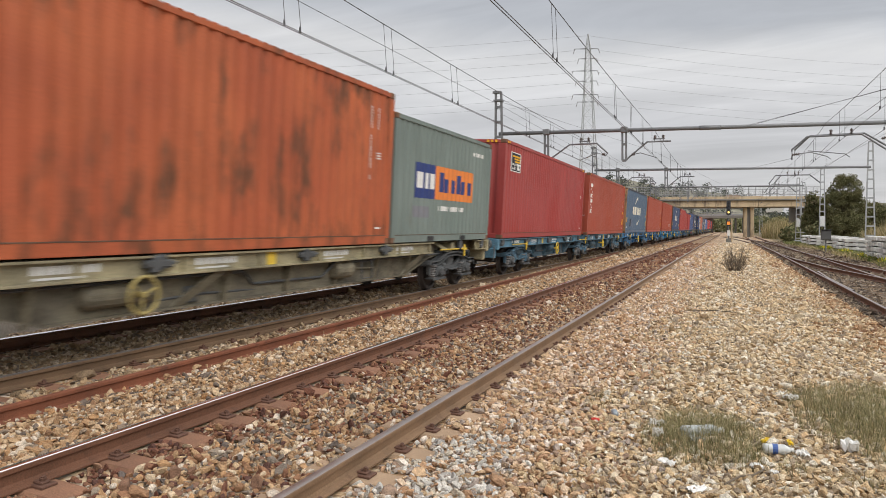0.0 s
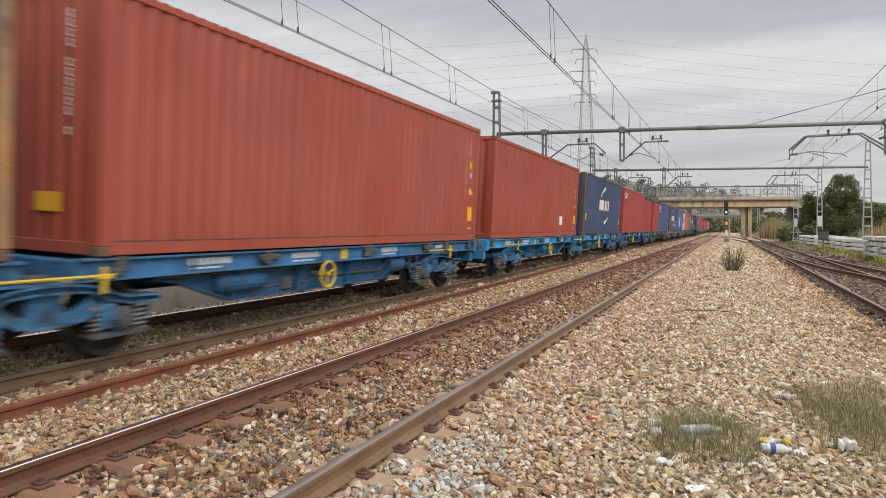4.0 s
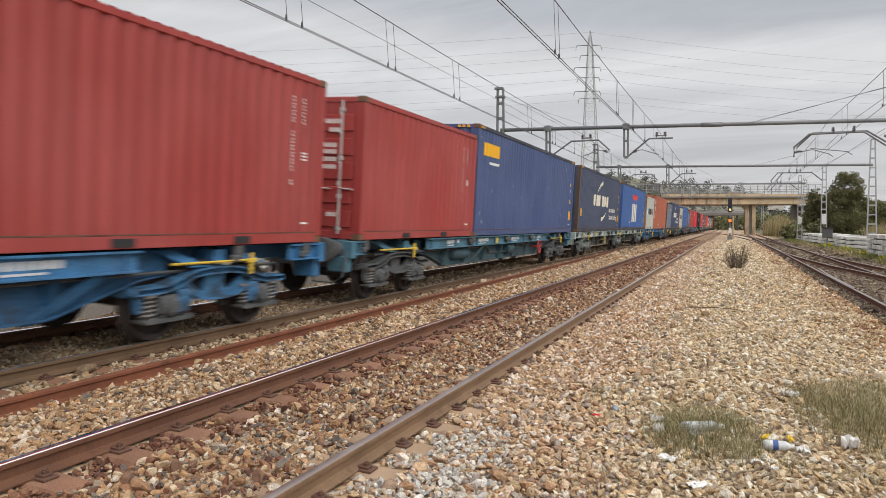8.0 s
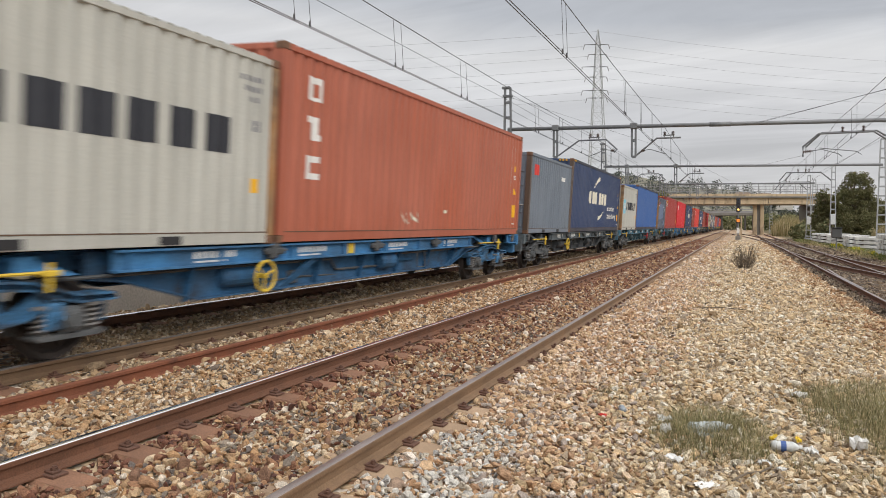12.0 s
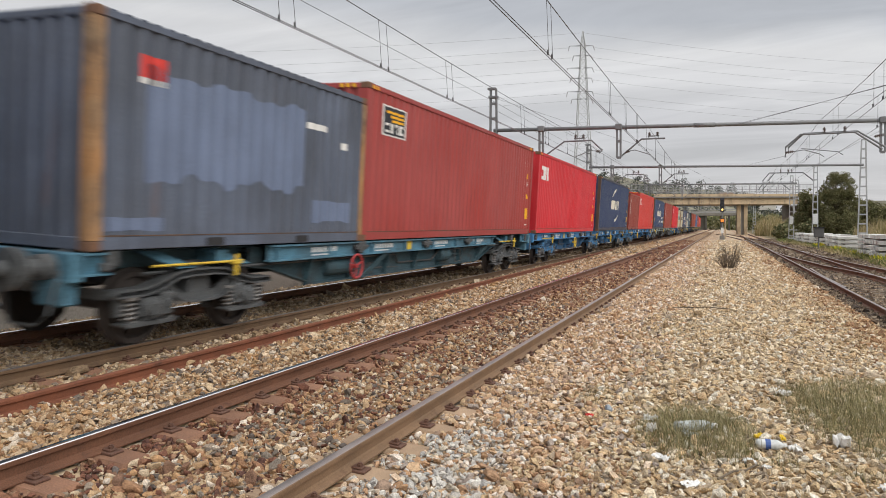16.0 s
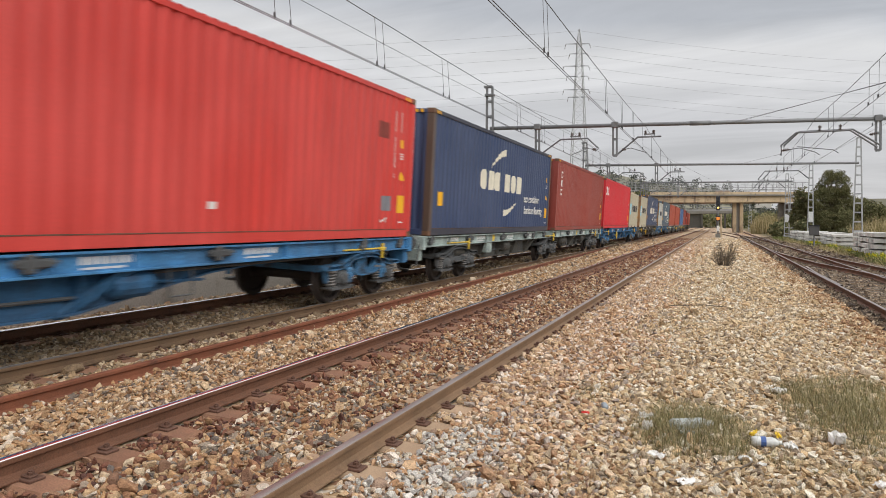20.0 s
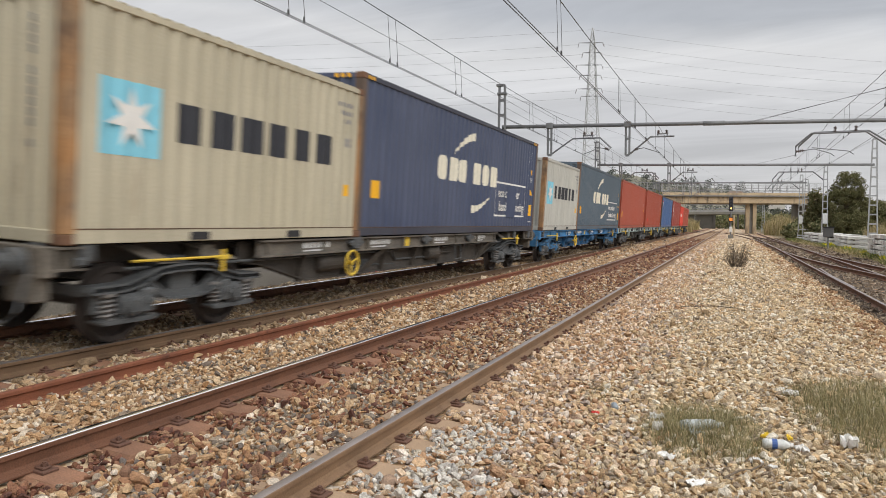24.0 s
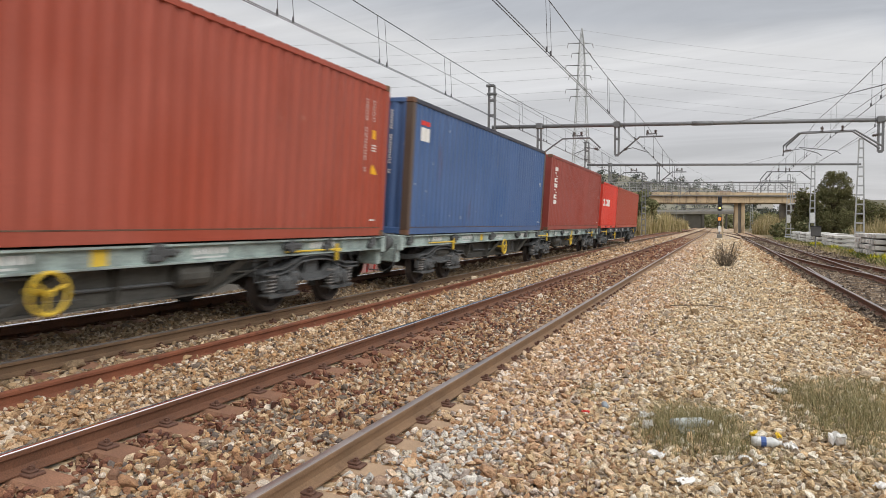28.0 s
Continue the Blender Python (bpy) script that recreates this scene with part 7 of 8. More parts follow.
wires("feeder_line", "feeder wires along the posts", [("feeder_wire", [(-11.6, y, 8.60 - 0.12 * math.sin(math.pi * ((y - 2) % 34.3) / 34.3)) for y in range(-30, 103, 4)], 0.009),
                                                  ("earth_wire", [(-11.3, 36.3, 8.8), (-9.8, 62, 8.3), (-9.6, 97, 8.2)], 0.009), ("earth_wire", [(-11.5, 36.3, 8.1), (-11.0, 62, 7.6), (-9.6, 97, 7.6)], 0.009),
                                                  ("cross_wire", [(-11.4, 36.3, 8.7), (-6.0, 62, 8.4), (-1.0, 97, 7.5)], 0.008),
                                                  ("cross_wire", [(0.64, 38.1, 6.85), (4.65, 25, 6.02), (6.2, 20, 5.72)], 0.008), ("cross_wire", [(0.84, 38.1, 6.85), (4.75, 25, 6.06), (6.3, 20, 5.76)], 0.008),
                                                  ("cross_wire", [(1.74, 64.9, 6.86), (2.9, 38.5, 5.2)], 0.008), ("cross_wire", [(9.2, 39.3, 7.5), (7.9, 86, 7.5)], 0.008)])

# ---- pylon and power lines ----


PX, PY, PH = -46.5, 250, 71.2
# cross arms: height, reach to the two sides
ARMS = ((66.0, 4.7, 3.6), (62.5, 3.3, 3.0), (58.2, 5.4, 3.3), (54.6, 4.2, 3.0), (49.8, 5.4, 3.3), (47.2, 3.8, 3.0))


def pylon(x, y, h):
    g = tagged(empty("electricity_pylon"), "tall grey lattice electricity pylon", "pylon")
    br = Mesh()
    prof = [(0, 6.2), (0.30, 4.6), (0.55, 3.2), (0.78, 2.0), (0.93, 1.2), (1.0, 0.15)]
    rot = Matrix.Rotation(0.35, 3, "Z")

    def corner(t, k):
        w = np.interp(t, [p[0] for p in prof], [p[1] for p in prof]) / 2 * 1.25
        a, b = ((-1, -1), (1, -1), (1, 1), (-1, 1))[k % 4]
        q = rot @ Vector((a * w, b * w, 0))
        return (x + q.x, y + q.y, t * h)
    for k in range(4):
        part("leg", Mesh().tube([corner(t, k) for t, _ in prof], 0.13, 4).mesh("leg", M_GALV_PALE), g)
    t = 0.0
    while t < 0.97:
        w = np.interp(t, [p[0] for p in prof], [p[1] for p in prof])
        t2 = min(t + w * 1.15 / h, 0.985)
        for k in range(4):
            br.tube([corner(t, k), corner(t2, k + 1)], 0.055, 3, cap=False).tube([corner(t, k + 1), corner(t2, k)], 0.055, 3, cap=False).tube([corner(t2, k), corner(t2, k + 1)], 0.045, 3, cap=False)
        t = t2
    part("bracing", br.mesh("bracing", M_GALV_PALE), g)
    for z, r, q in ARMS:
        for s, reach in ((-1, r), (1, q)):
            tip = Vector((x, y, z)) + (rot @ Vector((s * reach, 0, 0)))
            root = Vector((x, y, z)) + (rot @ Vector((s * 0.6, 0, 0)))
            part("cross_arm", Mesh().tube([root, tip], 0.22, 4, r1=0.08).mesh("cross_arm", M_GALV), g)
            part("insulator_string", Mesh().tube([tip, tip + Vector((0.5 * s, 0.2, -1.6))], 0.09, 5).mesh("insulator_string", M_INSUL), g)
    return g


pylon(PX, PY, PH)
pl = []
for z, r, q in ARMS + ((PH, 0.0, 0.0),):
    for a, b, sag in ((Vector((PX - r * 0.94, PY - r * 0.34, z - 0.6)), Vector((-330, 160, z + 1)), 4.5), (Vector((PX + q * 0.94, PY + q * 0.34, z - 0.6)), Vector((190, 420, z + 5)), 7)):
        pl.append(("power_line", [a.lerp(b, i / 14) - Vector((0, 0, 4 * sag * (i / 14) * (1 - i / 14))) for i in range(15)], 0.035))
wires("power_lines", "thin grey high-voltage power lines", pl, M_FAINT)

# ---- bridge ----
M_BEAM = mat("stained_bridge_concrete", (0.50, 0.385, 0.25), rough=0.9, var=0.2, scale=0.5, bscale=14, bump=0.2, stain=(0.16, 0.12, 0.09), amount=0.6, sscale=0.7, stretch=(1, 1, 0.3))
M_DARKC = mat("weathered_concrete", (0.20, 0.19, 0.17), rough=0.9, var=0.2, scale=0.5, bscale=14, bump=0.2)
M_SOOTC = mat("sooty_concrete", (0.085, 0.08, 0.07), rough=0.9, var=0.3, scale=0.4, bscale=10, bump=0.2)
M_FENCE = mat("grey_bridge_fence", (0.30, 0.30, 0.30), rough=0.6, var=0.15, scale=1, bump=0.05)


def bridge():
    """Two-span road bridge that crosses the tracks askew; in its own space x runs along the deck from the middle pier."""
    b = tagged(empty("road_bridge", pose(3.65, 156, 0, 0, 0, 26)), "stained concrete road bridge with a grey railing", "bridge")
    xa, xb, y0, y1 = -40.0, 12.6, -4.0, 4.0
    part("deck", Mesh().box(xa, xb, y0 - 0.55, y1 + 0.55, 7.25, 7.55, c=0.05).mesh("deck", M_DARKC), b)
    for y in (y0, y1 - 0.6):
        for u, v in ((xa, -0.02), (0.02, xb)):
            part("girder", Mesh().box(u, v, y, y + 0.6, 5.98, 7.25, c=0.04).mesh("girder", M_BEAM), b)
    for y in np.linspace(y0 + 1.7, y1 - 2.0, 3):
        part("girder", Mesh().box(xa, xb, y, y + 0.5, 6.2, 7.25).mesh("girder", M_DARKC), b)
    for q in (-2.6, 2.6):
        for x in (-0.98, 0.30):
            part("column", cached("bcol", lambda: Mesh().box(0, 0.68, -0.5, 0.5, -0.3, 5.98, c=0.05).mesh("column", M_BEAM)), b, m=pose(0, 0, 0, 0, 0, -26) @ pose(x, q, 0))
        part("pier_wall", cached("bpw", lambda: Mesh().box(-0.30, 0.30, -0.2, 0.2, -0.3, 5.98).mesh("pier_wall", M_DARKC)), b, m=pose(0, 0, 0, 0, 0, -26) @ pose(0, q, 0))
    for x in (-23.5, 12.2):
        part("abutment", Mesh().box(x - 1.0, x + 1.5, y0 - 0.6, y1 + 0.6, -0.3, 5.98, c=0.06).mesh("abutment", M_DARKC), b)
    for y in (y0 - 0.35, y1 + 0.1):
        part("parapet", Mesh().box(xa, xb, y, y + 0.25, 7.55, 8.05, c=0.03).mesh("parapet", M_BEAM), b)
        for x in np.arange(xa + 0.3, xb, 1.5):
            part("fence_post", cached("fpost", lambda: Mesh().box(-0.045, 0.045, -0.04, 0.04, 8.0, 10.0).mesh("fence_post", M_FENCE)), b, m=pose(x, y + 0.12, 0))
        for z in (8.35, 8.9, 9.9):
            part("fence_rail", cached(("frail", z), lambda: Mesh().box(xa, xb, -0.03, 0.03, z, z + 0.08).mesh("fence_rail", M_FENCE)), b, m=pose(0, y + 0.12, 0))
    wire = Mesh()
    for x in np.arange(xa + 0.3, xb, 0.25):
        wire.box(x - 0.009, x + 0.009, y0 - 0.235, y0 - 0.225, 8.05, 9.9)
    tagged(part("fence_bars", wire.mesh("fence_bars", M_FENCE), b, "thin grey bars between the posts"), kind="stuff")
    return b


bridge()


def far_bridge():
    """A low dark underpass far down the line: a slab on piers, with a pale cutting seen through it."""
    b = tagged(empty("far_bridge"), "distant grey concrete overbridge across the tracks", "bridge")
    part("deck", Mesh().box(-30, 8.2, 285, 291, 5.6, 6.6, c=0.1).mesh("deck", M_DARKC), b)
    part("side_wall", Mesh().box(-30, -6.4, 286, 290, -0.3, 5.6).mesh("side_wall", M_SOOTC), b)
    for x in (-6.4, -0.9, 1.9, 4.6, 7.2):
        part("pier", Mesh().box(x, x + 0.7, 285.5, 290.5, -0.3, 5.6, c=0.05).mesh("pier", M_SOOTC), b)
    part("railing", Mesh().box(-30, 8.2, 285, 285.2, 6.6, 7.3).mesh("railing", M_FENCE), b)


far_bridge()

# ---- vegetation ----
PINE = ((0.15, 0.152, 0.068), (0.115, 0.12, 0.052), (0.20, 0.19, 0.09), (0.09, 0.098, 0.045), (0.20, 0.18, 0.09), (0.14, 0.12, 0.06))
OLIVE = ((0.18, 0.185, 0.085), (0.13, 0.14, 0.065), (0.24, 0.235, 0.12), (0.10, 0.11, 0.055), (0.30, 0.27, 0.15))
REED = ((0.42, 0.335, 0.18), (0.34, 0.27, 0.14), (0.27, 0.23, 0.10), (0.48, 0.40, 0.24), (0.22, 0.19, 0.08))
FARG = ((0.095, 0.105, 0.085), (0.075, 0.085, 0.072), (0.125, 0.13, 0.10), (0.06, 0.068, 0.06))
DRY = ((0.299, 0.259, 0.13), (0.194, 0.182, 0.078), (0.405, 0.348, 0.19), (0.141, 0.142, 0.06), (0.484, 0.419, 0.259), (0.246, 0.205, 0.104), (0.106, 0.103, 0.048))
M_PINE = mat("pine_needles", (0, 0, 0), rough=0.8, var=0.25, scale=0.6, bump=0, island=PINE, spec=0.15)
M_OLIVE = mat("olive_leaves", (0, 0, 0), rough=0.8, var=0.25, scale=0.6, bump=0, island=OLIVE, spec=0.15)
M_REED = mat("reed_blades", (0, 0, 0), rough=0.8, var=0.2, scale=0.5, bump=0, island=REED, spec=0.15)
M_FARG = mat("hazy_leaves", (0, 0, 0), rough=0.9, var=0.25, scale=0.05, bump=0, island=FARG, spec=0.1)
M_GRASS = mat("dry_grass_blades", (0, 0, 0), rough=0.8, var=0.25, scale=3, bump=0, island=DRY, spec=0.15)
M_BARK = mat("grey_bark", (0.12, 0.095, 0.07), rough=0.95, var=0.3, scale=4, bscale=20, bump=0.5)
M_TWIG = mat("dry_twig", (0.14, 0.11, 0.078), rough=0.9, var=0.25, scale=6, bump=0.1)


def leaf_cloud(rng, lobes, n, size):
    """Small bent leaf clumps spread through the outer shells of several lobes."""
    lobes = np.array(lobes, float)
    w = lobes[:, 3] ** 2
    pick = rng.choice(len(lobes), n, p=w / w.sum())
    d = rng.normal(size=(n, 3)); d /= np.linalg.norm(d, axis=1)[:, None]
    r = lobes[pick, 3] * rng.uniform(0.45, 1.06, n) ** 0.6
    c = lobes[pick, :3] + d * r[:, None] * np.array([1, 1, 0.85])
    a = rng.normal(size=(n, 3)); a /= np.linalg.norm(a, axis=1)[:, None]
    b = np.cross(a, d + rng.normal(size=(n, 3)) * 0.6); b /= np.linalg.norm(b, axis=1)[:, None]
    s = size * rng.uniform(0.5, 1.4, n)[:, None]
    v = np.stack([c - a * s, c + b * s * 0.5, c + a * s, c - b * s * 0.5 + d * s * 0.3], 1)
    f = np.arange(n * 4).reshape(n, 4)
    return v.reshape(-1, 3), f


def tree(x, y, h, r, seed, material, label, n=9000, size=0.16, trunk=0.35, base=0.0, squash=1.0, name="tree", masses=()):
    rng = np.random.default_rng(seed)
    t = tagged(empty(name, pose(x, y, base)), label, "tree")
    m = Mesh().tube([(0, 0, -0.3), (0.1, 0, h * 0.25), (-0.05, 0.1, h * 0.55), (0, 0, h * 0.85)], r * 0.075, 8, r1=r * 0.02)
    lobes = []
    for i in range(36):
        a, z = rng.uniform(0, 2 * math.pi), rng.uniform(trunk * h, h * 0.86)
        k = r * 0.62 * math.sin(math.pi * min(0.95, max(0.12, (z / h - trunk * 0.4) / (1.05 - trunk * 0.4)))) * rng.uniform(0.75, 1.1)
        p = (k * math.cos(a), k * math.sin(a) * squash, z)
        m.tube([(0, 0, max(0.2, z - h * 0.18)), (p[0] * 0.5, p[1] * 0.5, z - h * 0.06), p], r * 0.025, 5, r1=r * 0.008)
        lobes.append((*p, r * rng.uniform(0.2, 0.36)))
    lobes.append((0, 0, h * 0.84, r * 0.38))
    lobes.append((0, 0, h * 0.6, r * 0.62))
    part("trunk", m.mesh("trunk", M_BARK), t)
    if masses:
        # boughs of needles over the skin of several swelling masses, with gaps between them
        lobes = []
        for mx, my, mz, rx, rz in masses:
            for i in range(int(95 * rx)):
                d = Vector((rng.normal(), rng.normal(), rng.normal() * 0.9 + 0.15)).normalized()
                k = rng.uniform(0.55, 0.98)
                lobes.append((mx + d.x * rx * k, my + d.y * rx * k, max(0.4, mz + d.z * rz * k), rng.uniform(0.16, 0.36) * rx ** 0.5))
        v, f = leaf_cloud(rng, lobes, n, size)
    else:
        v, f = leaf_cloud(rng, lobes, n, size)
    part("crown", bulk("crown", v, f, material), t)
    return t


def blades(name, label, category, material, seed, spots, n, height, width, lean=0.35):
    """Upright blades, each bent once, in patches (x, y, radius x, radius y)."""
    rng = np.random.default_rng(seed)
    sp = np.array(spots, float)
    w = sp[:, 2] * sp[:, 3]
    k = rng.choice(len(sp), n, p=w / w.sum())
    a, q = rng.uniform(0, 2 * math.pi, n), np.sqrt(rng.uniform(0, 1, n))
    x, y = sp[k, 0] + sp[k, 2] * q * np.cos(a), sp[k, 1] + sp[k, 3] * q * np.sin(a)
    z = np.interp(x, [g[0] for g in GROUND], [g[1] for g in GROUND]) - 0.02
    h = height * rng.uniform(0.45, 1.2, n) * (1 - 0.45 * q)
    b = rng.uniform(0, 2 * math.pi, n)
    side = np.stack([np.cos(b), np.sin(b), 0 * b], 1) * (width * rng.uniform(0.6, 1.4, n))[:, None]
    tilt = rng.normal(size=(n, 2)) * lean
    p0 = np.stack([x, y, z], 1)
    p1 = p0 + np.stack([tilt[:, 0] * h * 0.35, tilt[:, 1] * h * 0.35, h * 0.6], 1)
    p2 = p0 + np.stack([tilt[:, 0] * h * 1.0, tilt[:, 1] * h * 1.0, h], 1)
    v = np.stack([p0 - side, p0 + side, p1 + side * 0.7, p2, p1 - side * 0.7], 1).reshape(-1, 3)
    f = (np.array([(0, 1, 2), (0, 2, 4), (4, 2, 3)])[None] + (np.arange(n) * 5)[:, None, None]).reshape(-1, 3)
    return tagged(part(name, bulk(name, v, f, material)), label, category, kind="stuff")


tree(12.3, 93, 8.3, 3.0, 21, M_PINE, "broad olive-green pine tree beside the siding", n=80000, size=0.065, trunk=0.18, base=-0.3, masses=((0.25, 0, 6.0, 1.75, 2.5), (1.2, 0.3, 3.9, 1.5, 2.2), (-0.8, -0.3, 4.4, 1.8, 2.2), (0.2, -0.6, 2.2, 2.3, 1.9)))
tree(9.5, 95, 6.2, 1.9, 22, M_PINE, "smaller dark green pine beside the big one", n=30000, size=0.075, trunk=0.15, base=-0.3, masses=((0, 0, 4.9, 1.0, 1.6), (-0.1, 0.2, 2.8, 1.35, 2.0), (0.8, 0, 3.2, 1.2, 1.6)))
tree(17.2, 104, 5.6, 3.2, 23, M_PINE, "dark green tree behind the stacked sleepers", n=16000, size=0.11, trunk=0.15, base=-0.3, masses=((0, 0, 3.6, 1.9, 1.9), (-1.3, 0, 2.3, 1.5, 1.7), (1.4, 0, 2.8, 1.6, 1.9)))
tree(22.5, 108, 6.0, 3.5, 24, M_PINE, "dark green tree behind the stacked sleepers", n=16000, size=0.11, trunk=0.15, base=-0.3, masses=((0, 0, 3.8, 2.0, 2.0), (-1.6, 0, 2.5, 1.6, 1.8), (1.5, 0, 2.9, 1.6, 2.0)))
tree(-10.9, 112, 7.6, 2.3, 25, M_OLIVE, "green tree at the end of the bridge", n=7000, size=0.22, trunk=0.2)
tree(-15.0, 122, 6.0, 3.2, 26, M_OLIVE, "green tree at the end of the bridge", n=6000, size=0.25, trunk=0.2)
for i, (x, y, h, r) in enumerate(((10.6, 122, 3.6, 2.2), (13.4, 121, 4.2, 2.6), (9.0, 116, 2.2, 1.6))):
    tree(x, y, h, r, 31 + i, M_OLIVE, "grey-green shrub beyond the siding", n=6000, size=0.12, trunk=0.05, base=-0.3, name="shrub")
for i, (x, y, h, r) in enumerate(((9.8, 92, 2.6, 2.0), (7.6, 108, 2.2, 1.3), (12.6, 80, 1.5, 1.5))):
    tree(x, y, h, r, 41 + i, M_OLIVE, "low grey-green shrub under the pine", n=3000, size=0.16, trunk=0.05, base=-0.3, name="shrub")
blades("reeds", "tall yellow-green reeds beside the far track", "reeds", M_REED, 51, ((-10.6, 112, 1.5, 10), (-11.8, 126, 2.2, 14), (-9.7, 136, 1.6, 12), (-12.6, 100, 1.6, 8), (-10.0, 145, 3.0, 4), (8.2, 136, 2.8, 7), (12.0, 132, 3.0, 6)), 13000, 4.3, 0.035, 0.16)
blades("reeds", "tall pale reeds behind the stacked sleepers", "reeds", M_REED, 52, ((13.6, 76, 1.8, 5), (16.5, 82, 2.5, 6), (15.0, 70, 1.5, 4)), 5000, 2.9, 0.03, 0.16)
blades("reeds", "yellow reeds beyond the bridge", "reeds", M_REED, 53, ((-14, 200, 6, 22), (12, 178, 5, 12)), 4000, 4.5, 0.06, 0.16)
blades("weeds", "green weeds along the siding", "weeds", mat("weed_blades", (0, 0, 0), rough=0.8, var=0.25, scale=2, bump=0, island=((0.12, 0.16, 0.04), (0.09, 0.13, 0.035), (0.17, 0.18, 0.06), (0.22, 0.20, 0.09)), spec=0.15), 54,
       ((7.5, 44, 0.7, 6), (7.7, 56, 0.6, 7), (7.7, 68, 0.7, 8), (6.9, 36, 0.5, 4), (8.6, 60, 0.8, 14), (7.0, 86, 1.2, 12)), 9000, 0.42, 0.02, 0.5)
blades("straw", "dry brown grass beyond the siding", "grass", M_REED, 59, ((7.3, 50, 1.0, 14), (8.2, 66, 1.2, 20), (10.5, 90, 3.0, 14), (6.6, 80, 0.8, 16), (6.9, 34, 0.6, 6)), 9000, 0.38, 0.018, 0.6)
blades("yellow_flowers", "bright yellow flowers among the weeds", "flowers", mat("yellow_petals", (0, 0, 0), rough=0.7, var=0.2, scale=3, bump=0, island=((0.62, 0.52, 0.03), (0.5, 0.45, 0.03), (0.2, 0.25, 0.04)), spec=0.15), 55,
       ((7.45, 40, 0.45, 2.6), (7.6, 47, 0.4, 2.2), (7.7, 57, 0.35, 2.0), (7.6, 66, 0.4, 2.5), (7.1, 35, 0.35, 1.8)), 2600, 0.5, 0.035, 0.3)
blades("dry_grass", "clump of dry green-brown grass", "grass", M_GRASS, 56, ((-0.22, 6.1, 0.46, 0.8), (-0.02, 6.05, 0.34, 0.6), (-0.38, 5.95, 0.2, 0.5), (0.12, 5.55, 0.15, 0.25)), 4300, 0.28, 0.0015, 0.4)
blades("dry_grass", "wide patch of dry green-brown grass", "grass", M_GRASS, 57, ((0.95, 7.0, 0.42, 0.9), (1.3, 6.6, 0.5, 1.0), (1.3, 7.9, 0.5, 0.7), (0.75, 7.7, 0.25, 0.5)), 7800, 0.29, 0.0015, 0.4)
blades("dry_grass", "thin dry grass in the gravel", "grass", M_GRASS, 58, ((-1.15, 7.2, 0.25, 0.35), (0.45, 5.5, 0.2, 0.15), (-0.5, 5.2, 0.12, 0.12), (0.9, 5.4, 0.3, 0.2), (1.5, 5.9, 0.4, 0.4)), 1500, 0.14, 0.0018, 0.5)


def twig_bush(x, y):
    b = tagged(empty("dry_bush", pose(x, y, -0.05)), "leafless grey-brown twiggy bush in the gravel", "bush")
    rng = np.random.default_rng(61)
    for i in range(64):
        a = rng.uniform(0, 2 * math.pi)
        r, h = rng.uniform(0.1, 0.62), rng.uniform(0.35, 1.08)
        p = [(0.12 * math.cos(a), 0.12 * math.sin(a), 0), (r * 0.75 * math.cos(a + 0.2), r * 0.75 * math.sin(a + 0.2), h * 0.5), (r * math.cos(a), r * math.sin(a), h)]
        m = Mesh().tube(p, 0.009, 4, r1=0.004)
        for k in range(9):
            q = Vector(p[1]).lerp(Vector(p[2]), rng.uniform(-0.4, 1))
            o = Vector((rng.normal() * 0.10, rng.normal() * 0.10, rng.uniform(0.02, 0.2)))
            m.tube([q, q + o * 0.6, q + o + Vector((0, 0, 0.03))], 0.004, 3, r1=0.002)
        part("twig", m.mesh("twig", M_TWIG), b)


twig_bush(0.2, 30.4)

# ---- beside the siding ----
M_CONC = mat("pale_stacked_concrete", (0.55, 0.54, 0.51), rough=0.9, var=0.18, scale=2, bscale=30, bump=0.2, stain=(0.25, 0.22, 0.18), amount=0.2, sscale=2, rand=0.15)


def sleeper_stack(x, y, layers, across, turn, seed):
    """Concrete sleepers piled in layers with dark timber battens between."""
    rng = random.Random(seed)
    s = tagged(empty("sleeper_stack", pose(x, y, ground_z(x), 0, 0, turn)), "stack of pale concrete sleepers on battens", "sleeper stack", "stacked sleepers")
    sm = cached("stack_sleeper", lambda: Mesh().box(-1.3, -0.45, -0.14, 0.14, 0, 0.22, c=0.02).box(-0.45, 0.45, -0.11, 0.11, 0, 0.17, c=0.02).box(0.45, 1.3, -0.14, 0.14, 0, 0.22, c=0.02).mesh("sleeper", M_CONC))
    bt = cached(("batten", across), lambda: Mesh().box(-0.05, 0.05, -0.18 * across, 0.18 * across, 0, 0.07).mesh("batten", M_TIMBER))
    for k in range(layers):
        for b in (-0.85, 0.85):
            part("batten", bt, s, m=pose(b, 0, 0.3 * k))
        for j in range(across):
            part("sleeper", sm, s, m=pose(rng.uniform(-0.05, 0.05), (j - (across - 1) / 2) * 0.32, 0.3 * k + 0.07, 0, 0, rng.uniform(-1, 1)))


for i, (x, y, n) in enumerate(((8.55, 41.6, 5), (8.75, 46.0, 5), (9.3, 60.0, 4), (9.2, 63.5, 4), (9.1, 70.5, 4), (9.0, 74.5, 4), (8.7, 79, 4), (8.5, 83, 4))):
    sleeper_stack(x, y, n, 8, 4 * math.sin(i * 2.3), i)


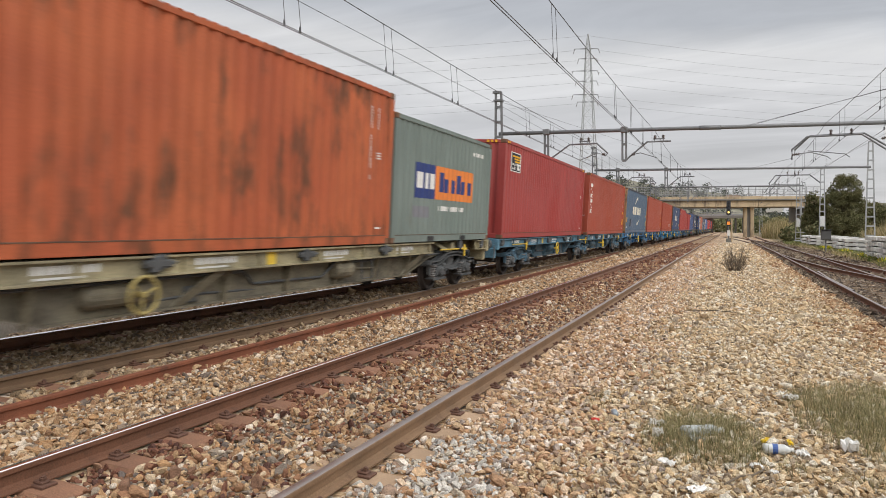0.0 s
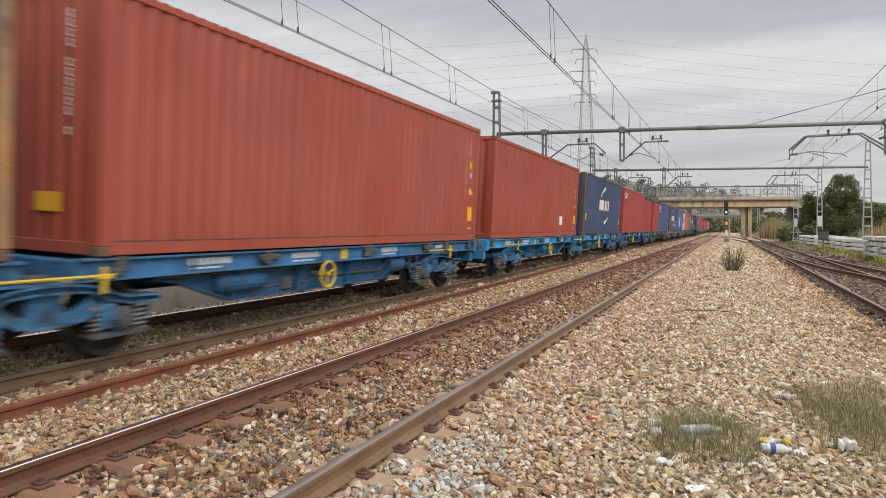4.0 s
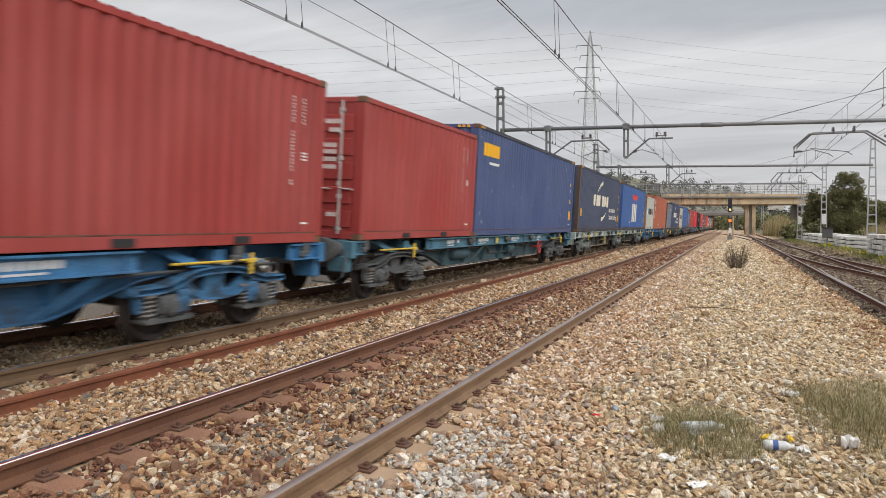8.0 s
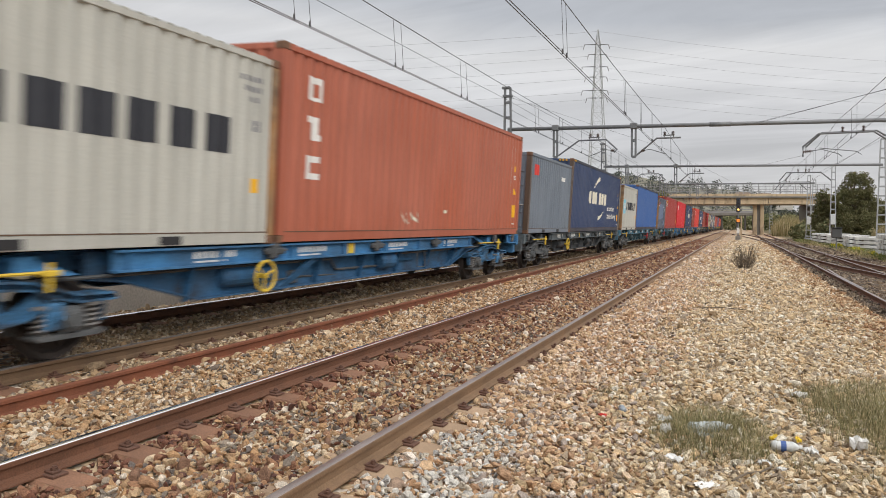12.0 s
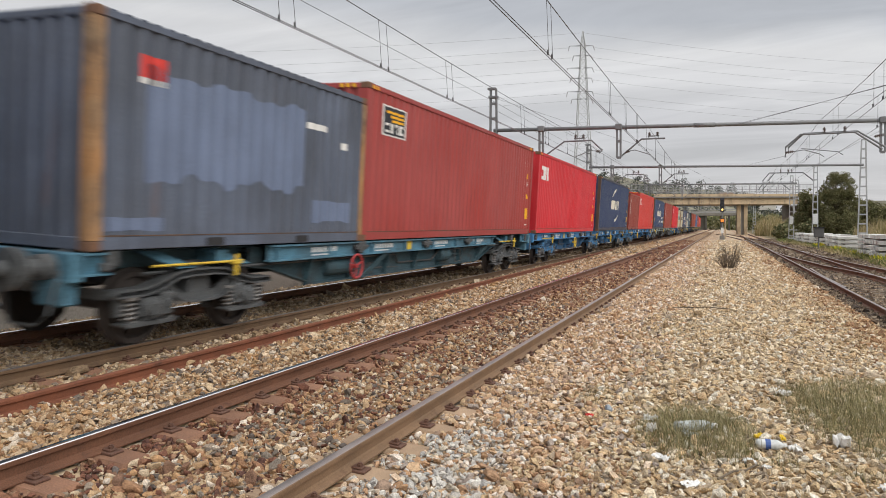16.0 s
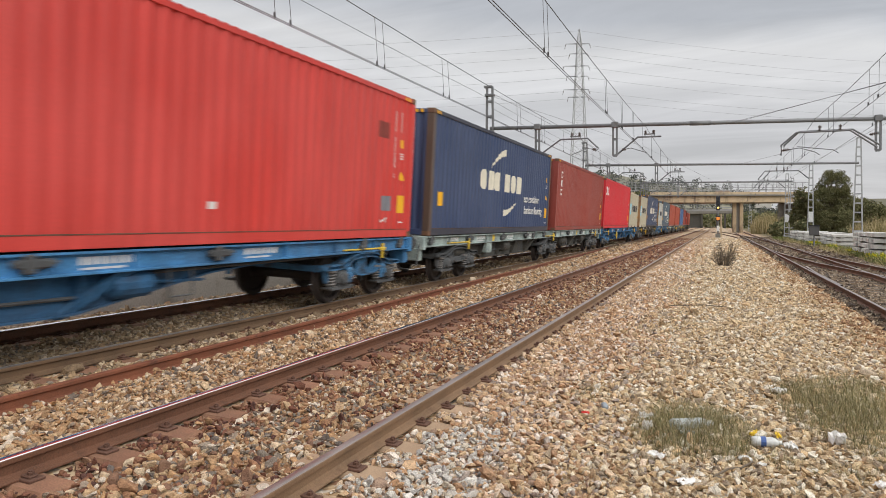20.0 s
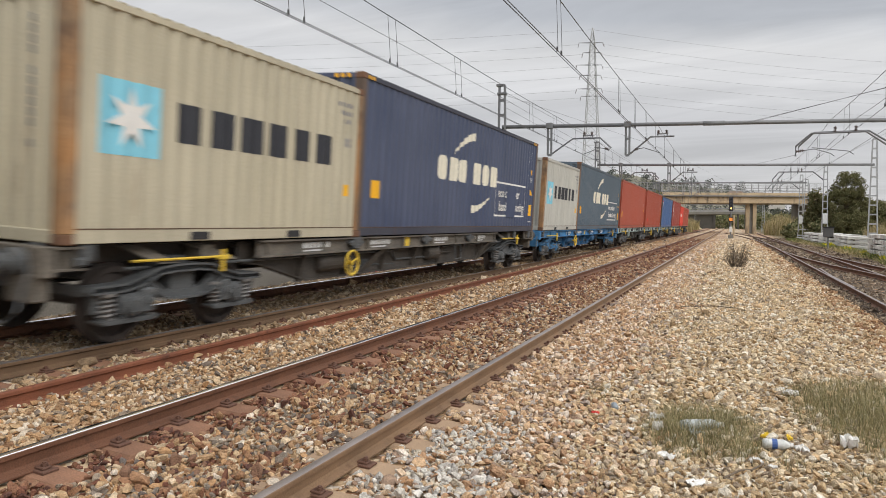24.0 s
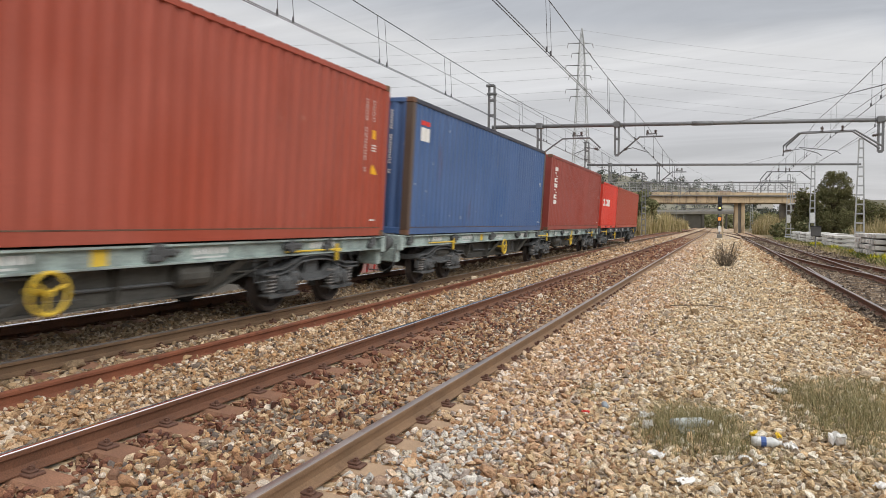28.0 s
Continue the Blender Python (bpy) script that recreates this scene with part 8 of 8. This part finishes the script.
def relay_box():
    b = tagged(empty("relay_box", pose(6.7, 59, ground_z(6.7))), "dark grey relay box on a thin post", "relay box")
    part("post", Mesh().tube([(0, 0, -0.1), (0, 0, 0.95)], 0.05, 8).mesh("post", M_GALV), b)
    part("cabinet", Mesh().box(-0.33, 0.33, -0.2, 0.2, 0.92, 1.62, c=0.03).mesh("cabinet", mat("dark_cabinet", (0.09, 0.09, 0.09), rough=0.6, var=0.15, scale=3, bump=0.05)), b)
    part("hood", Mesh().box(-0.38, 0.38, -0.27, 0.25, 1.62, 1.68, c=0.01).mesh("hood", M_DARK), b)


relay_box()


def signal():
    s = tagged(empty("railway_signal", pose(-0.06, 95, 0)), "black railway signal with a lit amber lamp", "signal")
    part("base", Mesh().box(-0.3, 0.3, -0.3, 0.3, -0.1, 0.45, c=0.04).mesh("base", M_DARKC), s)
    part("mast", Mesh().tube([(0, 0, 0.3), (0, 0, 3.6)], 0.07, 10).mesh("mast", M_GALV), s)
    part("head", Mesh().box(-0.25, 0.25, -0.10, 0.12, 3.44, 5.23, c=0.05).mesh("head", M_BLACK), s)
    part("lower_head", Mesh().box(-0.27, 0.27, -0.10, 0.12, 2.06, 2.74, c=0.05).mesh("lower_head", M_BLACK), s)
    dark = mat("unlit_lens", (0.03, 0.03, 0.03), rough=0.2, var=0.1, bump=0)
    amber = mat("amber_lamp", (0.9, 0.5, 0.1), rough=0.3, var=0.02, bump=0, emit=((1.0, 0.62, 0.15), 3.0))
    for z, m, lb in ((4.95, dark, ""), (4.55, dark, ""), (4.15, dark, ""), (3.78, amber, "lit amber lamp")):
        part("lamp", Mesh().lathe(((0.0, -0.15), (0.10, -0.145), (0.11, -0.10)), n=14, axis="y", at=(0, 0, z)).mesh("lamp", m), s, lb)
        part("lamp_hood", Mesh().tube([(0.14 * math.cos(a), -0.24, z + 0.14 * math.sin(a)) for a in np.linspace(0, math.pi, 9)], 0.02, 4).mesh("lamp_hood", M_BLACK), s)
    part("indicator", Mesh().box(-0.19, 0.19, -0.125, -0.095, 2.2, 2.6, c=0.01).mesh("indicator", mat("orange_indicator", (0.75, 0.25, 0.05), rough=0.4, var=0.3, scale=20, bump=0, emit=((1.0, 0.35, 0.05), 0.35))), s, "lit orange indicator panel")
    part("plate", Mesh().box(-0.16, 0.16, -0.14, -0.1, 0.8, 1.5).mesh("plate", M_WHITE), s, "white plate")
    return s


signal()
tagged(part("marker_post", Mesh().box(0.22, 0.4, 97, 97.15, -0.1, 3.0, c=0.02).mesh("marker_post", M_BEAM)), "plain buff concrete post beside the signal", "post")

# ---- distance ----
M_HILL = mat("hazy_hillside", (0.20, 0.19, 0.14), rough=0.95, var=0.3, scale=0.02, bscale=0.2, bump=0.3, stain=(0.17, 0.175, 0.13), amount=0.7, sscale=0.03)
HILL_X = np.linspace(-520, 260, 40)


def ridge(x):
    return 24 * math.exp(-((x + 85) / 60) ** 2) + 30 * math.exp(-((x + 240) / 130) ** 2) + 15 * math.exp(-((x + 8) / 34) ** 2) * (1 + 0.12 * math.sin(x * 0.35)) + (11 if x < 20 else max(2.0, 11 - 0.25 * (x - 20))) + 1.5 * math.sin(x * 0.06)


def hills():
    vs, fs = [], []
    n = len(HILL_X)
    for k, (y, q) in enumerate(((380, -0.02), (480, 0.45), (600, 1.0), (760, 0.6), (1000, -0.05))):
        vs += [(x, y + 25 * math.sin(x * 0.03), q * ridge(x)) for x in HILL_X]
    fs = [(j * n + i, j * n + i + 1, (j + 1) * n + i + 1, (j + 1) * n + i) for j in range(4) for i in range(n - 1)]
    tagged(part("hill", Mesh().add(vs, fs).mesh("hill", M_HILL)), "low wooded hill beyond the bridge", "hill", kind="structure")
    rng = np.random.default_rng(71)
    lobes = []
    for i in range(1100):
        x, t = rng.uniform(-330, 160), rng.uniform(0.0, 1.0) ** 0.7
        y = 400 + 200 * t
        z = ridge(x) * np.interp(y, (380, 480, 600), (0, 0.45, 1.0))
        r = rng.uniform(1.6, 3.6)
        lobes.append((x, y + 25 * math.sin(x * 0.03), z + r * 0.8, r))
        if rng.uniform() < 0.2:
            lobes.append((x, y, z + r * 1.9, r * 0.8))
    v, f = leaf_cloud(rng, lobes, 46000, 0.65)
    tagged(part("far_trees", bulk("far_trees", v, f, M_FARG)), "hazy trees on the far hill", "trees", kind="stuff")


hills()
rng_h = np.random.default_rng(77)
hv, hf = leaf_cloud(rng_h, [(x, 315 + 14 * math.sin(x), 2.2 + 1.8 * math.sin(x * 0.7) ** 2, 3.6) for x in np.arange(-48, 70, 2.6)], 24000, 0.5)
tagged(part("far_hedge", bulk("far_hedge", hv, hf, M_OLIVE)), "grey-green thicket behind the far bridge", "trees", kind="stuff")
M_HOUSE = mat("pale_house_wall", (0.55, 0.52, 0.47), rough=0.9, var=0.1, scale=0.3, bump=0.05)
M_TILE = mat("tile_roof", (0.34, 0.25, 0.19), rough=0.9, var=0.2, scale=0.5, bump=0.1)
for i, (x, y, z, w, h) in enumerate(((2, 500, 19, 11, 3), (15, 505, 18, 12, 3), (27, 500, 14, 10, 3))):
    hs = tagged(empty("house", pose(x, y, z - 2)), "far pale house with a low tiled roof", "house", "far houses")
    part("wall", Mesh().box(-w / 2, w / 2, 0, 8, 0, h + 2, c=0.05).mesh("wall", M_HOUSE), hs)
    part("roof", Mesh().prism([(-w / 2 - 0.5, h + 2), (w / 2 + 0.5, h + 2), (w / 2 - 2, h + 4), (-w / 2 + 2, h + 4)], -0.5, 8.5).mesh("roof", M_TILE), hs)
    for k in range(3):
        part("window", Mesh().box(-w / 2 + w * (k + 0.7) / 4, -w / 2 + w * (k + 1.1) / 4, -0.05, 0.1, 3, 4.6).mesh("window", M_DARK), hs)
# embankments that carry the road up to the bridge
for x0, x1, x2, nm in ((-120, -32, -24, "embankment_left"), (120, 22, 16.5, "embankment_right")):
    m = Mesh()
    c = 140 if x0 < 0 else 166
    prof = [(c - 9, -0.3), (c - 3, 6.6), (c + 3, 6.6), (c + 9, -0.3)]
    vs = [(x, y, z) for x in (x0, x1) for y, z in prof] + [(x2, y, -0.3 if z > 0 else z) for y, z in prof]
    fs = [(4 * j + i, 4 * j + i + 1, 4 * j + i + 5, 4 * j + i + 4) for j in range(2) for i in range(3)]
    tagged(part(nm, m.add(vs, fs).mesh(nm, M_HILL)), "grassy embankment that carries the road", "embankment", kind="structure")
bank = Mesh()
bx, by = (-60, -30, -18, -12.5, -9.8), (168, 185, 220, 262, 283)
bank.add([(x, y, z * (0.25 if y in (168, 283) else 1.0) - 0.2) for y in by for x, z in zip(bx, (6.5, 6.2, 5.0, 2.6, 0.0))], [(j * 5 + i, j * 5 + i + 1, j * 5 + i + 6, j * 5 + i + 5) for j in range(4) for i in range(4)])
tagged(part("cutting_bank", bank.mesh("cutting_bank", mat("dry_grass_bank", (0.36, 0.32, 0.16), rough=0.95, var=0.3, scale=0.3, bscale=3, bump=0.5, stain=(0.16, 0.17, 0.07), amount=0.5, sscale=0.4))), "dry grass bank beyond the bridge", "bank", kind="structure")
wall = tagged(part("low_wall", Mesh().box(-13.6, -13.2, -40, 92, -0.6, 0.55, c=0.03).mesh("low_wall", mat("weathered_wall_concrete", (0.33, 0.31, 0.28), rough=0.9, var=0.25, scale=0.6, bscale=20, bump=0.2, stain=(0.14, 0.12, 0.10), amount=0.4, sscale=0.8))), "low pale concrete wall with red scrawl beyond the tracks", "wall", kind="structure")
M_SCRAWL = mat("pink_spray_paint", (0.62, 0.36, 0.33), rough=0.8, var=0.3, scale=3, bump=0.05)
part("spray_patch", Mesh().prism([(23.6, -0.42), (26.4, -0.42), (26.2, 0.2), (25.0, 0.38), (24.0, 0.1)], -13.2, -13.192, "x").mesh("spray_patch", M_SCRAWL), wall, "pink sprayed patch")
for y, h in ((24.1, 0.3), (24.7, 0.5), (25.3, 0.42), (25.9, 0.36)):
    part("spray_stroke", Mesh().prism([(y, -0.35), (y + 0.13, -0.35), (y + 0.3, -0.35 + h), (y + 0.12, -0.33 + h)], -13.192, -13.186, "x").mesh("spray_stroke", M_REDMARK), wall, "red sprayed stroke")

# ---- litter ----
M_PAPER = mat("dirty_white_paper", (0.70, 0.69, 0.66), rough=0.85, var=0.1, scale=12, bump=0.15, bscale=40)
M_CLEAR = mat("cloudy_plastic", (0.42, 0.46, 0.46), rough=0.25, var=0.15, scale=14, bump=0.2, bscale=40)
M_FOIL = mat("yellow_wrapper", (0.75, 0.52, 0.03), rough=0.4, var=0.12, scale=12, bump=0.15)
M_BLUEP = mat("blue_plastic", (0.05, 0.10, 0.28), rough=0.4, var=0.12, scale=12, bump=0.1)
M_GREYP = mat("grey_tin", (0.28, 0.32, 0.35), rough=0.4, metal=0.5, var=0.15, scale=12, bump=0.1)


def scrap(x, y, w, d, h, seed, material, label, z=0.03):
    """A crumpled sheet with thickness."""
    rng = np.random.default_rng(seed)
    n = 7
    vs = []
    for lay in (0.0, -0.004):
        for j in range(n):
            for i in range(n):
                e = max(abs(i - 3), abs(j - 3)) / 3
                vs.append(((i / (n - 1) - 0.5) * w * (1 - 0.25 * rng.uniform() * e), (j / (n - 1) - 0.5) * d * (1 - 0.25 * rng.uniform() * e), h * rng.uniform(0, 1) + lay))
    fs = [(j * n + i, j * n + i + 1, (j + 1) * n + i + 1, (j + 1) * n + i) for j in range(n - 1) for i in range(n - 1)]
    fs += [tuple(n * n + q for q in reversed(t)) for t in fs]
    edge = [i for i in range(n)] + [n * i + n - 1 for i in range(1, n)] + [n * n - 1 - i for i in range(1, n)] + [n * (n - 1 - i) for i in range(1, n - 1)]
    fs += [(edge[k], edge[k - 1], n * n + edge[k - 1], n * n + edge[k]) for k in range(len(edge))]
    ob = part("litter", Mesh().add(vs, fs).mesh("litter", material), m=pose(x, y, z, 0, 0, seed * 37 % 180))
    tagged(ob, label, "litter", "litter in the gravel")


for i, (x, y, w, d, h) in enumerate(((-0.18, 4.84, 0.16, 0.10, 0.02), (0.87, 6.10, 0.13, 0.13, 0.10), (0.19, 5.42, 0.09, 0.08, 0.04), (-0.42, 5.30, 0.14, 0.10, 0.03), (-1.26, 5.44, 0.08, 0.05, 0.02), (0.58, 7.72, 0.13, 0.12, 0.06),
                                     (0.51, 7.98, 0.10, 0.06, 0.02), (0.52, 5.84, 0.11, 0.09, 0.05), (-0.54, 5.96, 0.08, 0.07, 0.09), (-0.58, 6.35, 0.13, 0.09, 0.05), (1.0, 5.2, 0.10, 0.08, 0.03), (-0.75, 5.9, 0.08, 0.05, 0.02), (0.30, 5.36, 0.06, 0.05, 0.02))):
    scrap(x, y, w, d, h, i + 1, M_PAPER, "crumpled white paper scrap lying in gravel")
scrap(0.28, 6.0, 0.11, 0.05, 0.04, 21, M_FOIL, "torn yellow wrapper lying in gravel", 0.06)
scrap(0.45, 6.05, 0.12, 0.04, 0.025, 22, M_FOIL, "torn yellow wrapper lying in gravel", 0.06)
scrap(-0.24, 5.95, 0.14, 0.09, 0.05, 23, M_CLEAR, "crushed clear plastic lying in grass", 0.03)
scrap(-1.11, 6.28, 0.07, 0.05, 0.03, 24, M_REDMARK, "small red scrap lying in gravel")


def bottle(x, y, turn, length, r, body, label, band=None):
    b = tagged(empty("plastic_bottle", pose(x, y, r + 0.02, 0, 0, turn)), label, "bottle", "litter in the gravel")
    k = length
    part("body", smooth(Mesh().lathe(((0.0, 0.0), (r * 0.8, 0.0), (r, 0.02), (r * 0.95, k * 0.25), (r, k * 0.3), (r * 0.96, k * 0.5), (r, k * 0.72), (r * 0.5, k * 0.9), (r * 0.35, k * 0.93), (r * 0.35, k), (0.0, k)), n=14, axis="y").mesh("body", body)), b)
    if band:
        part("label_band", Mesh().lathe(((r * 1.02, k * 0.3), (r * 1.03, k * 0.32), (r * 1.03, k * 0.46), (r * 1.02, k * 0.48)), n=14, axis="y").mesh("label_band", band), b, "blue label band")
    part("cap", Mesh().lathe(((r * 0.42, k * 0.94), (r * 0.42, k * 1.02), (0.0, k * 1.02)), n=10, axis="y").mesh("cap", M_WHITE), b)


bottle(0.25, 5.84, -84, 0.21, 0.04, mat("milky_plastic", (0.55, 0.56, 0.54), rough=0.35, var=0.25, scale=18, bump=0.35, bscale=30), "dirty white plastic bottle with a blue band", M_BLUEP)
bottle(-0.36, 6.05, -62, 0.36, 0.05, M_CLEAR, "crushed clear plastic bottle in the grass")
bottle(-0.96, 6.46, 15, 0.13, 0.032, M_GREYP, "small grey tin lying in gravel")
tagged(part("fallen_twig", Mesh().tube([(-0.02, 4.95, 0.05), (0.08, 5.12, 0.06), (0.16, 5.2, 0.05), (0.24, 5.36, 0.05)], 0.007, 6).mesh("fallen_twig", M_TWIG)), "dark dry twig lying in gravel", "twig")
tagged(part("fallen_twig", Mesh().tube([(-1.0, 15.1, 0.05), (-0.3, 15.3, 0.07), (0.25, 15.2, 0.05)], 0.009, 6).mesh("fallen_twig", M_TWIG)), "dark dry stick lying in gravel", "twig")

# ---- what moves ----
def gone(t):
    """How far the train has rolled towards the camera after t seconds."""
    return 13.51 * t + 0.0127 * t * t - 0.2 * math.exp(-((t - 7.0) / 2.6) ** 2) + 0.1 * math.exp(-((t - 24.3) / 2.2) ** 2)


def on_track(y, up):
    """A place on the canted track: y along it, up above the rails."""
    return pose(TX, y, TZ, 0, CANT, 0) @ pose(0, 0, up)


def motions():
    for ob, s, up in TRAIN:
        walk(ob, [(t, on_track(s - gone(t), up)) for t in range(0, 29)])
    # wheels are turned while they roll through the stretch beside the path
    for w, dy, s in WHEELS:
        frames = [k for k in range(0, 841) if 3.0 < s - gone(k / 30) < 34.0]
        rows = []
        if frames:
            for k in frames:
                rows.append((k / 30, pose(0, dy, 0.46, 0, 0, 0) @ Matrix.Rotation((gone(k / 30) - gone(frames[0] / 30)) / 0.46, 4, "X")))
            if frames[0] > 0:
                rows.insert(0, (0.0, rows[0][1]))
            if frames[-1] < 840:
                rows.append((28.0, rows[-1][1]))
            walk(w, rows)


motions()
